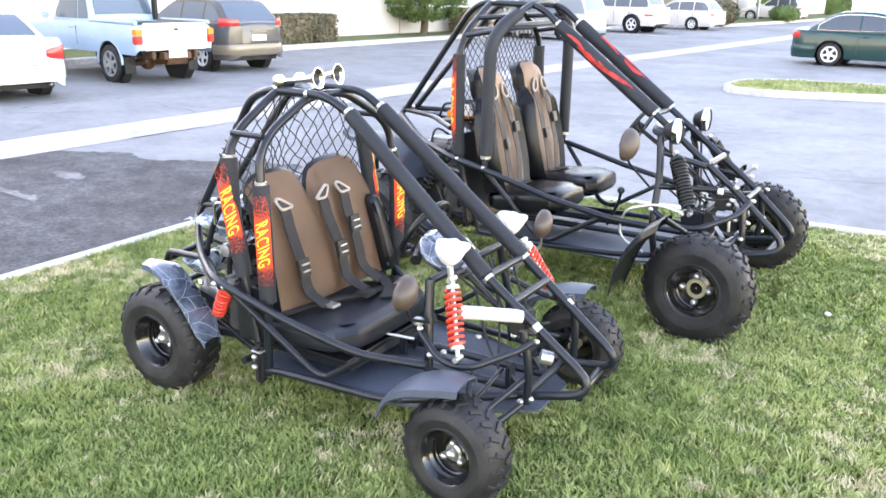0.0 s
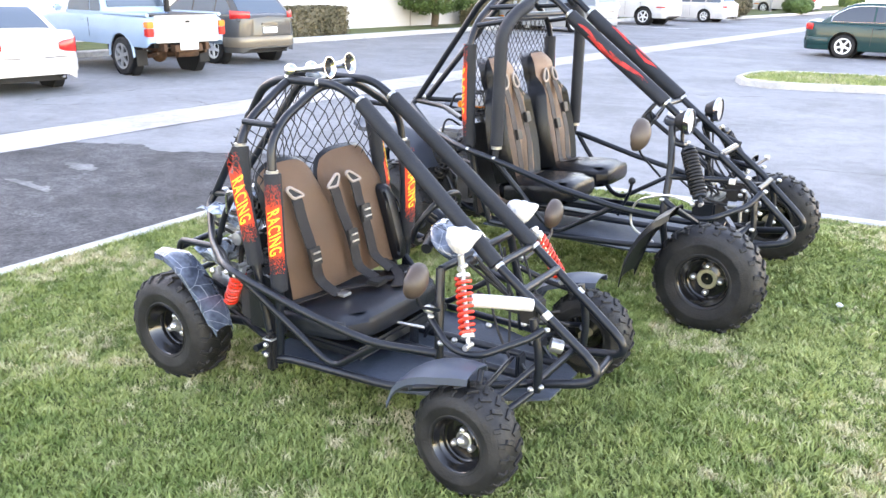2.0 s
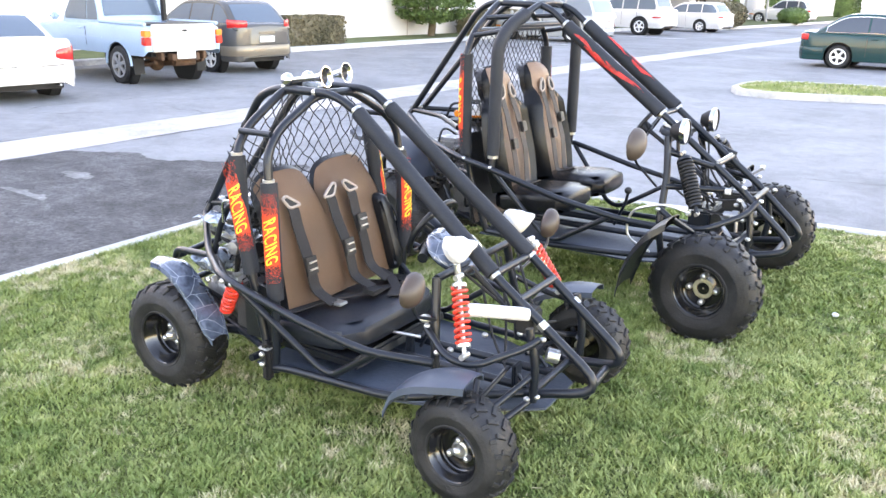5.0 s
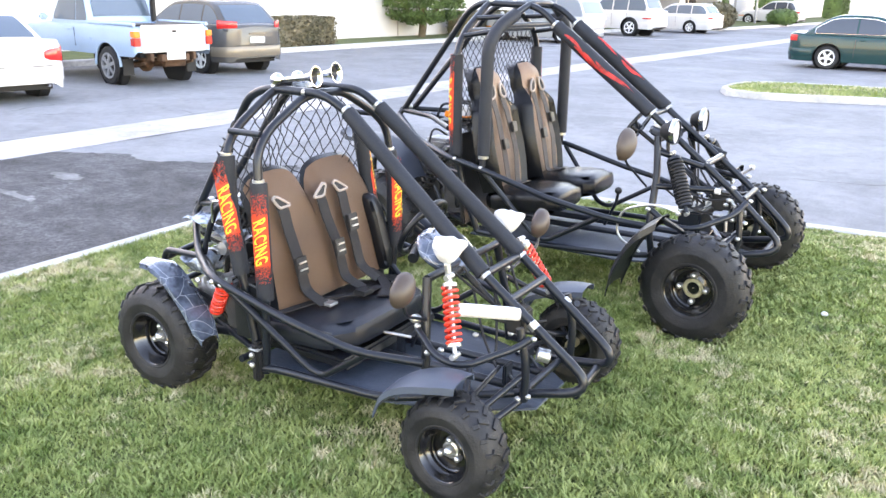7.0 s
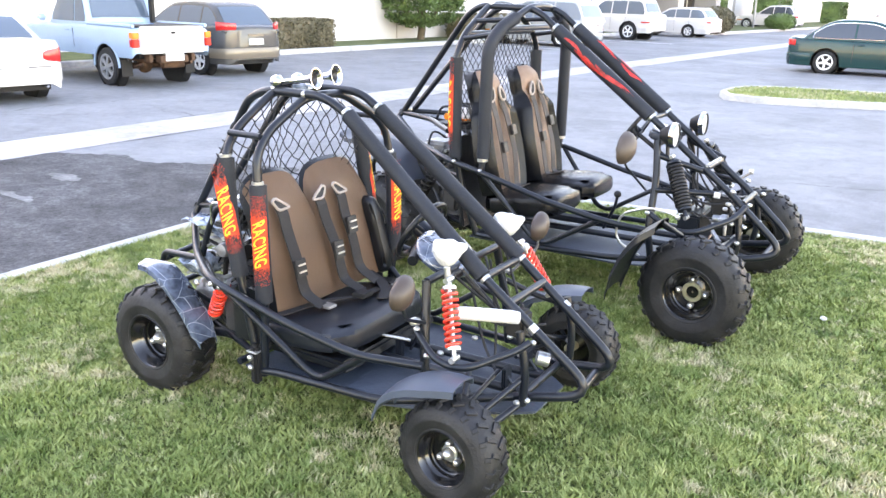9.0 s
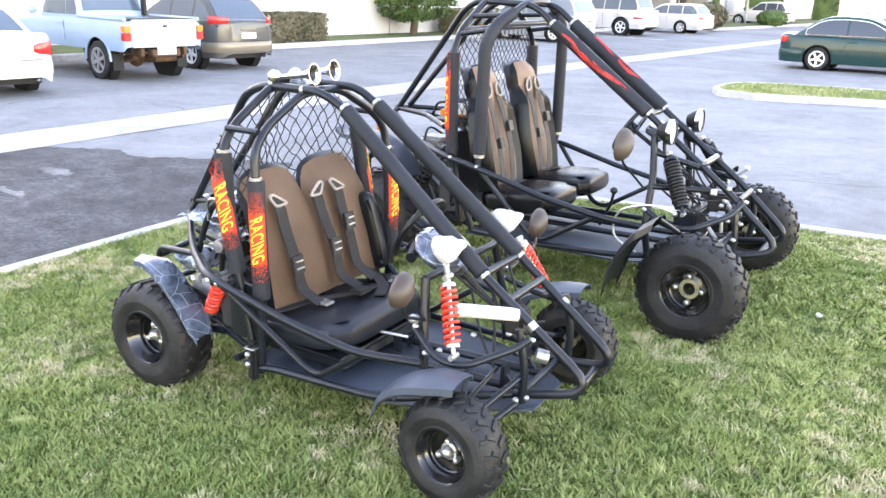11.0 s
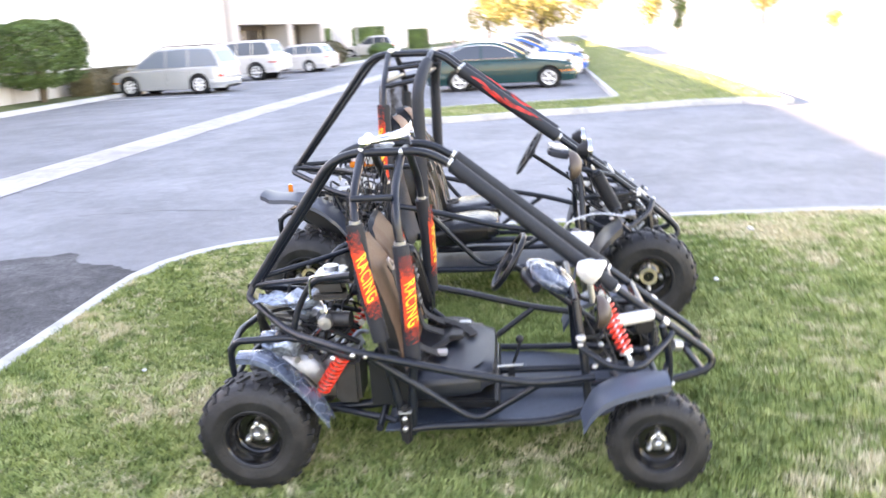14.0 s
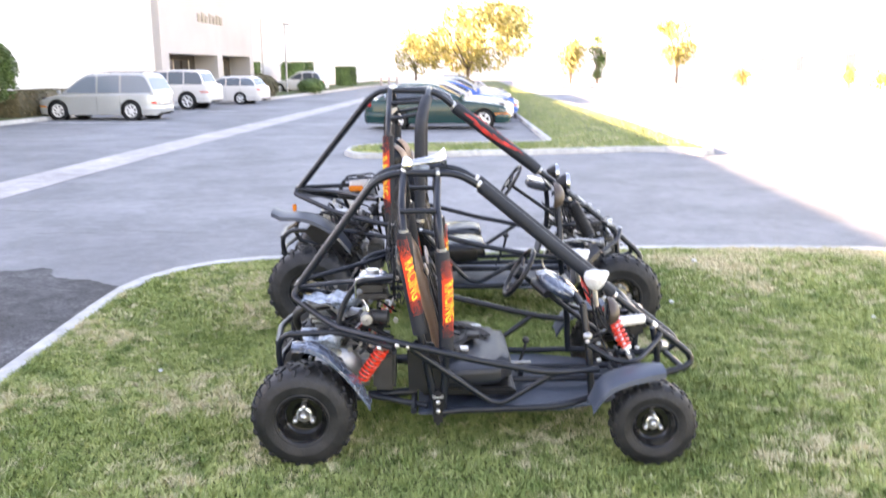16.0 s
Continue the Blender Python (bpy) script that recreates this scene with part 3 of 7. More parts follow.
            part("window_trim", tube([(fa + 0.03, side * (w0 + 0.01), belt + 0.04)] + rim + [(fb - 0.02, side * (flank(fb, belt) + 0.012), belt + 0.04)], 0.011, 0, 6), CHROME, car, "bright metal window trim")
            part("window_trim", tube([(fa, side * (w0 + 0.012), belt + 0.035), (fb, side * (w0 + 0.01), belt + 0.035)], 0.011, 0, 6), CHROME, car)
        for s2 in pillars:
            x = fa + (fb - fa) * s2
            part("door_seam", tube([(x, side * (hw + 0.0), belt - 0.08), (x - 0.01, side * (hw * 0.996), zb + 0.12)], 0.006, 0, 6), BLACK_TRIM, car)
            part("door_handle", tube([(x + 0.1, side * (hw + 0.008), belt - 0.12), (x + 0.26, side * (hw + 0.008), belt - 0.115)], 0.016, 0, 8), trim or paint_mat, car)
    for name2, lo, hi in (("windscreen", ca, ra), ("rear_window", cb, rb)):
        rows = []
        for q in np.linspace(0.14, 0.86, 9):
            x = lo + (hi - lo) * q
            zt = top_at(x)
            rows.append([(x + (0.006 if name2 == "windscreen" else -0.006), y * flank(x, zt), zt + 0.024 - 0.016 * abs(y) ** 2.5) for y in (-0.84, -0.6, -0.3, 0, 0.3, 0.6, 0.84)])
        sheet(rows, 0.012, glass, name2, car)
    for side in (-1, 1):
        for x in (0, wb):
            car_wheel(car, x, side * (hw - 0.115), r, 0.2, side, rim_mat or ALLOY, spokes)
        if not own_lights:
            wrap_band(xr, 1, side, hw * bulge(light[0]), corner, light[2], hw * light[3], light[0], light[1], 0.012, "tail_light", tail_lens or RED_LENS, car, light_taper)
        wrap_band(xf, -1, side, hw * 0.985, corner, 0.36, hw * 0.5, nose - 0.2, nose - 0.08, 0.01, "headlight", CLEAR_LENS, car, 1.0)
        wrap_band(xf, -1, side, hw * 0.99, corner, 0.5, hw * 0.6, nose - 0.27, nose - 0.205, 0.012, "marker_light", AMBER_LENS, car, 1.0)
        bm = cushion_block(ca - 0.22, side * (hw + 0.03), belt + 0.02, ca - 0.06, side * (hw + 0.2), belt + 0.16)
        part("door_mirror", bm, paint_mat, car)
        part("side_moulding", box(r * 1.4, side * (hw - 0.02), zb + 0.26, wb - r * 1.4, side * (hw + 0.012), zb + 0.31), trim or paint_mat, car, bevel=0.012)
        if category != "pickup truck":
            wrap_band(xr, 1, side, hw * 0.985, corner, max(corner + 0.02, -xr - wa - 0.02), 0.0, zb + 0.12, zb + 0.34, 0.018, "rear_bumper", trim or paint_mat, car)
        wrap_band(xf, -1, side, hw * 0.985, corner, max(corner + 0.02, xf - wb - wa - 0.02), 0.0, zb + 0.1, zb + 0.3, 0.018, "front_bumper", trim or paint_mat, car)
    if category != "pickup truck":
        part("boot_seam", tube([(xr - 0.002, -hw * 0.66, zb + 0.37), (xr - 0.004, 0, zb + 0.36), (xr - 0.002, hw * 0.66, zb + 0.37)], 0.006, 0, 6), BLACK_TRIM, car)
        part("boot_handle", box(xr - 0.02, -0.22, tz - 0.24, xr + 0.01, 0.22, tz - 0.2), trim or CHROME, car, bevel=0.008)
        part("exhaust_tip", tube([(xr + 0.15, -hw * 0.55, zb + 0.06), (xr - 0.02, -hw * 0.55, zb + 0.055)], 0.025, 0, 10), CHROME, car)
    part("grille", box(xf - 0.04, -0.3, zb + 0.34, xf + 0.012, 0.3, nose - 0.12), BLACK_TRIM, car, bevel=0.015)
    if plate:
        part("number_plate", box(xr - 0.025, -0.2, tz - 0.42, xr + 0.02, 0.2, tz - 0.29), PLATE, car, bevel=0.006)
    if rack:
        for side in (-1, 1):
            part("roof_rail", tube([(ra - 0.2, side * w1 * 0.86, rz), (ra - 0.3, side * w1 * 0.86, rz + 0.075), (rb + 0.3, side * w1 * 0.86, rz + 0.075), (rb + 0.2, side * w1 * 0.86, rz)], 0.018, 0.04), BLACK_TRIM, car)
    return car


def cushion_block(x0, y0, z0, x1, y1, z1):
    bm = box(x0, y0, z0, x1, y1, z1)
    bmesh.ops.bevel(bm, geom=bm.edges[:], offset=0.045, segments=3, affect="EDGES", clamp_overlap=True)
    return bm


def at_lot(x, y, heading):
    return pose(x, y, LOT, 0, 0, heading)


# the row beside the building, noses to the wall
vehicle("sedan", "white saloon car parked nose to the building", at_lot(-11.4, 4.4, 178), 4.5, 1.74, 0.93, 0.72, 1.95, (1.9, -0.4, 1.0, 0.22, 1.38), WHITE_PAINT, PALE_GLASS, tail=0.98, tumble=0.68, light=(0.6, 0.88, 0.3, 0.52), light_taper=0.35, pillars=(0.5,), corner=0.34, round_roof=0.45)
truck = vehicle("pickup_truck", "old pale blue pickup truck with white tailgate", at_lot(-12.0, 7.75, 177), 4.5, 1.68, 1.12, 1.0, 2.0, (2.25, 0.72, 1.75, 0.92, 1.76), BLUE_PALE, PALE_GLASS, r=0.36, wb=2.75, front=0.75, zb=0.56,
                tail=1.12, category="pickup truck", rim_mat=GREY_STEEL, pillars=(0.72,), plate=False, corner=0.07, tumble=0.84, own_lights=True)
# solid dark box stands in for the shaded inside of the bed
part("cargo_bed", box(-0.9, -0.7, 0.74, 0.66, 0.7, 1.148), BLACK_TRIM, truck, smooth=False)
part("tailgate", box(-1.035, -0.68, 0.64, -0.97, 0.68, 1.14), WHITE_PAINT, truck, "white tailgate", bevel=0.018)
part("tailgate_latch", box(-1.045, -0.05, 1.0, -1.03, 0.05, 1.04), BLACK_TRIM, truck, bevel=0.004)
for s in (-1, 1):
    part("bed_side", tube([(-0.96, s * 0.78, 1.145), (0.66, s * 0.78, 1.145)], 0.035, 0, 10), BLUE_PALE, truck)
    part("wheel_flare", tube([(0.45 * math.cos(math.pi * k / 12), s * 0.815, 0.36 + 0.46 * math.sin(math.pi * k / 12)) for k in range(13)], 0.025, 0, 8), BLUE_PALE, truck)
    part("mud_flap", box(-0.5, s * 0.58, 0.2, -0.48, s * 0.8, 0.5), BLACK_TRIM, truck)
    part("tail_light", box(-1.04, s * 0.71, 0.76, -0.9, s * 0.846, 0.91), RED_LENS, truck, bevel=0.012)
    part("indicator_light", box(-1.04, s * 0.71, 0.915, -0.9, s * 0.846, 1.03), AMBER_LENS, truck, bevel=0.012)
RUST = mat("rusty_steel", (0.07, 0.045, 0.03), 0.8, 0.2, vary=0.4, scale=9, bump=0.5, tint=(0.14, 0.07, 0.04))
part("rear_axle", tube([(0, -0.7, 0.35), (0, 0.7, 0.35)], 0.06, 0), RUST, truck)
knob_bm = bmesh.new()
bmesh.ops.create_icosphere(knob_bm, subdivisions=3, radius=0.15, matrix=Matrix.Translation((0, 0.02, 0.35)))
part("differential", knob_bm, RUST, truck)
part("muffler", tube([(-0.75, -0.35, 0.42), (-0.75, 0.1, 0.42)], 0.08, 0, 14), RUST, truck)
part("tow_bracket", box(-1.045, -0.3, 0.47, -0.85, 0.3, 0.6), RUST, truck, bevel=0.012)
for s in (-1, 1):
    part("frame_rail", box(-0.98, s * 0.42, 0.48, 1.0, s * 0.5, 0.62), RUST, truck, bevel=0.01)
    part("leaf_spring", tube([(-0.8, s * 0.52, 0.44), (0, s * 0.52, 0.28), (0.8, s * 0.52, 0.44)], 0.03, 0.3, 8), RUST, truck)
part("number_plate", box(-1.06, -0.2, 0.5, -1.045, 0.2, 0.66), PLATE, truck, bevel=0.004)
# bar added in the bed for the dark vertical strip behind the cab
part("rear_window_post", box(0.56, -0.66, 1.14, 0.66, -0.56, 1.82), BLACK_TRIM, truck, "dark upright behind the cab", bevel=0.02)
vehicle("crossover", "dark taupe crossover with brown lower bumper", at_lot(-12.7, 10.45, 178), 4.5, 1.74, 1.0, 0.8, 2.05, (2.1, -0.84, 1.15, -0.3, 1.54), TAUPE_PAINT, PALE_GLASS, r=0.34, tail=1.1, trim=BROWN_TRIM, light=(0.98, 1.16, 0.3, 0.6), light_taper=0.75, pillars=(0.4, 0.76), zb=0.27, corner=0.4, round_roof=0.3, spokes=5, tumble=0.74)
vehicle("minivan", "silver minivan parked nose to the building", at_lot(-13.3, 28.1, 176), 4.95, 1.86, 0.98, 0.76, 2.75, (2.95, -0.9, 1.85, -0.6, 1.74), SILVER_PAINT, VAN_GLASS, r=0.36, wb=3.0, front=0.95, tail=1.05, rack=True, pillars=(0.36, 0.64), category="minivan", light=(0.62, 0.7, 0.2, 0.75), corner=0.48, round_roof=0.35, spokes=7)
vehicle("suv", "white sport utility vehicle parked by the building", at_lot(-14.4, 36.6, 176), 4.7, 1.8, 1.14, 0.98, 2.2, (2.2, -0.85, 1.5, -0.6, 1.84), WHITE_PAINT, PALE_GLASS, r=0.4, wb=2.68, front=0.85, zb=0.34, tail=1.2, pillars=(0.36, 0.66), category="car", light=(0.8, 0.86, 0.5, 0.9), corner=0.3, round_roof=0.25, spokes=5)
vehicle("estate_car", "white estate car parked by the building", at_lot(-13.75, 42.6, 176), 4.75, 1.74, 0.95, 0.76, 2.1, (2.1, -1.0, 1.2, -0.6, 1.48), WHITE_PAINT, PALE_GLASS, tail=0.98, pillars=(0.35, 0.68), light=(0.75, 0.82, 0.2, 0.8), corner=0.3, round_roof=0.3)
vehicle("suv", "white crossover at the end of the lot", at_lot(-14.6, 63.6, 176), 4.5, 1.8, 1.02, 0.86, 2.1, (2.1, -0.78, 1.2, -0.4, 1.66), WHITE_PAINT, CAR_GLASS, r=0.35, zb=0.28, pillars=(0.4, 0.75), light=(0.85, 0.98, 0.25, 0.7), round_roof=0.3)
# the row opposite, noses to the grass strip
vehicle("sedan", "dark green saloon car with alloy wheels", at_lot(-2.6, 23.15, 1.5), 4.6, 1.74, 0.9, 0.72, 2.0, (2.15, -0.72, 1.2, 0.02, 1.4), GREEN_PAINT, CAR_GLASS, tail=0.95, pillars=(0.5,), light=(0.72, 0.88, 0.24, 0.55), chrome=True, corner=0.32, round_roof=0.42, spokes=5, trim=GREEN_PAINT)
for k, (label, pm, rz, dx) in enumerate((("white saloon car in the parking row", WHITE_PAINT, 1.42, 0.1), ("blue saloon car in the parking row", BLUE_PAINT, 1.4, 0.35), ("black saloon car in the parking row", BLACK_PAINT, 1.42, 0.0),
                                         ("silver saloon car in the parking row", SILVER_PAINT, 1.45, 0.2), ("white saloon car in the parking row", WHITE_PAINT, 1.4, 0.0), ("dark saloon car in the parking row", TAUPE_PAINT, 1.5, 0.1))):
    vehicle("sedan", label, at_lot(-2.6 + dx - 0.05 * k, 26.3 + 2.75 * k + (2.7 if k > 2 else 0), 2), 4.6, 1.75, 0.92, 0.74, 2.0, (2.15, -0.7, 1.2, 0.0, rz), pm, CAR_GLASS, tail=0.95, pillars=(0.5,), corner=0.32, round_roof=0.4)

# ---- planting ----


def value_noise(x, y, scale, seed):
    r = np.random.RandomState(seed).uniform(size=(256, 256))
    gx, gy = x / scale, y / scale
    ix, iy = np.floor(gx).astype(int), np.floor(gy).astype(int)
    fx, fy = gx - ix, gy - iy
    fx, fy = fx * fx * (3 - 2 * fx), fy * fy * (3 - 2 * fy)
    g = lambda a, b: r[a % 256, b % 256]
    return (g(ix, iy) * (1 - fx) + g(ix + 1, iy) * fx) * (1 - fy) + (g(ix, iy + 1) * (1 - fx) + g(ix + 1, iy + 1) * fx) * fy




def leaves(clumps, count, size, seed):
    """Many small leaves scattered in clumps (centre, radii)."""
    r = np.random.RandomState(seed)
    weights = np.array([a[1][0] * a[1][1] + a[1][1] * a[1][2] + a[1][0] * a[1][2] for a in clumps])
    pick = r.choice(len(clumps), count, p=weights / weights.sum())
    d = r.normal(size=(count, 3))
    d /= np.linalg.norm(d, axis=1)[:, None]
    rad = r.uniform(0.6, 1.06, count) ** 0.6
    c = np.array([a[0] for a in clumps])[pick]
    s = np.array([a[1] for a in clumps])[pick]
    p = c + d * s * rad[:, None]
    u = r.normal(size=(count, 3))
    u /= np.linalg.norm(u, axis=1)[:, None]
    v = np.cross(u, r.normal(size=(count, 3)))
    v /= np.linalg.norm(v, axis=1)[:, None]
    k = size * r.uniform(0.6, 1.3, count)[:, None]
    verts = np.stack([p - u * k, p + v * k * 0.55, p + u * k, p - v * k * 0.55], 1).reshape(-1, 3)
    return verts


def quads_mesh(name, verts):
    n = len(verts) // 4
    me = bpy.data.meshes.new(name)
    me.vertices.add(len(verts))
    me.vertices.foreach_set("co", verts.astype(np.float32).ravel())
    me.loops.add(4 * n)
    me.loops.foreach_set("vertex_index", np.arange(4 * n, dtype=np.int32))
    me.polygons.add(n)
    me.polygons.foreach_set("loop_start", np.arange(0, 4 * n, 4, dtype=np.int32))
    me.update()
    me.validate()
    return me


def tree(x, y, z, height, trunk_h, crown, label, material, count, size, seed, trunk_r=0.14, kind_name="tree"):
    t = thing(kind_name, label, kind_name, m=pose(x, y, z))
    rr = random.Random(seed)
    bm = tube([(0, 0, 0), (0.03, 0.02, trunk_h * 0.6), (0.0, 0.05, trunk_h), (0.05, 0, trunk_h + 0.5)], trunk_r, 0.1)
    for k in range(7):
        a = 2 * math.pi * k / 7 + rr.uniform(-0.3, 0.3)
        e = crown[0] * 0.7
        tube([(0, 0.03, trunk_h * 0.85), (math.cos(a) * e * 0.4, math.sin(a) * e * 0.4, trunk_h + (height - trunk_h) * 0.3), (math.cos(a) * e, math.sin(a) * e, trunk_h + (height - trunk_h) * rr.uniform(0.5, 0.85))], trunk_r * 0.35, 0.15, 6, bm)
    part("trunk", bm, BARK, t)
    clumps = []
    for k in range(26):
        a, q = rr.uniform(0, 2 * math.pi), rr.uniform(0, 1) ** 0.5
        h = rr.uniform(-1, 1)
        w = math.sqrt(max(0.05, 1 - h * h)) * q
        clumps.append(((math.cos(a) * w * crown[0], math.sin(a) * w * crown[0], trunk_h + (height - trunk_h) * (0.5 + 0.42 * h)), (crown[1] * rr.uniform(0.7, 1.2),) * 3))
    mesh_part("crown", quads_mesh("crown", leaves(clumps, count, size, seed)), material, t, smooth=False)
    return t


def hedge(x0, y0, x1, y1, z1, label, material, count, seed, size=0.045, rounded=False):
    h = thing("hedge" if not rounded else "shrub", label, "hedge" if not rounded else "shrub", m=pose((x0 + x1) / 2, (y0 + y1) / 2, LOT + 0.1))
    sx, sy, sz = abs(x1 - x0) / 2, abs(y1 - y0) / 2, z1
    core = bmesh.new()
    if rounded:
        bmesh.ops.create_icosphere(core, subdivisions=3, radius=1, matrix=Matrix.Translation((0, 0, sz * 0.48)) @ Matrix.Diagonal((sx * 0.88, sy * 0.88, sz * 0.48, 1)))
    else:
        box(-sx * 0.93, -sy * 0.97, 0, sx * 0.93, sy * 0.97, sz * 0.95, core)
        bmesh.ops.subdivide_edges(core, edges=core.edges[:], cuts=6, use_grid_fill=True)
    for v in core.verts:
        v.co += Vector((noise.noise(v.co * 2.1), noise.noise(v.co * 2.1 + Vector((9, 0, 0))), noise.noise(v.co * 2.1 + Vector((0, 9, 0))))) * 0.07
    part("hedge_core", core, LEAF_DULL if material is LEAF_DULL else LEAF, h)
    r = np.random.RandomState(seed)
    p = r.uniform(-1, 1, (count, 3))
    if rounded:
        p /= np.linalg.norm(p, axis=1)[:, None]
        p = p * np.array([sx, sy, sz * 0.5]) * r.uniform(0.85, 1.06, (count, 1)) + np.array([0, 0, sz * 0.48])
    else:
        f = r.choice(3, count, p=np.array([sy * sz, sx * sz, sx * sy * 2]) / (sy * sz + sx * sz + sx * sy * 2))
        p[np.arange(count), f] = np.sign(p[np.arange(count), f]) * r.uniform(0.9, 1.05, count)
        p[:, 2] = (p[:, 2] + 1) / 2
        p *= np.array([sx, sy, sz])
    u = r.normal(size=(count, 3))
    u /= np.linalg.norm(u, axis=1)[:, None]
    v = np.cross(u, r.normal(size=(count, 3)))
    v /= np.linalg.norm(v, axis=1)[:, None]
    k = size * r.uniform(0.6, 1.4, count)[:, None]
    mesh_part("leaves", quads_mesh("leaves", np.stack([p - u * k, p + v * k * 0.6, p + u * k, p - v * k * 0.6], 1).reshape(-1, 3)), material, h, smooth=False)
    return h




def clipped_tree(x, y, z, half, z0, z1, label, count, seed):
    """A tree with a short trunk and a dense crown clipped to a rounded block."""
    t = thing("tree", label, "tree", m=pose(x, y, z))
    bm = tube([(0, 0, 0), (0.05, 0.02, z0 * 0.6), (0, 0.05, z0 + 0.5)], 0.15, 0.1)
    for k in range(6):
        a = k * 1.05
        tube([(0, 0.03, z0 * 0.6), (math.cos(a) * 0.4, math.sin(a) * 0.4, z0), (math.cos(a) * half * 0.6, math.sin(a) * half * 0.6, z0 + 0.5)], 0.05, 0.1, 6, bm)
    part("trunk", bm, BARK, t)
    r = np.random.RandomState(seed)
    d = r.normal(size=(count, 3))
    d /= (np.abs(d) ** 4).sum(1)[:, None] ** 0.25
    rad = r.uniform(0.72, 1.0, count) ** 0.5
    lump = 1 + 0.1 * (value_noise(d[:, 0] + 3, d[:, 1] * 1.3 + d[:, 2] + 5, 0.35, seed) - 0.5) * 2
    p = d * (rad * lump)[:, None] * np.array([half, half, (z1 - z0) / 2]) + np.array([0, 0, (z0 + z1) / 2])
    p[:, 2] -= np.where(p[:, 2] < z0 + 0.35, r.uniform(0, 0.25, count), 0)
    w = r.normal(size=(count, 3))
    w /= np.linalg.norm(w, axis=1)[:, None]
    v = np.cross(w, r.normal(size=(count, 3)))
    v /= np.linalg.norm(v, axis=1)[:, None]
    k = 0.05 * r.uniform(0.6, 1.4, count)[:, None]
    mesh_part("crown", quads_mesh("crown", np.stack([p - w * k, p + v * k * 0.6, p + w * k, p - v * k * 0.6], 1).reshape(-1, 3)), LEAF, t, smooth=False)


clipped_tree(-18.0, 24.3, -0.1, 1.45, 0.8, 2.85, "dense clipped green tree beside the white wall", 26000, 5)
hedge(-18.5, 26.6, -17.4, 30.6, 1.0, "low brownish clipped hedge along the building", LEAF_DULL, 6000, 7)
hedge(-19.3, 60.6, -18.4, 61.5, 2.3, "narrow green clipped shrub by the entrance", LEAF, 1500, 13, 0.07)
hedge(-17.9, 15.7, -16.7, 18.1, 0.9, "brownish clipped hedge beside the white wall", LEAF_DULL, 6000, 8)
hedge(-15.4, 46.0, -13.2, 48.4, 1.5, "round dark green shrub in the planting bed", LEAF_DULL, 4000, 9, 0.06, True)
hedge(-14.9, 58.0, -12.9, 60.4, 1.1, "round green shrub in the planting bed", LEAF, 2500, 10, 0.06, True)
hedge(-18.6, 68, -16.6, 72, 2.3, "tall green clipped hedge beside the far building", LEAF, 2500, 11, 0.1)
hedge(-17.3, 85, -15.6, 88, 1.95, "tall green clipped hedge beside the far building", LEAF, 2500, 12, 0.1)
for x, y, h, c, k, n in ((-3.0, 78, 7.9, (5.8, 1.45), 21, 10500), (-10.2, 98, 6.4, (2.3, 0.9), 23, 2000), (8.4, 100, 5.6, (1.4, 0.75), 24, 1500), (21.0, 100, 9, (2.2, 1.0), 25, 2500)):
    tree(x, y, LOT, h, h * 0.25, c, "tall autumn-yellow street tree in the sun", LEAF_YELLOW, n, 0.17, k, 0.14)
tree(11.6, 100, LOT, 6.0, 0.5, (0.7, 0.5), "slender dark cypress across the street", LEAF, 1200, 0.15, 26, 0.12)
for x, y, h in ((29.5, 70, 1.9), (31.2, 68, 1.4), (33.2, 66, 2.2), (24.5, 84, 1.6)):
    tree(x, y, LOT, h, 0.3, (0.8, 0.5), "low sunlit autumn shrub across the street", LEAF_YELLOW, 700, 0.12, int(x * 7), 0.06, "shrub")
# pale commercial buildings across the street
for x0, y0, x1, y1, h, label in ((34, 60, 60, 118, 6.0, "pale low commercial building across the street"), (-40, 150, 70, 165, 5.0, "pale low building at the end of the street")):
    b = thing("distant_building", label, "building")
    part("wall", box(x0, y0, LOT - 0.1, x1, y1, h), STUCCO, b, smooth=False)
    part("roof", box(x0 - 0.3, y0 - 0.3, h, x1 + 0.3, y1 + 0.3, h + 0.3), TAN_STUCCO, b, smooth=False)
    n = 4 if x0 > 0 else 0
    for k in range(n):
        s = (k + 0.5) / n
        if x1 - x0 > y1 - y0:
            cx = x0 + (x1 - x0) * s
            part("window", box(cx - 1.4, y0 - 0.04, 1.0, cx + 1.4, y0 + 0.1, 3.0), CAR_GLASS, b, smooth=False)
        else:
            cy = y0 + (y1 - y0) * s
            part("window", box(x0 - 0.04, cy - 1.2, 1.0, x0 + 0.1, cy + 1.2, 3.0), CAR_GLASS, b, smooth=False)
# bollards and a signpost by the far planting bed
for x, y in ((-12.9, 88), (-12.3, 90), (-11.7, 92)):
    b = thing("bollard", "short pale concrete bollard", "bollard", "bollards by the planting bed", pose(x, y, LOT))
    part("post", lathe([(0.001, 1.05), (0.12, 1.0), (0.14, 0.95), (0.14, 0.0)], "z", 14), CONCRETE, b)
p = thing("lamp_post", "slim pale street lamp post", "street lamp", m=pose(-16.1, 60.5, LOT))
part("pole", lathe([(0.09, 0), (0.05, 5.2)], "z", 12), GREY_STEEL, p)
part("lamp_head", box(-0.15, -0.15, 5.15, 0.4, 0.15, 5.27), GREY_STEEL, p, bevel=0.03)
# sign letters over the entrance: plain brass bars
SIGN = mat("brass_sign", (0.2, 0.17, 0.14), 0.5, 0.2, vary=0.2, scale=4)
sg = thing("wall_sign", "brass-coloured lettering bars on the entrance block", "sign")
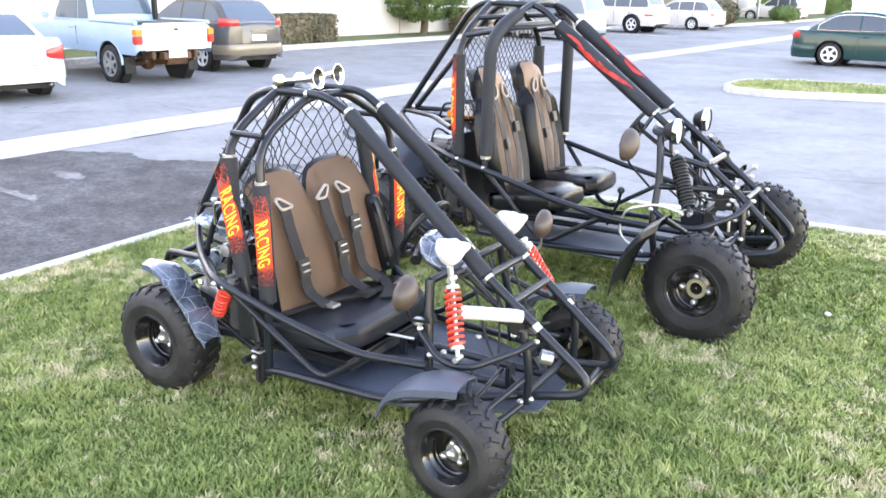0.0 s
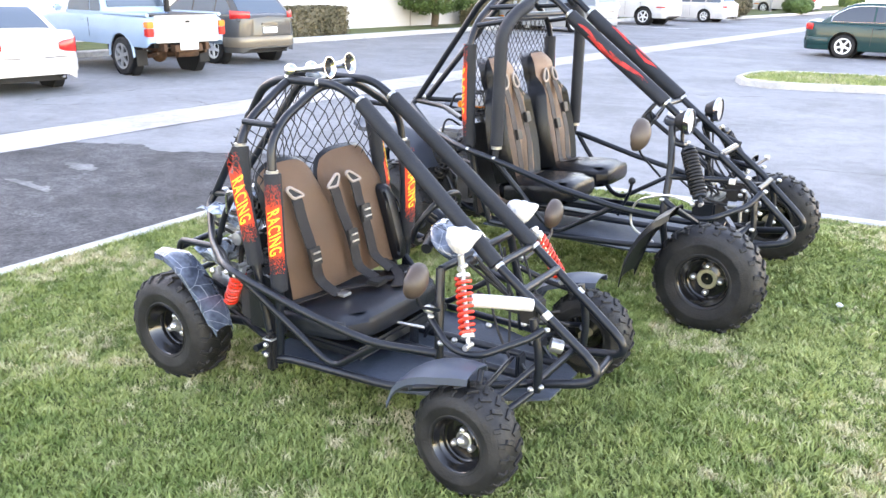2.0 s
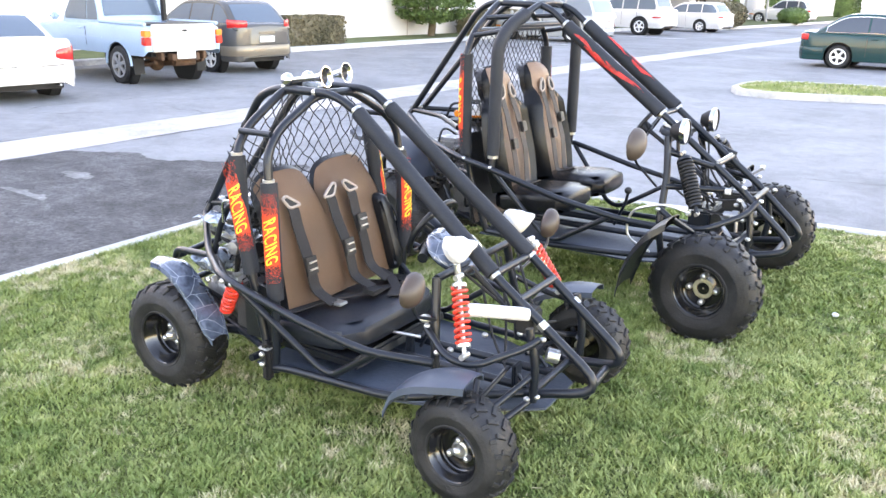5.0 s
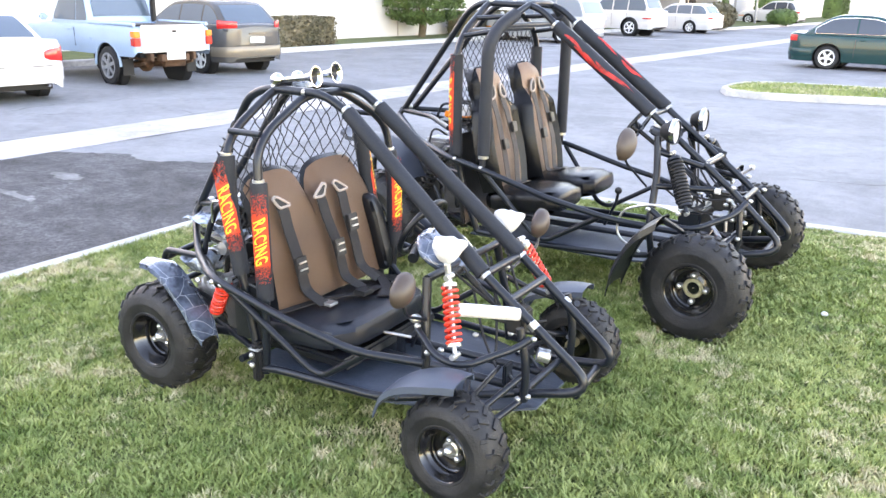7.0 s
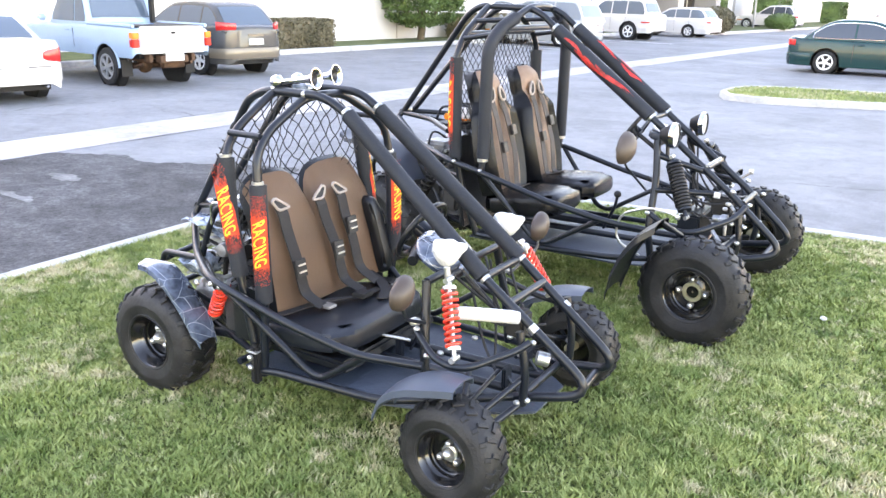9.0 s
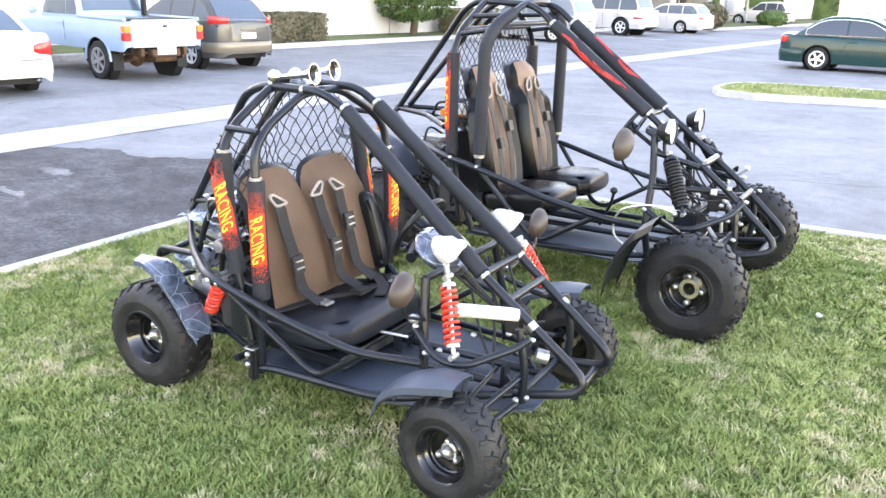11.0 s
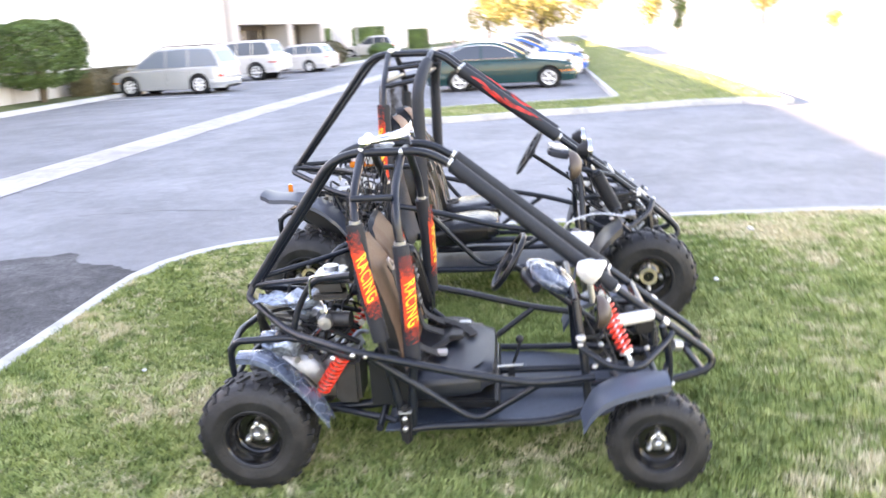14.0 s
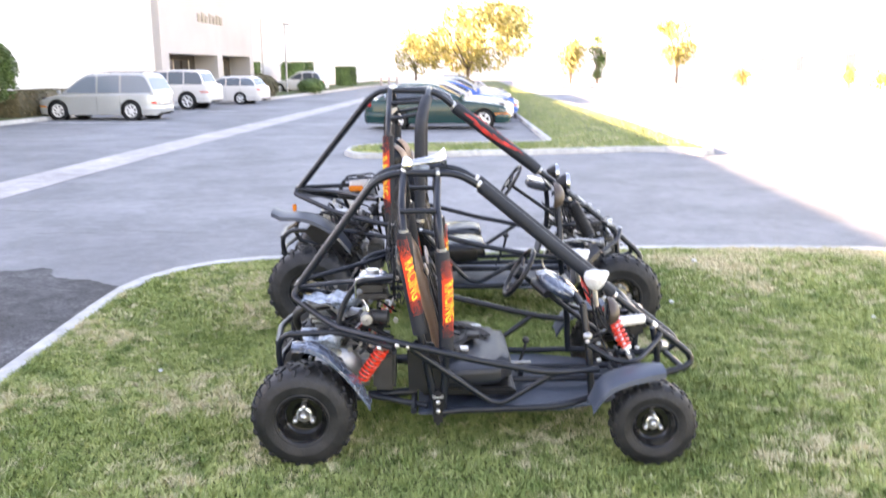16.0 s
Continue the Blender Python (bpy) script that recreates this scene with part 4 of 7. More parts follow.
for k, (dy, h) in enumerate(((0, 0.5), (0.9, 0.6), (1.7, 0.45), (2.6, 0.6), (3.5, 0.5), (4.3, 0.6), (5.1, 0.5))):
    part("letter_bar", box(BX + 0.4, 49.0 + dy * 0.8, 4.6, BX + 0.45, 49.45 + dy * 0.8, 4.6 + h), SIGN, sg, smooth=False)

# ---- karts: materials ----
STEEL = mat("black_painted_steel", (0.009, 0.0118, 0.0175), 0.3, vary=0.25, scale=9, fine=90, bump=0.05, spec=0.4)
FOAM = mat("black_foam_pad", (0.0165, 0.0195, 0.026), 0.6, vary=0.25, scale=7, fine=120, bump=0.2, spec=0.3)
RIM = mat("gloss_black_rim", (0.007, 0.007, 0.008), 0.2, vary=0.2, scale=9, coat=0.4, spec=0.5)
ZINC = mat("bright_zinc_fitting", (0.56, 0.56, 0.55), 0.32, 0.85, vary=0.15, scale=14)
BRASSY = mat("yellow_zinc_hub", (0.55, 0.5, 0.34), 0.4, 0.7, vary=0.25, scale=14)
TAN = mat("tan_vinyl", (0.235, 0.138, 0.088), 0.42, vary=0.2, scale=5, fine=260, bump=0.25, bump_scale=420)
DEEP_TAN = mat("deep_tan_vinyl", (0.255, 0.158, 0.107), 0.5, vary=0.2, scale=5, fine=260, bump=0.25, bump_scale=420)
SEAT_VINYL = mat("slate_vinyl", (0.0125, 0.016, 0.023), 0.36, spec=0.5, vary=0.2, scale=6, fine=200, bump=0.15, bump_scale=400)
GLOSS_VINYL = mat("glossy_black_vinyl", (0.006, 0.0065, 0.008), 0.24, vary=0.2, scale=6, fine=200, bump=0.12, bump_scale=400, spec=0.3)
VINYL = mat("black_vinyl", (0.008, 0.0092, 0.012), 0.3, vary=0.2, scale=6, fine=200, bump=0.15, bump_scale=400, spec=0.36)
WEB = mat("seat_belt_webbing", (0.016, 0.0135, 0.014), 0.7, vary=0.2, scale=12, fine=300, bump=0.3, bump_scale=700)
EYELET = mat("pale_plastic_eyelet", (0.33, 0.27, 0.24), 0.4, vary=0.15, scale=14)
BUCKLE = mat("buckle_plastic", (0.015, 0.015, 0.016), 0.5, vary=0.2, scale=20)
PLASTIC = mat("charcoal_plastic", (0.045, 0.06, 0.086), 0.4, vary=0.15, scale=5, fine=90)
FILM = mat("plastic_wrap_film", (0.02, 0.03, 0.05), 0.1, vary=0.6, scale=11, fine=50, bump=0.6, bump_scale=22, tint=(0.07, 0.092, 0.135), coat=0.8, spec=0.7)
# pale creases in the film, their highlights painted into the base colour
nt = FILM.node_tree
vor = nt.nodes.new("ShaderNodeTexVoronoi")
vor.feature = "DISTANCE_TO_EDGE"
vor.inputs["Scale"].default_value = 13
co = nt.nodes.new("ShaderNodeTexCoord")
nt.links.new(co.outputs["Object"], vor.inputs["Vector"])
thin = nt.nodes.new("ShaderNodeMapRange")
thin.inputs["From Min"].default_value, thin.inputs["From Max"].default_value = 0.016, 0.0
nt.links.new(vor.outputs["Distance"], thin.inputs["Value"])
crease_glint = nt.nodes.new("ShaderNodeMix")
crease_glint.data_type = "RGBA"
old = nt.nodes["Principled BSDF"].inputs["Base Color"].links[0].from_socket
nt.links.new(thin.outputs[0], crease_glint.inputs[0])
nt.links.new(old, crease_glint.inputs[6])
crease_glint.inputs[7].default_value = (0.3, 0.34, 0.4, 1)
nt.links.new(crease_glint.outputs[2], nt.nodes["Principled BSDF"].inputs["Base Color"])
PALE_FILM = mat("pale_wrap_film", (0.06, 0.085, 0.13), 0.12, vary=0.6, scale=22, fine=70, bump=0.9, bump_scale=40, tint=(0.31, 0.37, 0.45), coat=0.6)
WRAP = mat("white_foam_wrap", (0.6, 0.59, 0.59), 0.7, vary=0.06, scale=14, bump=0.5, bump_scale=60)
SPRING = mat("red_spring", (0.75, 0.045, 0.02), 0.35, vary=0.12, scale=14, coat=0.3)
BLACK_SPRING = mat("black_spring", (0.012, 0.012, 0.013), 0.4, vary=0.2, scale=14, spec=0.3)
ORANGE = mat("orange_red_print", (0.85, 0.075, 0.012), 0.55, vary=0.4, scale=18, fine=90, tint=(0.75, 0.04, 0.012))
LETTER_EDGE = mat("dark_red_print", (0.3, 0.012, 0.006), 0.55, vary=0.3, scale=22)
YELLOW = mat("yellow_orange_print", (1.0, 0.46, 0.03), 0.55, vary=0.2, scale=24, tint=(1.0, 0.6, 0.05))
RED_FLAME = mat("red_flame_print", (0.46, 0.022, 0.018), 0.6, vary=0.75, scale=26, fine=70)
ENGINE = mat("cast_aluminium", (0.4, 0.41, 0.43), 0.35, 0.85, vary=0.3, scale=18, bump=0.2)
ENGINE_DARK = mat("oily_black_engine", (0.025, 0.025, 0.027), 0.45, vary=0.4, scale=16, bump=0.2)
CORD = mat("black_net_cord", (0.02, 0.02, 0.022), 0.8, vary=0.2, scale=20)
FLOOR = mat("slate_floor_pan", (0.045, 0.059, 0.08), 0.5, vary=0.3, scale=4, fine=70, bump=0.15, tint=(0.052, 0.067, 0.09), spec=0.4)
DARK_WEB = mat("brown_belt_webbing", (0.05, 0.04, 0.037), 0.65, vary=0.2, scale=12, fine=300, bump=0.3, bump_scale=700)
LENS = mat("lamp_glass", (0.72, 0.73, 0.74), 0.25, vary=0.08, scale=30, coat=1.0)
TAN_MIRROR = mat("mirror_back", (0.05, 0.034, 0.027), 0.5, vary=0.2, scale=9, coat=0.1)
MIRROR = mat("mirror_glass", (0.85, 0.85, 0.86), 0.03, 1.0, vary=0.02, scale=4)


def knob(name, p, r, material, parent, squash=1.0):
    bm = bmesh.new()
    bmesh.ops.create_icosphere(bm, subdivisions=2, radius=r, matrix=Matrix.Translation(p) @ Matrix.Diagonal((1, 1, squash, 1)))
    return part(name, bm, material, parent)


def on_line(a, b, s):
    return Vector(a).lerp(Vector(b), s)


def pad(parent, a, b, r, clamp=True, name="foam_pad"):
    ob = part(name, tube([a, on_line(a, b, 0.01), on_line(a, b, 0.99), b], r, 0, 14), FOAM, parent)
    if clamp:
        for s, d in ((0.0, -0.012), (1.0, 0.012)):
            u = (Vector(b) - Vector(a)).normalized()
            p = on_line(a, b, s) + u * d
            part("clamp", tube([p - u * 0.006, p + u * 0.006], r * 0.72, 0, 12), ZINC, parent)
    return ob


def lettering(parent, text, a, b, r, facing, height=0.043):
    """Printed word that runs down a round pad from a to b, wrapped on its face, with an orange-red ground."""
    a, b = Vector(a), Vector(b)
    u = (b - a).normalized()
    out = Vector(facing)
    out = (out - u * out.dot(u)).normalized()
    side = out.cross(u)
    L = (b - a).length
    # red ground with flame tongues at both ends
    bm = bmesh.new()
    rr = random.Random(int(L * 1000) + len(parent.children))
    cols = 16
    for j in range(cols):
        a0, a1 = (-1.0 + 2.0 * (j + q) / cols for q in (0, 1))
        edge = abs(j - (cols - 1) / 2) / (cols / 2)
        s0 = -0.04 - (0.05 + 0.16 * rr.random() ** 2) * (0.4 + 0.6 * edge)
        s1 = 1.03 + (0.03 + 0.12 * rr.random() ** 2) * (0.4 + 0.6 * edge)
        ring = []
        for t in (s0, s0 * 0.45, 0.0, 0.25, 0.5, 0.75, 1.0, 1 + (s1 - 1) * 0.55, s1):
            k = 0.06 if t in (s0, s1) else 1.0
            mid, wide = (a0 + a1) / 2, (a1 - a0) / 2 * k
            ring.append([bm.verts.new(a + u * (t * L) + (out * math.cos(mid + d * wide) + side * math.sin(mid + d * wide)) * (r + 0.0015)) for d in (-1, 1)])
        for p, q in zip(ring, ring[1:]):
            bm.faces.new((p[0], p[1], q[1], q[0]))
    bmesh.ops.remove_doubles(bm, verts=bm.verts[:], dist=1e-5)
    for k in range(900):
        d = rr.random() ** 1.4 * 0.55
        t, ang, sz = (-0.02 - d if k % 5 < 3 else 1.02 + d * 0.8), rr.uniform(-1.05, 1.05), rr.uniform(0.0004, 0.0013) * (1.2 - d)
        c = a + u * (t * L)
        bm.faces.new([bm.verts.new(c + u * (sz * e * rr.uniform(0.8, 2.2)) + (out * math.cos(ang + f * sz / r) + side * math.sin(ang + f * sz / r)) * (r + 0.0012)) for e, f in ((-1, -1), (-0.6, 1), (1, 0.8), (0.7, -1))])
    part("printed_band", bm, ORANGE, parent, "red printed ground with flame tongues")
    for fat, lift, material, name, label in ((0.062, 0.0028, LETTER_EDGE, "letter_outline", "dark red outline of the printed word"), (0.018, 0.0042, YELLOW, "lettering", "yellow-orange printed word")):
        cu = bpy.data.curves.new("lettering", "FONT")
        cu.body, cu.size, cu.offset, cu.space_character = text, 1.0, fat, 1.12
        tmp = bpy.data.objects.new("lettering", cu)
        scene.collection.objects.link(tmp)
        me = bpy.data.meshes.new_from_object(tmp)
        bpy.data.objects.remove(tmp)
        bm = bmesh.new()
        bm.from_mesh(me)
        bmesh.ops.triangulate(bm, faces=bm.faces[:])
        bmesh.ops.subdivide_edges(bm, edges=bm.edges[:], cuts=2, use_grid_fill=True)
        bm.to_mesh(me)
        bm.free()
        co = np.array([v.co[:] for v in me.vertices])
        lo, hi = co.min(0), co.max(0)
        grow = (fat - 0.018) / (hi[1] - lo[1])
        for v in me.vertices:
            p = (v.co.x - lo[0]) / (hi[0] - lo[0])
            q = (v.co.y - lo[1]) / (hi[1] - lo[1]) - 0.5
            ang = q * height * (1 + 2 * grow) / r
            v.co = a + u * ((p - 0.13 * q) * L) + (out * math.cos(ang) + side * math.sin(ang)) * (r + lift)
        mesh_part(name, me, material, parent, label, smooth=False)


lug = bmesh.new()
bmesh.ops.create_cube(lug, size=1)
bmesh.ops.bevel(lug, geom=[e for e in lug.edges if min(v.co.x for v in e.verts) > 0], offset=0.12, segments=1, affect="EDGES")
LUG = bpy.data.meshes.new("tread_block")
lug.to_mesh(LUG)
lug.free()
LUG.materials.append(TYRE)


def kart_wheel(parent, x, y, z, r, w, rim_r, side, steer=0.0, nuts=3, hub_mat=ZINC, camber=0.0):
    """A knobbly tyre with a deep black rim; side -1 faces right."""
    m = Matrix.Translation((x, y, z)) @ Matrix.Rotation(radians(steer), 4, "Z") @ Matrix.Rotation(radians(camber * side), 4, "X")
    h = w / 2
    d = r - rim_r
    half = [(rim_r, 0.80), (rim_r + d * 0.03, 0.93), (rim_r + d * 0.1, 0.985), (rim_r + d * 0.13, 0.965), (rim_r + d * 0.24, 1.02), (rim_r + d * 0.4, 1.045), (rim_r + d * 0.45, 1.06), (rim_r + d * 0.48, 1.045), (rim_r + d * 0.62, 1.0),
            (rim_r + d * 0.76, 0.92), (rim_r + d * 0.87, 0.79), (rim_r + d * 0.94, 0.6), (rim_r + d * 0.965, 0.3)]
    prof = [(a, -b * h) for a, b in half] + [(r * 0.982, 0)] + [(a, b * h) for a, b in half[::-1]]
    bm = lathe(prof, "y", 44)
    # tread lugs, in two staggered slanted rows and a shoulder row
    n, lugs = 22, []
    for k in range(n):
        for row in (-1, 1):
            a = 2 * math.pi * (k + (0.5 if row > 0 else 0)) / n
            for off, wid, tilt, lift in ((0.30, 0.58, 30, 0.985), (0.74, 0.34, 14, 0.93)):
                mm = (Matrix.Rotation(a, 4, "Y") @ Matrix.Translation((r * lift, row * h * off, 0)) @ Matrix.Rotation(radians(row * (0 if off < 0.5 else 46)), 4, "Z")
                      @ Matrix.Rotation(radians(row * tilt), 4, "X") @ Matrix.Diagonal((r * (0.06 if off < 0.5 else 0.075), h * wid, r * 0.085, 1)))
                lugs.append(m @ mm)
    bm.transform(m)
    wheel = part("wheel", bm, TYRE, parent)
    for mm in lugs:
        ob = new("tread_block", LUG)
        ob.parent = wheel
        ob.matrix_basis = mm
    s = side * h
    bm = lathe([(rim_r * 1.06, s * 0.9), (rim_r * 1.02, s * 0.97), (rim_r * 0.97, s * 0.9), (rim_r * 0.93, s * 0.62), (rim_r * 0.84, s * 0.5), (rim_r * 0.81, s * 0.44), (rim_r * 0.8, s * 0.3), (rim_r * 0.76, s * 0.26), (rim_r * 0.74, s * 0.12), (rim_r * 0.5, s * 0.12), (rim_r * 0.42, s * 0.2), (rim_r * 0.3, s * 0.2), (0.004, s * 0.2)], "y", 36)
    lathe([(rim_r * 1.03, -s * 0.9), (rim_r * 0.9, -s * 0.6), (rim_r * 0.7, -s * 0.2), (0.004, -s * 0.1)], "y", 28, (0, 0, 0), bm)
    bm.transform(m)
    part("rim", bm, RIM, wheel)
    bm = lathe([(rim_r * 0.33, s * 0.16), (rim_r * 0.33, s * 0.26), (rim_r * 0.25, s * 0.3), (rim_r * 0.22, s * 0.44), (rim_r * 0.16, s * 0.55), (rim_r * 0.13, s * 0.6), (0.003, s * 0.66)], "y", 18)
    bm.transform(m)
    if nuts == 4:
        bm.free()
        bm = lathe([(rim_r * 0.42, s * 0.14), (rim_r * 0.42, s * 0.24), (rim_r * 0.39, s * 0.28), (rim_r * 0.27, s * 0.28), (rim_r * 0.25, s * 0.24), (rim_r * 0.24, s * 0.06), (0.003, s * 0.06)], "y", 24)
        bm.transform(m)
    part("hub", bm, hub_mat, wheel)
    for k in range(nuts):
        a = 2 * math.pi * k / nuts + math.pi / 2
        at, big = (0.55, 0.125) if nuts == 4 else (0.42, 0.125)
        bm = lathe([(rim_r * big, s * 0.14), (rim_r * big, s * 0.42), (rim_r * big * 0.8, s * 0.47), (rim_r * big * 0.55, s * 0.5), (0.002, s * 0.52)], "y", 8, (math.cos(a) * rim_r * at, 0, math.sin(a) * rim_r * at))
        bm.transform(m)
        part("wheel_nut", bm, ZINC, wheel)
    return wheel


def spring(parent, a, b, r, turns, wire, spring_mat, body_mat=ZINC):
    """A coil-over damper from its upper eye a to its lower eye b."""
    a, b = Vector(a), Vector(b)
    u = (b - a).normalized()
    e = u.orthogonal().normalized()
    f = u.cross(e)
    d = part("damper", tube([a, b], r * 0.32, 0, 12), body_mat, parent)
    L = (b - a).length
    pts = []
    n = turns * 14
    for k in range(n + 1):
        s = 0.14 + 0.7 * k / n
        t = 2 * math.pi * turns * k / n
        pts.append(a + u * (L * s) + (e * math.cos(t) + f * math.sin(t)) * r)
    part("coil_spring", tube(pts, wire, 0, 7), spring_mat, d)
    for s in (0.11, 0.87):
        p = a + u * (L * s)
        part("spring_seat", tube([p - u * 0.006, p + u * 0.006], r * 1.02, 0, 14), body_mat, d)
    for p in (a, b):
        part("eye_bolt", tube([p - Vector((0, 0.022, 0)), p + Vector((0, 0.022, 0))], 0.01, 0, 10), ZINC, d)


def fender(parent, profile, y0, y1, material, label="", skirt=0.03, name="mudguard"):
    """A mudguard whose arched profile (x, z) is drawn across a tyre, with turned-down edges."""
    rows = []
    pts = [Vector((x, 0, z)) for x, z in profile]
    pts = fillet(pts, 0.12)
    n = len(pts)
    for i, p in enumerate(pts):
        s = i / (n - 1)
        w = 1.0 - 0.25 * max(0, (0.12 - s) / 0.12) - 0.25 * max(0, (s - 0.88) / 0.12)
        c, hh = (y0 + y1) / 2, (y1 - y0) / 2 * w
        rows.append([(p.x, c - hh, p.z - skirt), (p.x, c - hh * 0.96, p.z - skirt * 0.25), (p.x, c - hh * 0.6, p.z), (p.x, c, p.z + 0.006), (p.x, c + hh * 0.6, p.z), (p.x, c + hh * 0.96, p.z - skirt * 0.25), (p.x, c + hh, p.z - skirt)])
    return sheet(rows, 0.004, material, name, parent, label)


def cushion(sx, sy, sz, m, puff=0.25):
    """A padded block: a cube of many faces blown out to a pillow."""
    bm = bmesh.new()
    got = bmesh.ops.create_cube(bm, size=1)["verts"]
    edges = list({e for v in got for e in v.link_edges})
    bmesh.ops.subdivide_edges(bm, edges=edges, cuts=7, use_grid_fill=True)
    bm.verts.ensure_lookup_table()
    for v in bm.verts:
        p = v.co * 2
        k = 1 - 0.16 * (abs(p.x) ** 6 * abs(p.z) ** 6 + abs(p.y) ** 6 * abs(p.z) ** 6 + abs(p.x) ** 6 * abs(p.y) ** 6)
        z = p.z * (1 - 0.28 * puff * (p.x * p.x + p.y * p.y))
        v.co = m @ Vector((p.x * sx / 2 * k, p.y * sy / 2 * k, z * sz / 2))
    return bm


def strap(parent, pts, width, across=(0, 1, 0), name="seat_belt", material=None, thick=0.004):
    """A flat webbing belt along a line."""
    c = Vector(across).normalized()
    rows = [[p - c * width / 2, p, p + c * width / 2] for p in fillet(pts, 0.03)]
    return sheet(rows, thick, material or WEB, name, parent)


def net(parent, inside, y0, y1, z0, z1, x_at, step, name="cargo_net", wobble=0.045):
    """A knotted diamond net in an upright plane, kept where inside(y, z) holds."""
    bm = bmesh.new()
    n = int((y1 - y0 + z1 - z0) / step) + 2
    for d in (1, -1):
        for k in range(-n, n):
            pts = []
            for i in range(80):
                s = i / 79
                z = z0 + (z1 - z0) * s
                y = (y0 + y1) / 2 + k * step + d * (z - z0) * 0.8
                ok = y0 <= y <= y1 and inside(y, z)
                if ok:
                    w = Vector((noise.noise(Vector((y * 4, z * 4, 1))), noise.noise(Vector((y * 4, z * 4, 5))), noise.noise(Vector((y * 4, z * 4, 9))))) * wobble
                    w += Vector((0, noise.noise(Vector((y * 16, z * 16, 15))), noise.noise(Vector((y * 16, z * 16, 19))))) * wobble * 0.35
                    pts.append(Vector((x_at(y, z), y, z)) + w)
                if (not ok or i == 79) and pts:
                    if len(pts) > 2:
                        tube(pts, 0.0023, 0, 5, bm)
                    pts = []
    return part(name, bm, CORD, parent)


def steering_wheel(parent, c, r, tilt, col_end):
    m = Matrix.Translation(c) @ Matrix.Rotation(radians(tilt), 4, "Y")
    ring = [m @ Vector((0, r * math.cos(2 * math.pi * k / 32), r * math.sin(2 * math.pi * k / 32))) for k in range(32)]
    w = part("steering_wheel", tube(ring, 0.012, 0, 10, closed=True), VINYL, parent)
    for a in (0, 120, 240):
        p = m @ Vector((0, r * math.cos(radians(a + 30)), r * math.sin(radians(a + 30))))
        part("spoke", tube([m @ Vector((0.02, 0, 0)), p], 0.008, 0, 8), STEEL, w)
    part("steering_column", tube([m @ Vector((0.0, 0, 0)), col_end], 0.013, 0, 10), STEEL, parent)
    part("wheel_boss", tube([m @ Vector((-0.015, 0, 0)), m @ Vector((0.03, 0, 0))], 0.035, 0, 16), STEEL, w)


def mirror(parent, c, foot, yaw=0.0, scale=1.0, shell=None):
    """A teardrop mirror on a stalk, its glass to the rear."""
    m = Matrix.Translation(c) @ Matrix.Rotation(radians(yaw), 4, "Z")
    bm = bmesh.new()
    bmesh.ops.create_icosphere(bm, subdivisions=3, radius=1, matrix=Matrix.Diagonal((0.045 * scale, 0.058 * scale, 0.056 * scale, 1)))
    for v in bm.verts:
        if v.co.x < -0.008:
            v.co.x = -0.008
        v.co.y *= 1 + 2.2 * v.co.z / scale
        v.co.z += v.co.y * 0.25
    bm.transform(m)
    b = part("wing_mirror", bm, shell or TAN_MIRROR, parent)
    bm = bmesh.new()
    bmesh.ops.create_circle(bm, cap_ends=True, segments=24, radius=1, matrix=m @ Matrix.Translation((-0.0115, 0, 0)) @ Matrix.Rotation(math.pi / 2, 4, "Y") @ Matrix.Diagonal((0.047 * scale, 0.049 * scale, 1, 1)))
    part("mirror_glass", bm, MIRROR, b)
    part("mirror_stalk", tube([m @ Vector((0.0, 0, -0.02)), (c[0] + 0.01, c[1] * 0.97, c[2] - 0.09), foot], 0.006, 0.03, 8), STEEL, parent)


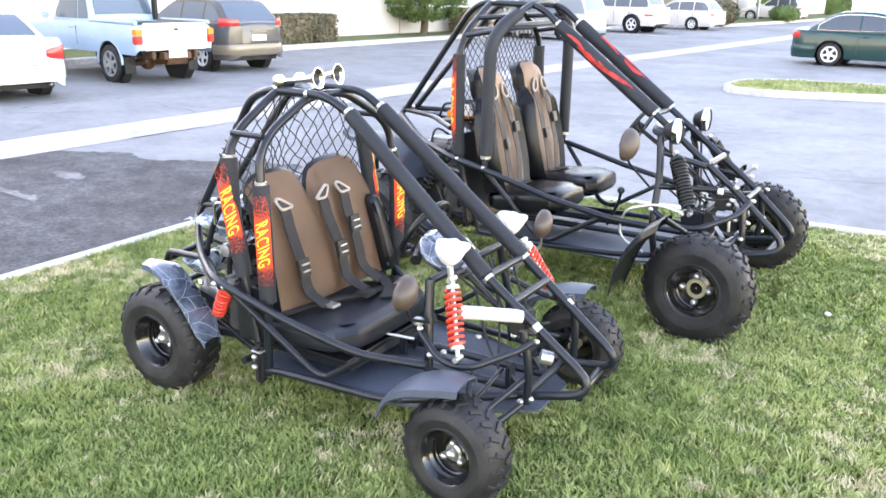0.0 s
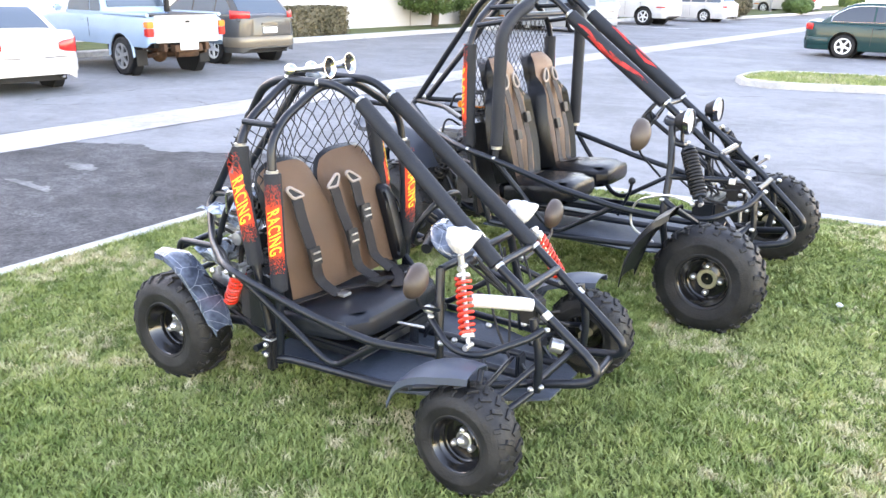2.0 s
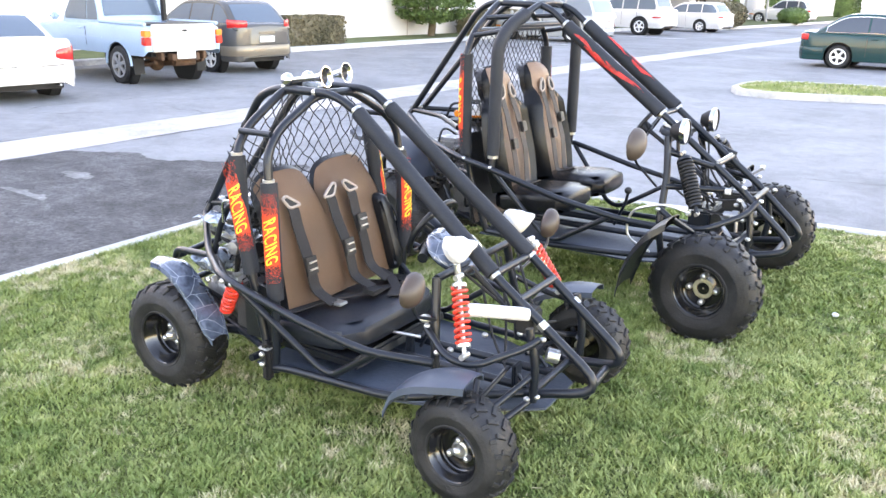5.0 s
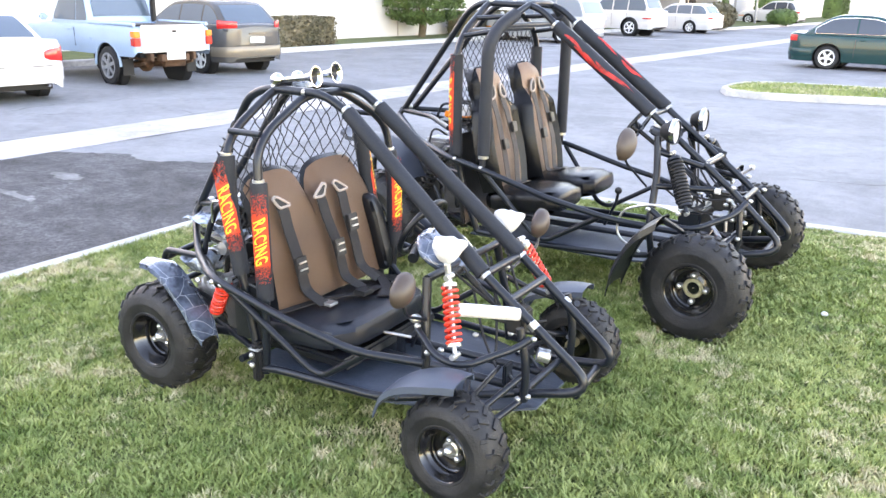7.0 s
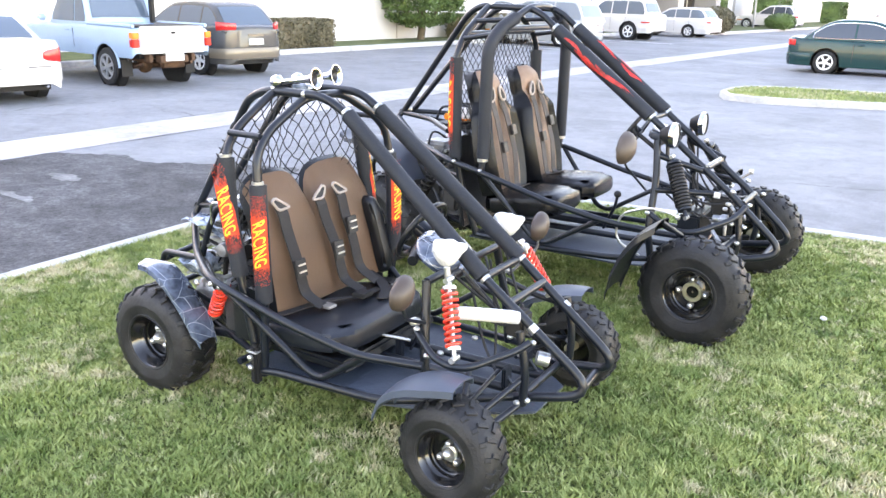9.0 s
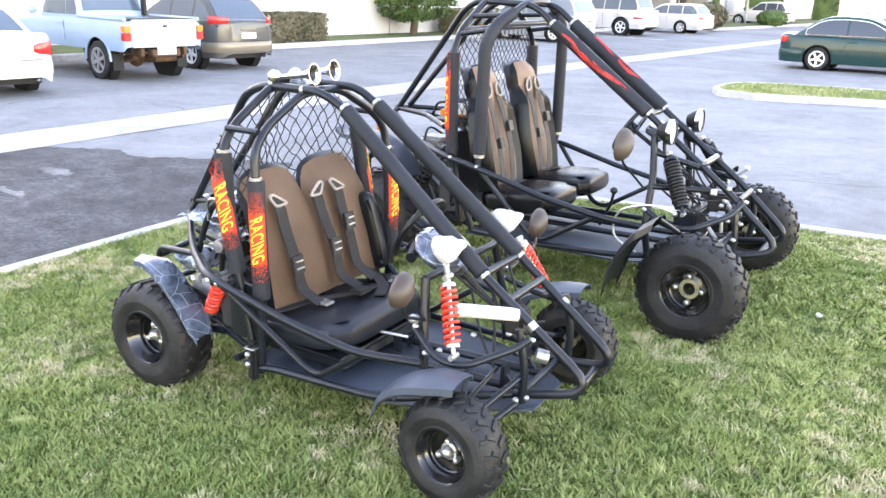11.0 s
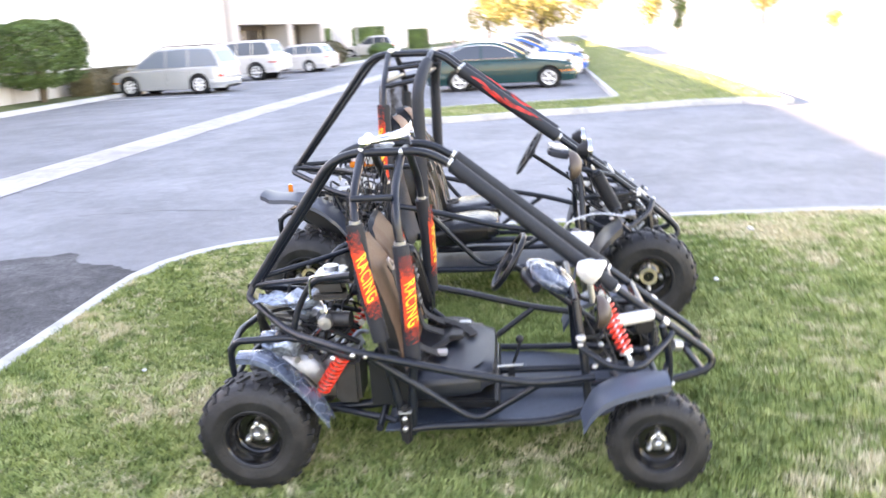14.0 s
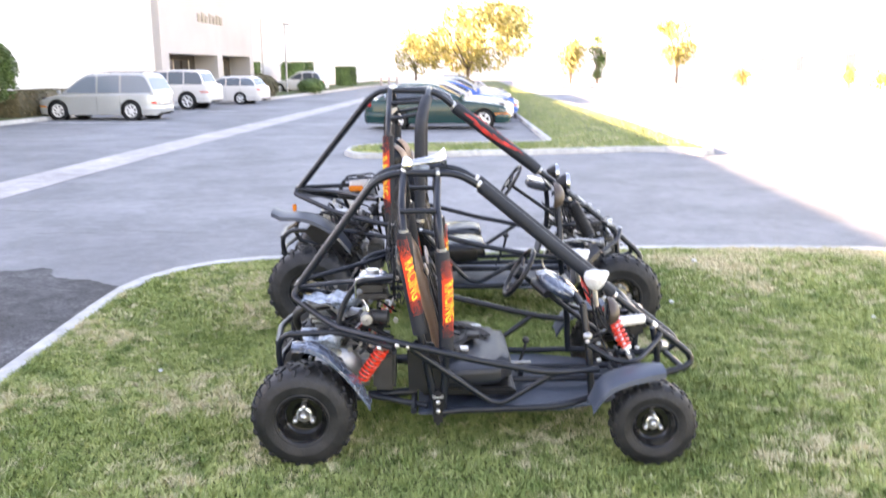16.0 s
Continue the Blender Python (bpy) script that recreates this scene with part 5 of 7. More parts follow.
def engine_bay(parent, ox, w, zoff, seed, film=True):
    """Engine, gearbox, tank, airbox, exhaust and hoses behind the seats."""
    def b(name, x0, y0, z0, x1, y1, z1, material, bev=0.015):
        return part(name, box(ox + x0, y0 * w, z0 + zoff, ox + x1, y1 * w, z1 + zoff), material, parent, bevel=bev)
    b("crankcase", -0.08, -0.16, 0.24, 0.2, 0.16, 0.4, ENGINE, 0.03)
    barrel = part("cylinder", box(ox + 0.0, -0.05 * w, 0.39 + zoff, ox + 0.1, 0.05 * w, 0.58 + zoff), ENGINE, parent, bevel=0.01)
    for k in range(8):
        part("cooling_fin", box(ox - 0.02 - 0.012 * k, -0.075 * w, 0.4 + zoff + 0.022 * k, ox + 0.15 - 0.012 * k, 0.075 * w, 0.412 + zoff + 0.022 * k), ENGINE, barrel, smooth=False)
    b("cylinder_head", -0.13, -0.07, 0.57, 0.05, 0.07, 0.63, ENGINE, 0.02)
    part("flywheel_cover", lathe([(0.002, -0.205 * w), (0.09, -0.2 * w), (0.115, -0.18 * w), (0.115, -0.15 * w)], "y", 24, (ox + 0.03, 0, 0.33 + zoff)), ENGINE, parent)
    part("drive_cover", lathe([(0.002, 0.215 * w), (0.1, 0.21 * w), (0.12, 0.19 * w), (0.12, 0.15 * w)], "y", 24, (ox + 0.02, 0, 0.33 + zoff)), ENGINE_DARK, parent)
    part("carburettor", tube([(ox + 0.09, -0.03, 0.56 + zoff), (ox + 0.2, -0.1 * w, 0.57 + zoff)], 0.03, 0, 14), ENGINE, parent)
    part("air_filter", tube([(ox + 0.14, -0.2 * w, 0.6 + zoff), (ox + 0.27, -0.22 * w, 0.6 + zoff)], 0.03, 0, 16), ENGINE_DARK, parent)
    part("exhaust_pipe", tube([(ox - 0.12, 0.04, 0.58 + zoff), (ox - 0.2, 0.1 * w, 0.52 + zoff), (ox - 0.18, 0.2 * w, 0.36 + zoff), (ox + 0.02, 0.3 * w, 0.36 + zoff)], 0.018, 0.06), ENGINE_DARK, parent)
    part("muffler", lathe([(0.01, -0.12), (0.05, -0.12), (0.055, -0.1), (0.055, 0.14), (0.045, 0.16), (0.01, 0.16)], "x", 20, (ox - 0.02, 0.3 * w, 0.42 + zoff)), ENGINE_DARK, parent)
    b("battery_box", 0.2, -0.3, 0.28, 0.3, -0.12, 0.46, ENGINE_DARK)
    rr = random.Random(seed)
    for k in range(15):
        y0, y1 = rr.uniform(-0.24, 0.24) * w, rr.uniform(-0.24, 0.24) * w
        pts = [(ox + rr.uniform(-0.1, 0.3), y0, rr.uniform(0.38, 0.62) + zoff), (ox + rr.uniform(-0.15, 0.3), (y0 + y1) / 2 + rr.uniform(-0.1, 0.1), rr.uniform(0.45, 0.7) + zoff), (ox + rr.uniform(-0.1, 0.3), y1, rr.uniform(0.35, 0.6) + zoff)]
        part("hose", tube(pts, rr.choice((0.005, 0.007, 0.011)), 0.09, 7), CORD, parent)
    for k in range(40):
        p = (ox + rr.uniform(-0.14, 0.3), rr.choice((-1, 1)) * rr.uniform(0.08, 0.24) * w, rr.uniform(0.3, 0.68) + zoff)
        part("bolt", tube([p, (p[0], p[1] + math.copysign(0.02, p[1]), p[2])], rr.uniform(0.006, 0.012), 0, 8), ZINC, parent)
    for k in range(8):
        p = Vector((ox + rr.uniform(-0.12, 0.25), rr.uniform(-0.24, 0.24) * w, rr.uniform(0.34, 0.64) + zoff))
        q = p + Vector((rr.uniform(-0.1, 0.1), rr.uniform(-0.06, 0.06), rr.uniform(-0.08, 0.08)))
        part("bracket", tube([p, on_line(p, q, 0.5) + Vector((0, 0.02, 0.02)), q], rr.uniform(0.006, 0.013), 0.03, 8), rr.choice((ENGINE, ENGINE_DARK, STEEL)), parent)
    for k in range(3):
        p = (ox + rr.uniform(-0.1, 0.2), rr.uniform(-0.2, 0.1) * w, rr.uniform(0.42, 0.62) + zoff)
        part("canister", lathe([(0.002, 0), (0.02, 0.002), (0.024, 0.01), (0.024, 0.055), (0.016, 0.065), (0.002, 0.067)], "z", 16, p), (ENGINE, ENGINE_DARK, BLACK_TRIM)[k], parent)
    if film:
        for k, (x, y, z, sx, sz) in enumerate(((0.0, -0.22, 0.5, 0.16, 0.07), (0.08, -0.12, 0.655, 0.22, 0.045), (-0.08, -0.05, 0.46, 0.13, 0.09))):
            bm = bmesh.new()
            bmesh.ops.create_icosphere(bm, subdivisions=3, radius=1, matrix=Matrix.Translation((ox + x, y * w, z + zoff)) @ Matrix.Diagonal((sx / 2, 0.05, sz / 2, 1)))
            for v in bm.verts:
                v.co += Vector((noise.noise(v.co * 17), noise.noise(v.co * 17 + Vector((4, 0, 0))), noise.noise(v.co * 17 + Vector((0, 4, 0))))) * 0.035
            part("wrapping_film", bm, PALE_FILM, parent, "crumpled clear plastic film")


def horn(parent, a, b, r):
    """A trumpet horn with its mouth at b."""
    a, b = Vector(a), Vector(b)
    u = (b - a).normalized()
    L = (b - a).length
    bm = lathe([(0.008, 0), (0.008, L * 0.2), (0.01, L * 0.55), (0.015, L * 0.8), (r * 0.7, L * 0.94), (r, L), (r * 0.93, L), (r * 0.6, L * 0.93), (0.014, L * 0.8), (0.003, L * 0.7)], "x", 24)
    bm.transform(Matrix.Translation(a) @ u.to_track_quat("X", "Z").to_matrix().to_4x4())
    t = part("horn_trumpet", bm, CHROME, parent)
    # dark inner cone puts the shade of the mouth into colour
    bm = lathe([(r * 0.6, L * 0.935), (0.014, L * 0.86), (0.002, L * 0.8)], "x", 20)
    bm.transform(Matrix.Translation(a) @ u.to_track_quat("X", "Z").to_matrix().to_4x4())
    part("horn_throat", bm, ENGINE_DARK, t)
    return t


def wrapped_lamp(parent, c, scale=1.0, seed=0):
    """A round lamp still in its white foam bag, gathered to a tail on one side."""
    bm = bmesh.new()
    bmesh.ops.create_icosphere(bm, subdivisions=4, radius=1)
    tip, tuck = Vector((0.86, 0.32, 0.3)).normalized(), Vector((-0.7, -0.3, 0.62)).normalized()
    for v in bm.verts:
        d = v.co.normalized()
        down = max(0.0, -d.z)
        x, y, z = d.x * 0.055 * (1 - 0.3 * down ** 1.6), d.y * 0.053 * (1 - 0.3 * down ** 1.6), d.z * (0.046 if d.z > 0 else 0.066)
        z -= 0.008 * max(0.0, d.z) ** 6
        p = Vector((x, y, z)) + d * (0.026 * max(0.0, d.dot(tip)) ** 18 + 0.01 * max(0.0, d.dot(tuck)) ** 12)
        fold = 0.5 + 0.5 * math.sin(math.atan2(d.y, d.x) * 9 + seed + 2 * d.z)
        p += d * (0.005 * noise.noise(d * 3.1 + Vector((seed, 0, 0))) - 0.004 * fold * down)
        v.co = p * 0.9 * scale
    bm.transform(Matrix.Translation(c))
    part("wrapped_headlamp", bm, WRAP, parent, "headlamp in white foam wrapping")
    part("lamp_stem", tube([(c[0], c[1], c[2] - 0.06), (c[0] + 0.01, c[1], c[2] - 0.13)], 0.012, 0, 10), ZINC, parent)


def round_lamp(parent, c, r, yaw=0.0):
    m = Matrix.Translation(c) @ Matrix.Rotation(radians(yaw), 4, "Z")
    bm = lathe([(0.004, -r * 1.2), (r * 0.45, -r * 1.1), (r * 0.85, -r * 0.5), (r, 0), (r * 1.03, 0.008), (r * 0.97, 0.012)], "x", 28)
    bm.transform(m)
    b = part("headlamp", bm, BLACK_TRIM, parent)
    bm = lathe([(r * 0.99, 0.006), (r * 0.7, r * 0.1), (r * 0.35, r * 0.16), (0.003, r * 0.18)], "x", 28)
    bm.transform(m)
    part("lens", bm, LENS, b)
    bm = lathe([(r * 1.05, -0.012), (r * 1.07, 0.0), (r * 1.04, 0.014), (r * 0.97, 0.014)], "x", 28)
    bm.transform(m)
    part("bezel", bm, CHROME, b)
    part("lamp_bracket", tube([(c[0] - r * 0.5, c[1], c[2] - r * 0.6), (c[0] - r * 0.4, c[1], c[2] - r * 1.7)], 0.01, 0, 8), STEEL, parent)


TR = 0.0165  # main tube radius

# ---- the small kart, nearest the camera ----
A = thing("go_kart", "black two-seat off-road kart with tan bench seat and red springs", "go-kart", "karts on the lawn", pose(0, -0.075, 0, 0, 0, 5.5))
for s in (-1, 1):
    # wheels
    kart_wheel(A, -0.041, s * 0.34, 0.2, 0.226, 0.19, 0.105, s)
    kart_wheel(A, 1.452, s * 0.505, 0.213, 0.18, 0.14, 0.088, s, steer=-4, camber=2)
    # long roof and down tubes, ending in the nose loops
    part("roof_tube", tube([(-0.092, s * 0.06, 0.70), (0.27, s * 0.11, 1.19), (0.36, s * 0.11, 1.228), (0.64, s * 0.11, 1.225), (0.745, s * 0.10, 1.165), (1.345, s * 0.14, 0.672), (1.785, s * 0.12, 0.33), (1.50, s * 0.17, 0.275)], TR, 0.13), STEEL, A)
    pad(A, (0.745, s * 0.10, 1.165), (1.345, s * 0.14, 0.672), 0.029)
    part("clamp", tube([(1.53, s * 0.137, 0.53), (1.55, s * 0.137, 0.513)], 0.0185, 0, 10), ZINC, A)
    # side bar from the rear corner past the seat to the front post
    part("side_bar", tube([(-0.092, s * 0.06, 0.70), (-0.115, s * 0.075, 0.655), (0.10, s * 0.27, 0.565), (0.36, s * 0.455, 0.56), (0.75, s * 0.465, 0.47), (1.02, s * 0.435, 0.408), (1.245, s * 0.36, 0.395)], TR * 0.92, 0.08), STEEL, A)
    part("side_brace", tube([(0.43, s * 0.445, 0.53), (0.77, s * 0.385, 0.262), (0.83, s * 0.38, 0.25), (1.05, s * 0.42, 0.402)], TR * 0.8, 0.05), STEEL, A)
    part("floor_bar", tube([(0.52, s * 0.41, 0.215), (0.62, s * 0.4, 0.228), (1.08, s * 0.375, 0.228), (1.29, s * 0.3, 0.26), (1.5, s * 0.17, 0.275)], TR * 0.92, 0.08), STEEL, A)
    # rear frame
    part("rear_loop", tube([(0.36, s * 0.42, 0.52), (0.12, s * 0.25, 0.54), (-0.13, s * 0.23, 0.525), (-0.165, s * 0.22, 0.48), (-0.165, s * 0.21, 0.34), (0.1, s * 0.2, 0.25), (0.5, s * 0.33, 0.22)], TR * 0.85, 0.07), STEEL, A)
    part("tank_brace", tube([(0.36, s * 0.3, 0.80), (0.2, s * 0.24, 0.77), (0.13, s * 0.23, 0.66), (0.1, s * 0.24, 0.55)], TR * 0.8, 0.05), STEEL, A)
    part("rear_stay", tube([(-0.092, s * 0.06, 0.70), (0.15, s * 0.15, 0.745), (0.36, s * 0.3, 0.78)], TR * 0.7, 0.05), STEEL, A)
    part("swing_arm", tube([(0.45, s * 0.2, 0.24), (0.2, s * 0.24, 0.235), (-0.04, s * 0.24, 0.2)], 0.02, 0.05), STEEL, A)
    spring(A, (0.335, s * 0.345, 0.53), (0.19, s * 0.29, 0.31), 0.024, 9, 0.006, SPRING)
    # front posts, dampers and arms
    part("front_post", tube([(1.19, s * 0.255, 0.66), (1.215, s * 0.3, 0.45), (1.23, s * 0.32, 0.24)], TR, 0.05), STEEL, A)
    part("front_post", tube([(1.52, s * 0.2, 0.53), (1.55, s * 0.2, 0.4), (1.545, s * 0.2, 0.27)], TR * 0.9, 0.05), STEEL, A)
    part("damper_mount", tube([(1.2, s * 0.33, 0.5), (1.31, s * 0.385, 0.44), (1.41, s * 0.38, 0.432), (1.53, s * 0.235, 0.475), (1.56, s * 0.2, 0.5)], TR * 0.75, 0.05), STEEL, A)
    spring(A, (1.285, s * 0.27, 0.685), (1.375, s * 0.375, 0.46), 0.024, 9, 0.006, SPRING)
    for x0, z0 in ((1.33, 0.25), (1.54, 0.275)):
        part("wishbone", tube([(x0, s * 0.19, z0), (1.445, s * 0.455, 0.19)], 0.012, 0), STEEL, A)
        part("wishbone", tube([(x0, s * 0.19, z0 + 0.09), (1.445, s * 0.45, 0.26)], 0.011, 0), STEEL, A)
    part("tie_rod", tube([(1.4, s * 0.1, 0.32), (1.38, s * 0.43, 0.235)], 0.008, 0, 8), STEEL, A)
    part("stub_axle", tube([(1.445, s * 0.44, 0.215), (1.452, s * 0.52, 0.215)], 0.02, 0), BRASSY, A)
    # mudguards
    fender(A, [(1.185, 0.30), (1.235, 0.395), (1.33, 0.438), (1.43, 0.455), (1.485, 0.46)], s * 0.595, s * 0.42, PLASTIC)
    part("mudguard_stay", tube([(1.36, s * 0.46, 0.43), (1.39, s * 0.46, 0.3), (1.43, s * 0.46, 0.24)], 0.009, 0.03, 8), STEEL, A)
    part("mudguard_stay", tube([(1.42, s * 0.47, 0.445), (1.44, s * 0.47, 0.3)], 0.009, 0.03, 8), STEEL, A)
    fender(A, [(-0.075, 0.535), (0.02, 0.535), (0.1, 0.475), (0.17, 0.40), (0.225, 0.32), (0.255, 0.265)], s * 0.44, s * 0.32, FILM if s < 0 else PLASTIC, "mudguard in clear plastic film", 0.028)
    part("mudguard_stay", tube([(0.12, s * 0.35, 0.45), (0.15, s * 0.25, 0.36), (0.2, s * 0.22, 0.27)], 0.009, 0.03, 8), STEEL, A)
    # hoop brackets
    part("hoop_bracket", box(0.525, s * 0.4, 0.17, 0.565, s * 0.44, 0.33), BLACK_TRIM, A, bevel=0.012)
    for z in (0.30,):
        part("bracket_band", box(0.52, s * 0.395, z, 0.57, s * 0.446, z + 0.007), ZINC, A, bevel=0.003)
    for p in ((0.545, s * 0.45, 0.285), (0.545, s * 0.45, 0.245), (0.30, s * 0.46, 0.535), (0.375, s * 0.462, 0.545), (0.42, s * 0.462, 0.54)):
        knob("bolt", p, 0.011, ZINC, A)
    mirror(A, (1.251, s * 0.506, 0.70 if s < 0 else 0.69), (1.22, s * 0.31, 0.53), 0, 0.95 if s < 0 else 1.0)
    knob("stalk_clamp", (1.2, s * 0.34, 0.54), 0.022, ZINC, A, 0.7)
    wrapped_lamp(A, (1.248, s * 0.22, 0.768), 1.0, s + 3)
    # front hoop and rear hoop posts carry pads with a printed word
    for x0, x1, x2, zt, zb2, word_z, top_z, lean in ((0.545, 0.432, 0.405, 1.012, 0.58, 0.822, 1.228, 0.04), (0.565, 0.58, 0.555, 0.932, 0.50, 0.727, 1.212, 0.004)):
        post = [(x0, s * 0.405 + 0.008, 0.2), (x1 + lean, s * 0.42 + 0.017, zb2), (x1 - 0.002, s * 0.42 + 0.017, 0.8), (x2, s * 0.397 + 0.015, 1.035), (x2 - 0.008, s * 0.315 + 0.008, 1.11), (x2 - 0.002, s * 0.11, top_z), (x2, 0, top_z + 0.004)]
        part("hoop_post", tube(post, TR, 0.07), STEEL, A)
        a, b = on_line(post[1], post[2], 0.0), on_line(post[2], post[3], (zt - 0.8) / 0.235)
        bmx = tube([a, post[2], b], 0.0315, 0.05, 14)
        part("foam_pad", bmx, FOAM, A)
        part("clamp", tube([b + Vector((0, 0, 0.002)), b + Vector((0, 0, 0.012))], 0.0215, 0, 12), ZINC, A)
        u = (Vector(post[2]) - Vector(post[1])).normalized()
        mid = on_line(post[1], post[2], (word_z - zb2) / (0.8 - zb2))
        lettering(A, "RACING", mid + u * 0.082, mid - u * 0.082, 0.032, (0.55, -0.83, 0) if s < 0 else (0.9, -0.2, 0) if x1 > 0.5 else (0.75, 0.66, 0))
    for y, z in ((0.345, 1.096),):
        part("hoop_rung", tube([(0.393, s * y, z), (0.543, s * y, z)], 0.012, 0), STEEL, A)
    knob("roof_clamp", (0.404, s * 0.108, 1.235), 0.017, ZINC, A)
    knob("roof_clamp", (0.555, s * 0.112, 1.225), 0.017, ZINC, A)
knob("corner_bolt", (-0.092, 0, 0.70), 0.018, ZINC, A)
part("rear_cross_tube", tube([(-0.1, -0.07, 0.695), (-0.1, 0.07, 0.695)], TR, 0), STEEL, A)
for x, z, y in ((1.345, 0.665, 0.14), (1.45, 0.595, 0.14), (1.19, 0.655, 0.255), (1.52, 0.275, 0.17), (0.44, 0.225, 0.4)):
    part("cross_tube", tube([(x, -y, z), (x, y, z)], TR * 0.85, 0), STEEL, A)
part("bumper_tube", tube([(1.7, -0.12, 0.3), (1.68, 0.12, 0.3)], TR * 0.9, 0), STEEL, A)
part("rear_bumper", tube([(-0.165, -0.22, 0.48), (-0.19, 0, 0.49), (-0.165, 0.22, 0.48)], TR * 0.85, 0.05), STEEL, A)
part("rear_bumper", tube([(-0.165, -0.21, 0.35), (-0.19, 0, 0.35), (-0.165, 0.21, 0.35)], TR * 0.85, 0.05), STEEL, A)
part("rear_axle", tube([(-0.041, -0.36, 0.2), (-0.041, 0.36, 0.2)], 0.016, 0), STEEL, A)
# floor pan
out = [(0.46, -0.39), (1.08, -0.365), (1.27, -0.3), (1.5, -0.17), (1.56, -0.12), (1.56, 0.12), (1.5, 0.17), (1.27, 0.3), (1.08, 0.365), (0.46, 0.39)]
part("floor_pan", slab(out, 0.205, 0.213), FLOOR, A, smooth=False)
for s in (-1, 1):
    part("floor_rail", tube([(0.5, s * 0.08, 0.24), (1.5, s * 0.08, 0.25)], 0.016, 0), STEEL, A)
part("side_bolster", cushion(0.11, 0.075, 0.36, pose(0.515, 0.38, 0.565, 6, -12, 0), 0.5), VINYL, A, "black vinyl side bolster")
prof = [(0.681 + 0.154 * math.cos(math.pi * k / 16), 0.3 + 0.112 * math.sin(math.pi * k / 16) ** 0.8) for k in range(17)]
part("side_bolster", prism(prof, 0.24, 0.31), VINYL, A, "rounded black vinyl side of the bench", bevel=0.012)
part("side_panel", prism([(0.42, 0.32), (0.415, 0.5), (0.45, 0.545), (0.53, 0.53), (0.565, 0.42), (0.59, 0.32)], -0.395, -0.38), VINYL, A)
# bench seat: cushion, back with two headrests, side bolsters
bm = cushion(0.44, 0.62, 0.11, pose(0.665, -0.02, 0.345, 0, -4, 0), 0.3)
part("seat_cushion", bm, SEAT_VINYL, A, "dark slate vinyl bench cushion")
part("seat_trim", prism([(0.47, 0.27), (0.9, 0.26), (0.885, 0.3), (0.47, 0.31)], -0.33, 0.29), VINYL, A, bevel=0.01)


def seat_back(parent, foot, top, y_mid, width, thick, heads, tan_label, notch):
    """A leaning seat back with rounded headrests: black shell and tan face."""
    foot, top = Vector(foot), Vector(top)
    u = (top - foot).normalized()
    L = (top - foot).length
    fwd = Vector((0, 1, 0)).cross(u).normalized()
    if fwd.x < 0:
        fwd = -fwd
    rows_f, rows_b = [], []
    cols = 40

    def height(y):
        h = notch
        for c, hw in heads:
            d = abs(y - c) / hw
            if d < 1:
                h = max(h, notch + (1 - notch) * (1 - d ** 3.2) ** 0.45)
        return h
    for grow, rows, lift in ((0.0, rows_f, thick), (0.016, rows_b, 0.03)):
        for j in range(cols + 1):
            y = -1 + 2 * j / cols
            yy = y_mid + y * (width / 2 + grow)
            hgt = height(yy - y_mid) * L + grow
            col = []
            for i in range(15):
                s = i / 14
                bulge = 1 - 0.6 * abs(y) ** 4 - 0.55 * max(0, s - 0.8) / 0.2 - 0.12 * math.exp(-(y / 0.05) ** 2) + 0.08 * math.sin(s * 3.1)
                side_fold = 0.03 * abs(y) ** 3 * (1 - abs(s - 0.35))
                col.append(foot + Vector((0, yy, 0)) + u * (hgt * s) + fwd * (lift * bulge + (side_fold if lift > 0.05 else 0)))
            rows.append(col)
    bm = bmesh.new()
    vs = [[bm.verts.new(p) for p in c] for c in rows_f]
    for a, b in zip(vs, vs[1:]):
        for k in range(14):
            bm.faces.new((a[k], a[k + 1], b[k + 1], b[k]))
    bmesh.ops.solidify(bm, geom=bm.faces[:], thickness=0.015)
    part("backrest", bm, TAN, parent, tan_label)
    bm = bmesh.new()
    vs = [[bm.verts.new(p) for p in c] for c in rows_b]
    for a, b in zip(vs, vs[1:]):
        for k in range(14):
            bm.faces.new((a[k], a[k + 1], b[k + 1], b[k]))
    edge = [v for v in vs[0]] + [c[-1] for c in vs[1:]] + vs[-1][::-1][1:]
    front = [p for p in rows_f[0]] + [c[-1] for c in rows_f[1:]] + rows_f[-1][::-1][1:]
    fv = [bm.verts.new(p) for p in front]
    for k in range(len(edge) - 1):
        bm.faces.new((edge[k], edge[k + 1], fv[k + 1], fv[k]))
    part("back_shell", bm, VINYL, parent, "black vinyl shell")
    return u, fwd


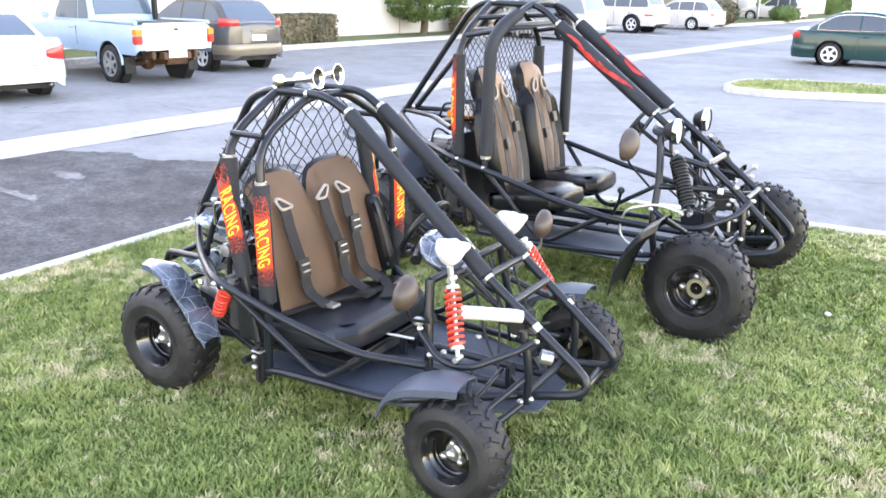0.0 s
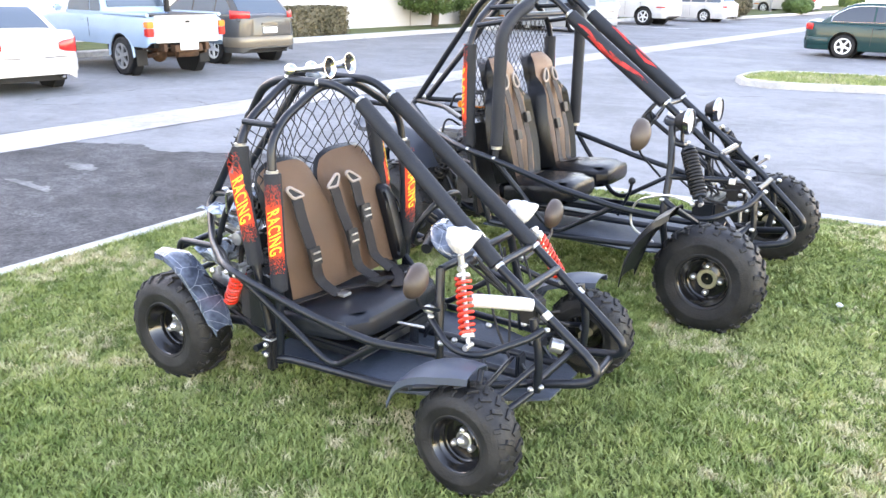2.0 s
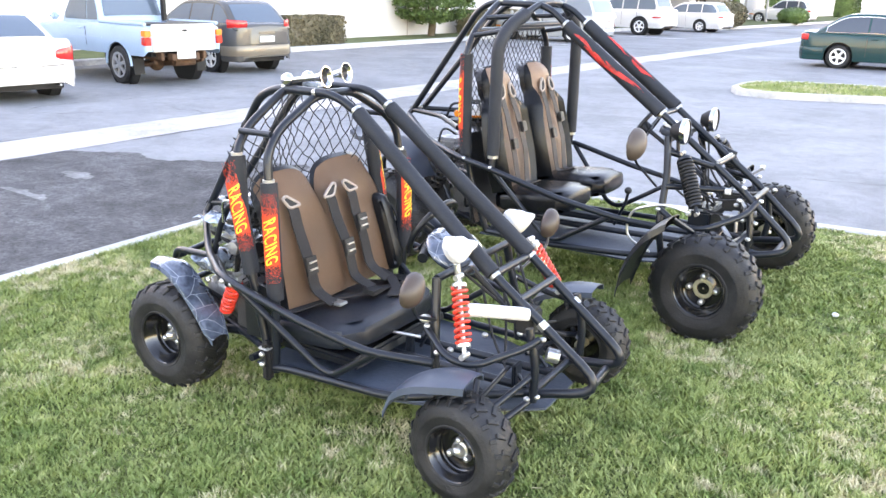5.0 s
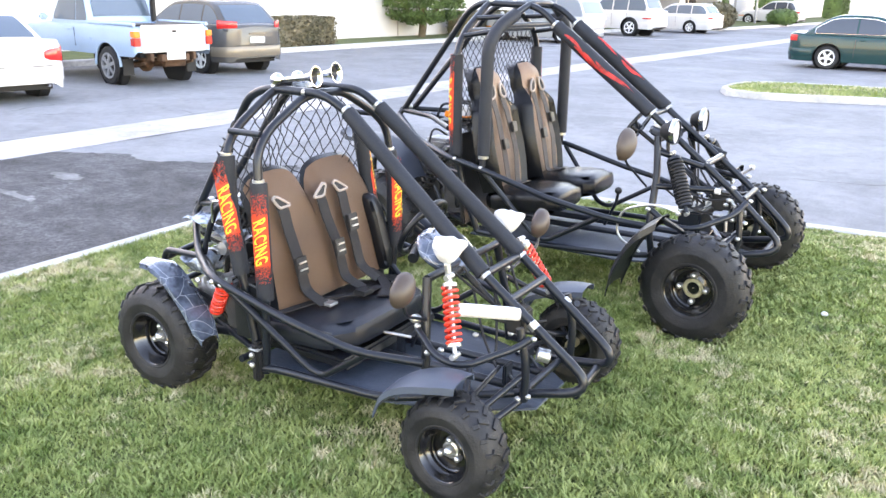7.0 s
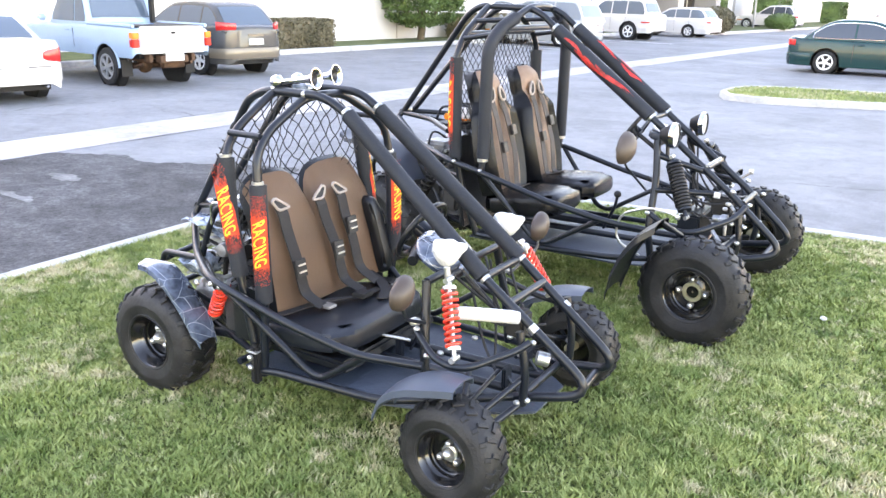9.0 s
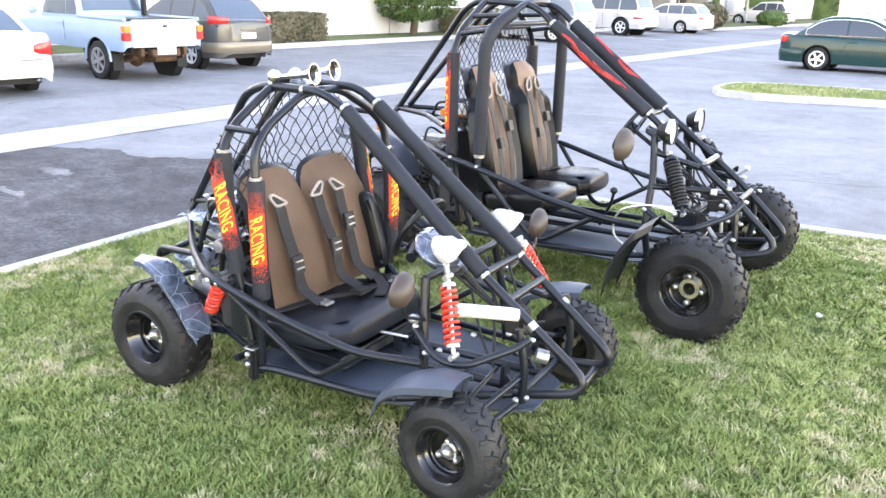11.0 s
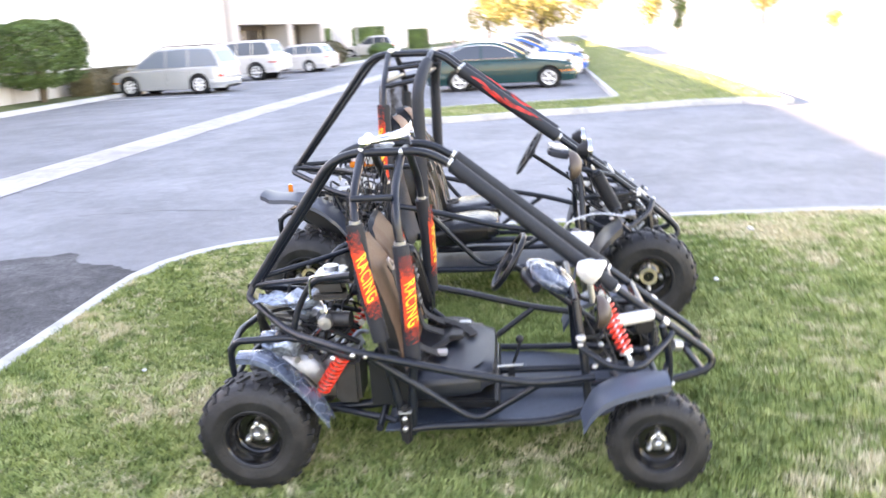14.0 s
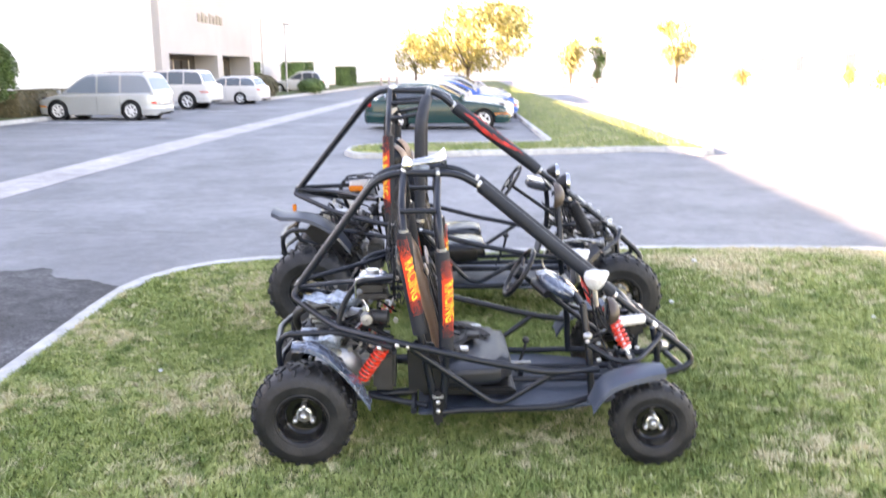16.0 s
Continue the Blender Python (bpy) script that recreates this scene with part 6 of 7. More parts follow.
def bucket_back(parent, foot, top, y_mid):
    """A bucket seat back: black shell with full side bolsters and a tan inlay running up to a narrower headrest."""
    foot, top = Vector(foot), Vector(top)
    w = (top - foot).normalized()
    L = (top - foot).length
    f = Vector((0, 1, 0)).cross(w).normalized()
    if f.x < 0:
        f = -f

    def half(s):
        k = min(1, max(0, (s - 0.62) / 0.13))
        k = k * k * (3 - 2 * k)
        hw = (0.185 + 0.03 * math.sin(min(1, s / 0.62) * math.pi)) * (1 - k) + 0.128 * k
        if s > 0.82:
            hw *= max(0.12, 1 - ((s - 0.8) / 0.202) ** 3.6) ** 0.5
        return hw

    def pt(s, y, lift):
        return foot + Vector((0, y_mid + y * half(s), 0)) + w * (L * s) + f * lift
    front, back, inlay = [], [], []
    for i in range(61):
        s = i / 60
        head = min(1, max(0, (s - 0.62) / 0.16))
        row, brow, trow = [], [], []
        for j in range(21):
            y = -1 + j / 10
            roll = math.exp(-((abs(y) - 0.82) / 0.2) ** 2) * (0.05 * (1 - head) + 0.006)
            lift = 0.055 + roll - 0.075 * max(0, abs(y) - 0.86) / 0.14 + 0.012 * math.sin(s * 9) * (1 - abs(y))
            lift -= head * 0.02 * y * y + 0.4 * max(0, s - 0.86) ** 2 / 0.14
            row.append(pt(s, y, lift))
            brow.append(pt(s, y * 1.0, -0.02 + 0.015 * abs(y) ** 4))
        front.append(row)
        back.append(brow)
        if s <= 0.985:
            edge = 0.68 + 0.25 * head
            for j in range(13):
                y = (-1 + j / 6) * edge
                roll = math.exp(-((abs(y) - 0.82) / 0.2) ** 2) * (0.05 * (1 - head) + 0.006)
                lift = 0.058 + roll + 0.012 * math.sin(s * 9) * (1 - abs(y)) - 0.004 * (abs(y) / edge) ** 6
                lift -= head * 0.02 * y * y + 0.4 * max(0, s - 0.86) ** 2 / 0.14
                trow.append(pt(s, y, lift))
            inlay.append(trow)
    bm = bmesh.new()
    fv = [[bm.verts.new(p) for p in r] for r in front]
    bv = [[bm.verts.new(p) for p in r] for r in back]
    for vs in (fv, bv):
        for a, b in zip(vs, vs[1:]):
            for k in range(20):
                bm.faces.new((a[k], a[k + 1], b[k + 1], b[k]))
    for a, b, c, d in [(fv[i][k], fv[i + 1][k], bv[i + 1][k], bv[i][k]) for i in range(60) for k in (0, 20)] + [(fv[i][k], fv[i][k + 1], bv[i][k + 1], bv[i][k]) for i in (0, 60) for k in range(20)]:
        bm.faces.new((a, b, c, d))
    part("back_shell", bm, GLOSS_VINYL, parent, "black vinyl shell")
    sheet(inlay, 0.003, DEEP_TAN, "backrest", parent, "tan vinyl seat back with headrest")
    return w, f


u, fwd = seat_back(A, (0.49, 0.0, 0.385), (0.362, 0.0, 0.908), 0.07, 0.7, 0.07, ((-0.215, 0.155), (0.15, 0.2)), "tan vinyl back with two headrests", 0.755)


def back_pt(y, s, lift=0.062):
    return Vector((0.49, 0, 0.385)) + Vector((0, y, 0)) + u * (0.538 * s) + fwd * lift


for y, tilt in ((-0.2, -0.5), (0.022, 0.5), (0.16, -0.5)):
    c = back_pt(y, 0.775, 0.112)
    e, f = Vector((0, 1, 0)), u
    tri = [c + e * q * 0.98 + f * h * 0.66 for q, h in (((-0.045, -0.03), (0.02, -0.036), (0.048, 0.028), (0.03, 0.042)) if tilt > 0 else ((0.045, -0.03), (-0.02, -0.036), (-0.05, 0.026), (-0.03, 0.04)))]
    loop = fillet([tri[0].lerp(tri[1], 0.5), tri[1], tri[2], tri[3], tri[0], tri[0].lerp(tri[1], 0.49)], 0.018)
    part("harness_eyelet", tube(loop, 0.006, 0, 8, closed=True), EYELET, A, "pale plastic belt eyelet")
    # dark disc on the seat face stands in for the shaded hole
    bm = bmesh.new()
    hub = bm.verts.new(sum(loop, Vector()) / len(loop) + fwd * 0.002)
    ring = [bm.verts.new(p + fwd * 0.002) for p in loop]
    for p, q in zip(ring, ring[1:] + ring[:1]):
        bm.faces.new((hub, p, q))
    part("eyelet_hole", bm, CORD, A)
for y0, y1, s0, s1, at in ((-0.2, -0.175, 0.735, 0.1, 0.29), (0.026, 0.07, 0.735, 0.08, 0.32), (0.16, 0.185, 0.735, 0.12, 0.47)):
    pts = [back_pt(y0, s0 + 0.03, 0.1), back_pt(y0 * 0.95 + y1 * 0.05, s0 - 0.035, 0.113), back_pt(y0 * 0.7 + y1 * 0.3, s0 - 0.14, 0.106), back_pt(y1, 0.35, 0.108), back_pt(y1 + 0.01, s1, 0.102), Vector((0.66, y1 + 0.02, 0.42))]
    strap(A, pts, 0.056)
    b = back_pt(y1, at, 0.117)
    q = part("buckle", box(-0.032, -0.004, -0.036, 0.032, 0.008, 0.036), BUCKLE, A, bevel=0.003)
    q.matrix_basis = Matrix.Translation(b) @ Matrix.Rotation(radians(90), 4, "Z") @ Matrix.Rotation(radians(-11), 4, "X")
    for k in (-1, 1):
        w2 = part("buckle_bar", box(-0.02, -0.012, k * 0.014 - 0.003, 0.02, -0.005, k * 0.014 + 0.003), ZINC, q)
strap(A, [(0.56, -0.3, 0.412), (0.62, -0.12, 0.425), (0.70, 0.02, 0.422), (0.72, 0.2, 0.418)], 0.045, (1, 0, 0.1))
strap(A, [(0.55, 0.28, 0.43), (0.64, 0.24, 0.426), (0.75, 0.14, 0.424), (0.79, 0.05, 0.42)], 0.045, (0.8, 0.6, 0))
part("buckle", box(0.69, -0.02, 0.424, 0.75, 0.05, 0.444), BUCKLE, A, bevel=0.005)
part("buckle_tongue", box(0.64, -0.16, 0.412, 0.69, -0.11, 0.424), ZINC, A, bevel=0.003)
part("buckle_tongue", box(0.72, 0.2, 0.41, 0.77, 0.235, 0.42), ZINC, A, bevel=0.003)


def hoop_shape(y, z):
    return abs(y) < 0.415 - max(0, z - 1.04) * 1.0 - max(0, z - 1.13) * 1.3 and z > 0.66


net(A, hoop_shape, -0.42, 0.42, 0.66, 1.225, lambda y, z: 0.392 - 0.07 * max(0, 1 - abs(y) * 3) * max(0, min(1, (1.2 - z) * 4)), 0.056)
# controls: steering wheel, wrapped dash, gear lever, pedals, wiring
steering_wheel(A, (0.945, 0.10, 0.718), 0.125, 32, (1.36, 0.10, 0.40))
bm = bmesh.new()
bmesh.ops.create_icosphere(bm, subdivisions=4, radius=1, matrix=pose(1.115, 0.0, 0.678, 0, 30, 0) @ Matrix.Diagonal((0.115, 0.14, 0.045, 1)))
for v in bm.verts:
    v.co += Vector((0, 0, 1)) * 0.012 * noise.noise(v.co * 24)
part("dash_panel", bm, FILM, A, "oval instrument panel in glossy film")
bm = bmesh.new()
bmesh.ops.create_icosphere(bm, subdivisions=4, radius=1, matrix=pose(1.09, -0.005, 0.706, 0, 30, 0) @ Matrix.Diagonal((0.075, 0.09, 0.016, 1)))
for v in bm.verts:
    v.co += Vector((0, 0, 1)) * 0.014 * noise.noise(v.co * 30)
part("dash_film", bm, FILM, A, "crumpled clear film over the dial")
part("dash_tray", tube([(1.05, -0.13, 0.67), (1.0, 0, 0.695), (1.05, 0.14, 0.67), (1.18, 0.14, 0.635), (1.2, -0.13, 0.635)], 0.02, 0.05), VINYL, A)
part("gear_lever", tube([(0.93, 0.05, 0.23), (0.965, 0.065, 0.32), (0.98, 0.073, 0.37)], 0.007, 0.03), STEEL, A)
knob("gear_knob", (0.98, 0.073, 0.385), 0.018, BUCKLE, A)
part("brake_lever", tube([(0.86, -0.075, 0.325), (0.99, -0.045, 0.318)], 0.006, 0), ZINC, A)
part("lever_pivot", box(0.93, -0.06, 0.23, 0.955, -0.03, 0.32), STEEL, A, bevel=0.004)
part("foam_wrapped_bar", tube([(1.325, -0.28, 0.578), (1.345, -0.262, 0.577), (1.47, -0.155, 0.556), (1.485, -0.14, 0.553)], 0.023, 0.0, 16), WRAP, A, "bar in white foam wrapping")
part("brake_reservoir", box(1.43, -0.13, 0.47, 1.5, -0.05, 0.56), BUCKLE, A, bevel=0.01)
part("front_spring_cap", tube([(1.565, -0.15, 0.43), (1.6, -0.13, 0.42)], 0.024, 0, 14), ENGINE, A)
for s in (-1, 1):
    part("pedal", box(1.42, s * 0.09 - 0.03, 0.26, 1.435, s * 0.09 + 0.03, 0.34), STEEL, A, bevel=0.006)
    part("pedal_arm", tube([(1.48, s * 0.09, 0.24), (1.43, s * 0.09, 0.3)], 0.007, 0), STEEL, A)
rr = random.Random(11)
for k in range(8):
    p0, p1 = (rr.uniform(1.22, 1.32), rr.uniform(-0.2, 0.2), rr.uniform(0.55, 0.7)), (rr.uniform(1.35, 1.55), rr.uniform(-0.18, 0.18), rr.uniform(0.3, 0.5))
    part("cable", tube([p0, on_line(p0, p1, 0.5) + Vector((0, rr.uniform(-0.06, 0.06), -0.05)), p1], 0.005, 0.1, 6), CORD, A)
for p in ((1.2, -0.33, 0.51), (1.25, -0.345, 0.43), (1.3, -0.34, 0.45), (1.56, -0.175, 0.49), (1.6, -0.14, 0.435), (1.56, -0.2, 0.29), (1.53, -0.215, 0.28), (1.2, 0.32, 0.5), (1.4, -0.02, 0.42), (1.36, 0.06, 0.43), (1.48, -0.1, 0.4), (1.3, -0.1, 0.42)):
    knob("bolt", p, 0.012, ZINC, A, 0.8)
# tank box, twin horns
part("fuel_tank", box(0.2, -0.25, 0.715, 0.325, -0.1, 0.77), ENGINE_DARK, A, bevel=0.018)
part("tank_lid", cushion(0.12, 0.145, 0.028, pose(0.262, -0.175, 0.778), 0.4), PALE_FILM, A, "pale film-covered lid of the tank")
part("tank_tray", box(0.19, -0.26, 0.69, 0.335, -0.09, 0.712), ENGINE_DARK, A, bevel=0.008)
part("tank_frame", tube([(0.19, -0.265, 0.70), (0.19, -0.265, 0.79), (0.33, -0.265, 0.8), (0.34, -0.265, 0.72)], 0.006, 0.03), CHROME, A)
part("tank_cap", lathe([(0.03, 0), (0.03, 0.018), (0.002, 0.02)], "z", 18, (0.26, -0.18, 0.79)), ZINC, A)
engine_bay(A, 0.06, 1.0, 0.0, 3)
rows = []
for k in range(15):
    q = k / 14
    rows.append([(-0.06 + 0.2 * q + 0.006 * math.sin(k * 1.7 + j), -0.2 + 0.028 * j + 0.05 * q, 0.668 - 0.07 * q + 0.02 * math.sin(q * 3.1) + 0.009 * math.sin(j * 2.1 + k * 0.9)) for j in range(6)])
sheet(rows, 0.002, PALE_FILM, "wrapping_film", A, "loose strip of clear plastic film")
part("breather_cap", lathe([(0.002, -0.03), (0.026, -0.028), (0.03, -0.01), (0.03, 0.012), (0.02, 0.02), (0.002, 0.022)], "y", 20, (0.235, -0.24, 0.6)), ENGINE, A)
part("chrome_pipe", tube([(0.2, -0.2, 0.7), (0.24, -0.235, 0.66), (0.235, -0.24, 0.6), (0.17, -0.22, 0.53)], 0.008, 0.03, 8), CHROME, A)
horn(A, (0.42, -0.105, 1.262), (0.59, -0.085, 1.283), 0.039)
horn(A, (0.42, 0.015, 1.262), (0.59, 0.035, 1.29), 0.039)
part("horn_base", tube([(0.43, -0.115, 1.252), (0.43, 0.03, 1.252)], 0.009, 0, 10), STEEL, A)
for y in (-0.105, 0.015):
    part("horn_driver", lathe([(0.002, -0.02), (0.02, -0.018), (0.026, -0.006), (0.026, 0.006), (0.018, 0.016), (0.008, 0.026)], "x", 20, (0.415, y, 1.262)), CHROME, A)
part("horn_bracket", box(0.44, -0.06, 1.235, 0.52, 0.0, 1.252), PALE_FILM, A, bevel=0.006)

# ---- the large kart behind ----
GUARD = mat("gloss_black_mudguard", (0.01, 0.012, 0.016), 0.36, vary=0.3, scale=7, spec=0.4)
DULL_PLASTIC = mat("dark_slate_plastic", (0.022, 0.029, 0.044), 0.4, vary=0.15, scale=5, fine=90)
GREY_SHELL = mat("grey_brown_mirror_shell", (0.062, 0.045, 0.036), 0.5, vary=0.2, scale=9)
B = thing("go_kart", "black two-seat off-road kart with separate seats and black springs", "go-kart", "karts on the lawn", pose(0, 1.94, 0, 0, 0, 4.5))


def flames(parent, a, b, r, out, s0, s1, seed):
    """Printed red flame tongues along a round pad."""
    a, b = Vector(a), Vector(b)
    w = (b - a).normalized()
    o = Vector(out)
    o = (o - w * o.dot(w)).normalized()
    side = o.cross(w)
    rr = random.Random(seed)
    bm = bmesh.new()
    L = (b - a).length
    for k in range(5):
        st = s0 + (s1 - s0) * (k / 6) + rr.uniform(0, 0.03)
        ln = rr.uniform(0.12, 0.24) * (s1 - s0) * 2.2
        ang = rr.uniform(-0.75, 0.75)
        rows = []
        for i in range(9):
            q = i / 8
            wd = 0.26 * math.sin(math.pi * min(1, q * 1.15 + 0.05)) ** 0.8 * (1 - 0.6 * q) + 0.01
            c = ang + 0.18 * math.sin(q * 5 + k)
            rows.append([bm.verts.new(a + w * (L * (st + ln * q)) + (o * math.cos(c + d * wd) + side * math.sin(c + d * wd)) * (r + 0.0015 + 0.0004 * k)) for d in (-1, 0, 1)])
        for p, q in zip(rows, rows[1:]):
            for j in range(2):
                bm.faces.new((p[j], p[j + 1], q[j + 1], q[j]))
    part("flame_print", bm, RED_FLAME, parent, "red flame print")


BR = 0.0185
for s in (-1, 1):
    kart_wheel(B, -0.434, s * 0.50, 0.279, 0.278, 0.25, 0.125, s, nuts=4, hub_mat=BRASSY)
    kart_wheel(B, 1.537, s * 0.67, 0.266, 0.262, 0.18, 0.118, s, steer=-3, nuts=4, hub_mat=BRASSY, camber=1)
    top, low = (0.505, s * 0.14, 1.425), (1.072, s * 0.133, 1.0)
    part("roof_tube", tube([(-0.57, s * 0.06, 0.875), (-0.07, s * 0.13, 1.49), (0.02, s * 0.14, 1.54), (0.38, s * 0.14, 1.53), top, low, (1.55, s * 0.14, 0.63), (1.85, s * 0.13, 0.36), (1.5, s * 0.2, 0.29)], BR, 0.13), STEEL, B)
    pad(B, top, low, 0.038)
    if s < 0:
        flames(B, top, low, 0.038, (0.2, -0.9, 0.25), 0.1, 0.75, 3)
    else:
        flames(B, top, low, 0.038, (0.5, -0.3, 0.8), 0.2, 0.75, 4)
    rear = [(0.2, s * 0.43, 0.27), (0.1, s * 0.47, 0.6), (0.08, s * 0.497, 0.9), (0.08, s * 0.495, 1.29), (0.08, s * 0.42, 1.39), (0.075, s * 0.14, 1.545), (0.075, 0, 1.55)]
    part("hoop_post", tube(rear, BR, 0.09), STEEL, B)
    part("foam_pad", tube([(0.085, s * 0.487, 0.72), (0.08, s * 0.497, 0.9), (0.08, s * 0.495, 1.27)], 0.036, 0.05, 14), FOAM, B)
    lettering(B, "RACING", (0.08, s * 0.496, 1.13), (0.081, s * 0.496, 0.88), 0.0365, (-0.75, -0.66, 0) if s < 0 else (0.2, 1, 0), 0.052)
    frontp = [(0.27, s * 0.52, 0.66), (0.275, s * 0.515, 0.72), (0.28, s * 0.505, 1.33), (0.3, s * 0.42, 1.425), (0.335, s * 0.14, 1.54), (0.335, 0, 1.545)]
    part("hoop_post", tube(frontp, BR, 0.08), STEEL, B)
    part("foam_pad", tube([(0.275, s * 0.515, 0.735), (0.28, s * 0.505, 1.33), (0.3, s * 0.42, 1.425), (0.32, s * 0.28, 1.482)], 0.035, 0.08, 14), FOAM, B)
    part("clamp", tube([(0.275, s * 0.515, 0.717), (0.275, s * 0.515, 0.732)], 0.03, 0, 12), ZINC, B)
    part("hoop_rung", tube([(0.08, s * 0.44, 1.365), (0.295, s * 0.44, 1.4)], 0.014, 0), STEEL, B)
    part("hoop_rung", tube([(0.08, s * 0.3, 1.458), (0.31, s * 0.3, 1.472)], 0.014, 0), STEEL, B)
    knob("roof_clamp", (0.09, s * 0.14, 1.553), 0.02, ZINC, B)
    # side bars and floor frame
    part("side_bar", tube([(-0.57, s * 0.06, 0.875), (-0.6, s * 0.08, 0.84), (-0.28, s * 0.33, 0.745), (0.05, s * 0.52, 0.70), (0.277, s * 0.55, 0.665), (0.694, s * 0.55, 0.557), (1.02, s * 0.53, 0.495), (1.2, s * 0.44, 0.46)], BR * 0.92, 0.1), STEEL, B)
    part("side_brace", tube([(0.3, s * 0.545, 0.645), (0.58, s * 0.47, 0.32), (0.66, s * 0.465, 0.30), (0.98, s * 0.53, 0.495)], BR * 0.8, 0.07), STEEL, B)
    part("floor_bar", tube([(0.2, s * 0.43, 0.27), (0.6, s * 0.45, 0.265), (1.05, s * 0.42, 0.28), (1.3, s * 0.32, 0.29), (1.5, s * 0.2, 0.29)], BR * 0.92, 0.1), STEEL, B)
    part("floor_rail", tube([(0.3, s * 0.1, 0.30), (1.45, s * 0.1, 0.31)], BR, 0), STEEL, B)
    part("rear_bar", tube([(-0.57, s * 0.06, 0.865), (-0.3, s * 0.16, 0.86), (0.0, s * 0.44, 0.85)], BR * 0.85, 0.08), STEEL, B)
    part("rear_loop", tube([(0.1, s * 0.46, 0.6), (-0.25, s * 0.3, 0.62), (-0.6, s * 0.28, 0.62), (-0.66, s * 0.27, 0.57), (-0.66, s * 0.26, 0.45), (-0.2, s * 0.25, 0.32), (0.2, s * 0.4, 0.28)], BR * 0.85, 0.08), STEEL, B)
    part("rear_brace", tube([(-0.3, s * 0.3, 0.74), (-0.25, s * 0.3, 0.62), (-0.05, s * 0.36, 0.3)], BR * 0.8, 0.06), STEEL, B)
    part("swing_arm", tube([(0.15, s * 0.28, 0.3), (-0.43, s * 0.33, 0.28)], 0.025, 0), STEEL, B)
    spring(B, (-0.05, s * 0.36, 0.72), (-0.28, s * 0.36, 0.36), 0.033, 9, 0.008, BLACK_SPRING, ENGINE_DARK)
    # front end
    part("front_post", tube([(1.17, s * 0.28, 0.9), (1.2, s * 0.33, 0.7), (1.2, s * 0.4, 0.46), (1.22, s * 0.37, 0.29)], BR, 0.06), STEEL, B)
    part("front_post", tube([(1.6, s * 0.2, 0.58), (1.62, s * 0.22, 0.42), (1.6, s * 0.22, 0.29)], BR * 0.9, 0.05), STEEL, B)
    part("front_rail", tube([(1.17, s * 0.3, 0.83), (1.4, s * 0.22, 0.76)], BR * 0.85, 0.06), STEEL, B)
    part("front_rail", tube([(1.2, s * 0.35, 0.655), (1.5, s * 0.2, 0.645)], BR * 0.85, 0.06), STEEL, B)
    part("damper_mount", tube([(1.2, s * 0.41, 0.55), (1.33, s * 0.47, 0.49), (1.45, s * 0.47, 0.49), (1.6, s * 0.3, 0.55), (1.63, s * 0.21, 0.6)], BR * 0.8, 0.06), STEEL, B)
    spring(B, (1.265, s * 0.315, 0.83), (1.405, s * 0.45, 0.56), 0.034, 13, 0.0085, BLACK_SPRING, STEEL)
    for x0, z0 in ((1.38, 0.29), (1.6, 0.31)):
        part("wishbone", tube([(x0, s * 0.22, z0), (1.525, s * 0.61, 0.24)], 0.014, 0), STEEL, B)
        part("wishbone", tube([(x0, s * 0.22, z0 + 0.12), (1.525, s * 0.6, 0.33)], 0.013, 0), STEEL, B)
    part("tie_rod", tube([(1.46, s * 0.1, 0.42), (1.44, s * 0.58, 0.31)], 0.009, 0, 8), STEEL, B)
    part("stub_axle", tube([(1.525, s * 0.56, 0.266), (1.537, s * 0.68, 0.266)], 0.025, 0), BRASSY, B)
    fender(B, [(1.16, 0.24), (1.19, 0.36), (1.235, 0.465), (1.295, 0.55), (1.375, 0.605)], s * 0.89, s * 0.6, GUARD, "", 0.045)
    part("mudguard_stay", tube([(1.37, s * 0.72, 0.59), (1.45, s * 0.6, 0.5), (1.5, s * 0.58, 0.34)], 0.011, 0.04, 8), STEEL, B)
    fender(B, [(-0.665, 0.80), (-0.6, 0.775), (-0.47, 0.775), (-0.36, 0.735), (-0.26, 0.67), (-0.17, 0.55)], s * 0.63, s * 0.37, DULL_PLASTIC, "", 0.03)
    part("mudguard_stay", tube([(-0.35, s * 0.4, 0.69), (-0.3, s * 0.33, 0.6)], 0.011, 0.04, 8), STEEL, B)
    round_lamp(B, (1.25, s * 0.265, 0.93), 0.062)
    if s < 0:
        mirror(B, (1.12, -0.64, 0.903), (1.17, -0.4, 0.66), 0, 1.35, GREY_SHELL)
    part("indicator_stem", tube([(1.5, s * 0.2, 0.66), (1.52, s * 0.36, 0.67)], 0.008, 0), STEEL, B)
    part("indicator", tube([(1.51, s * 0.37, 0.675), (1.535, s * 0.37, 0.675)], 0.015, 0, 14), CLEAR_LENS, B)
    for p in ((1.2, s * 0.43, 0.55), (1.22, s * 0.44, 0.47), (1.55, s * 0.17, 0.66), (1.64, s * 0.16, 0.6), (1.64, s * 0.23, 0.5), (1.62, s * 0.26, 0.42), (1.62, s * 0.26, 0.34), (1.36, s * 0.44, 0.55), (0.28, s * 0.55, 0.67), (0.1, s * 0.53, 0.7)):
        knob("bolt", p, 0.014, ZINC, B, 0.8)
    # one seat on each side: cushion, leaning back with a headrest, belts
    yc = s * 0.255
    part("seat_cushion", cushion(0.47, 0.41, 0.16, pose(0.47, yc, 0.475, 0, -6, 0), 0.75), GLOSS_VINYL, B, "glossy black vinyl seat cushion")
    ub, fb = bucket_back(B, (0.245, 0, 0.50), (0.1, 0, 1.195), yc)

    def seat_pt(y, q, lift=0.08):
        return Vector((0.245, yc + y, 0.50)) + ub * (0.71 * q) + fb * lift
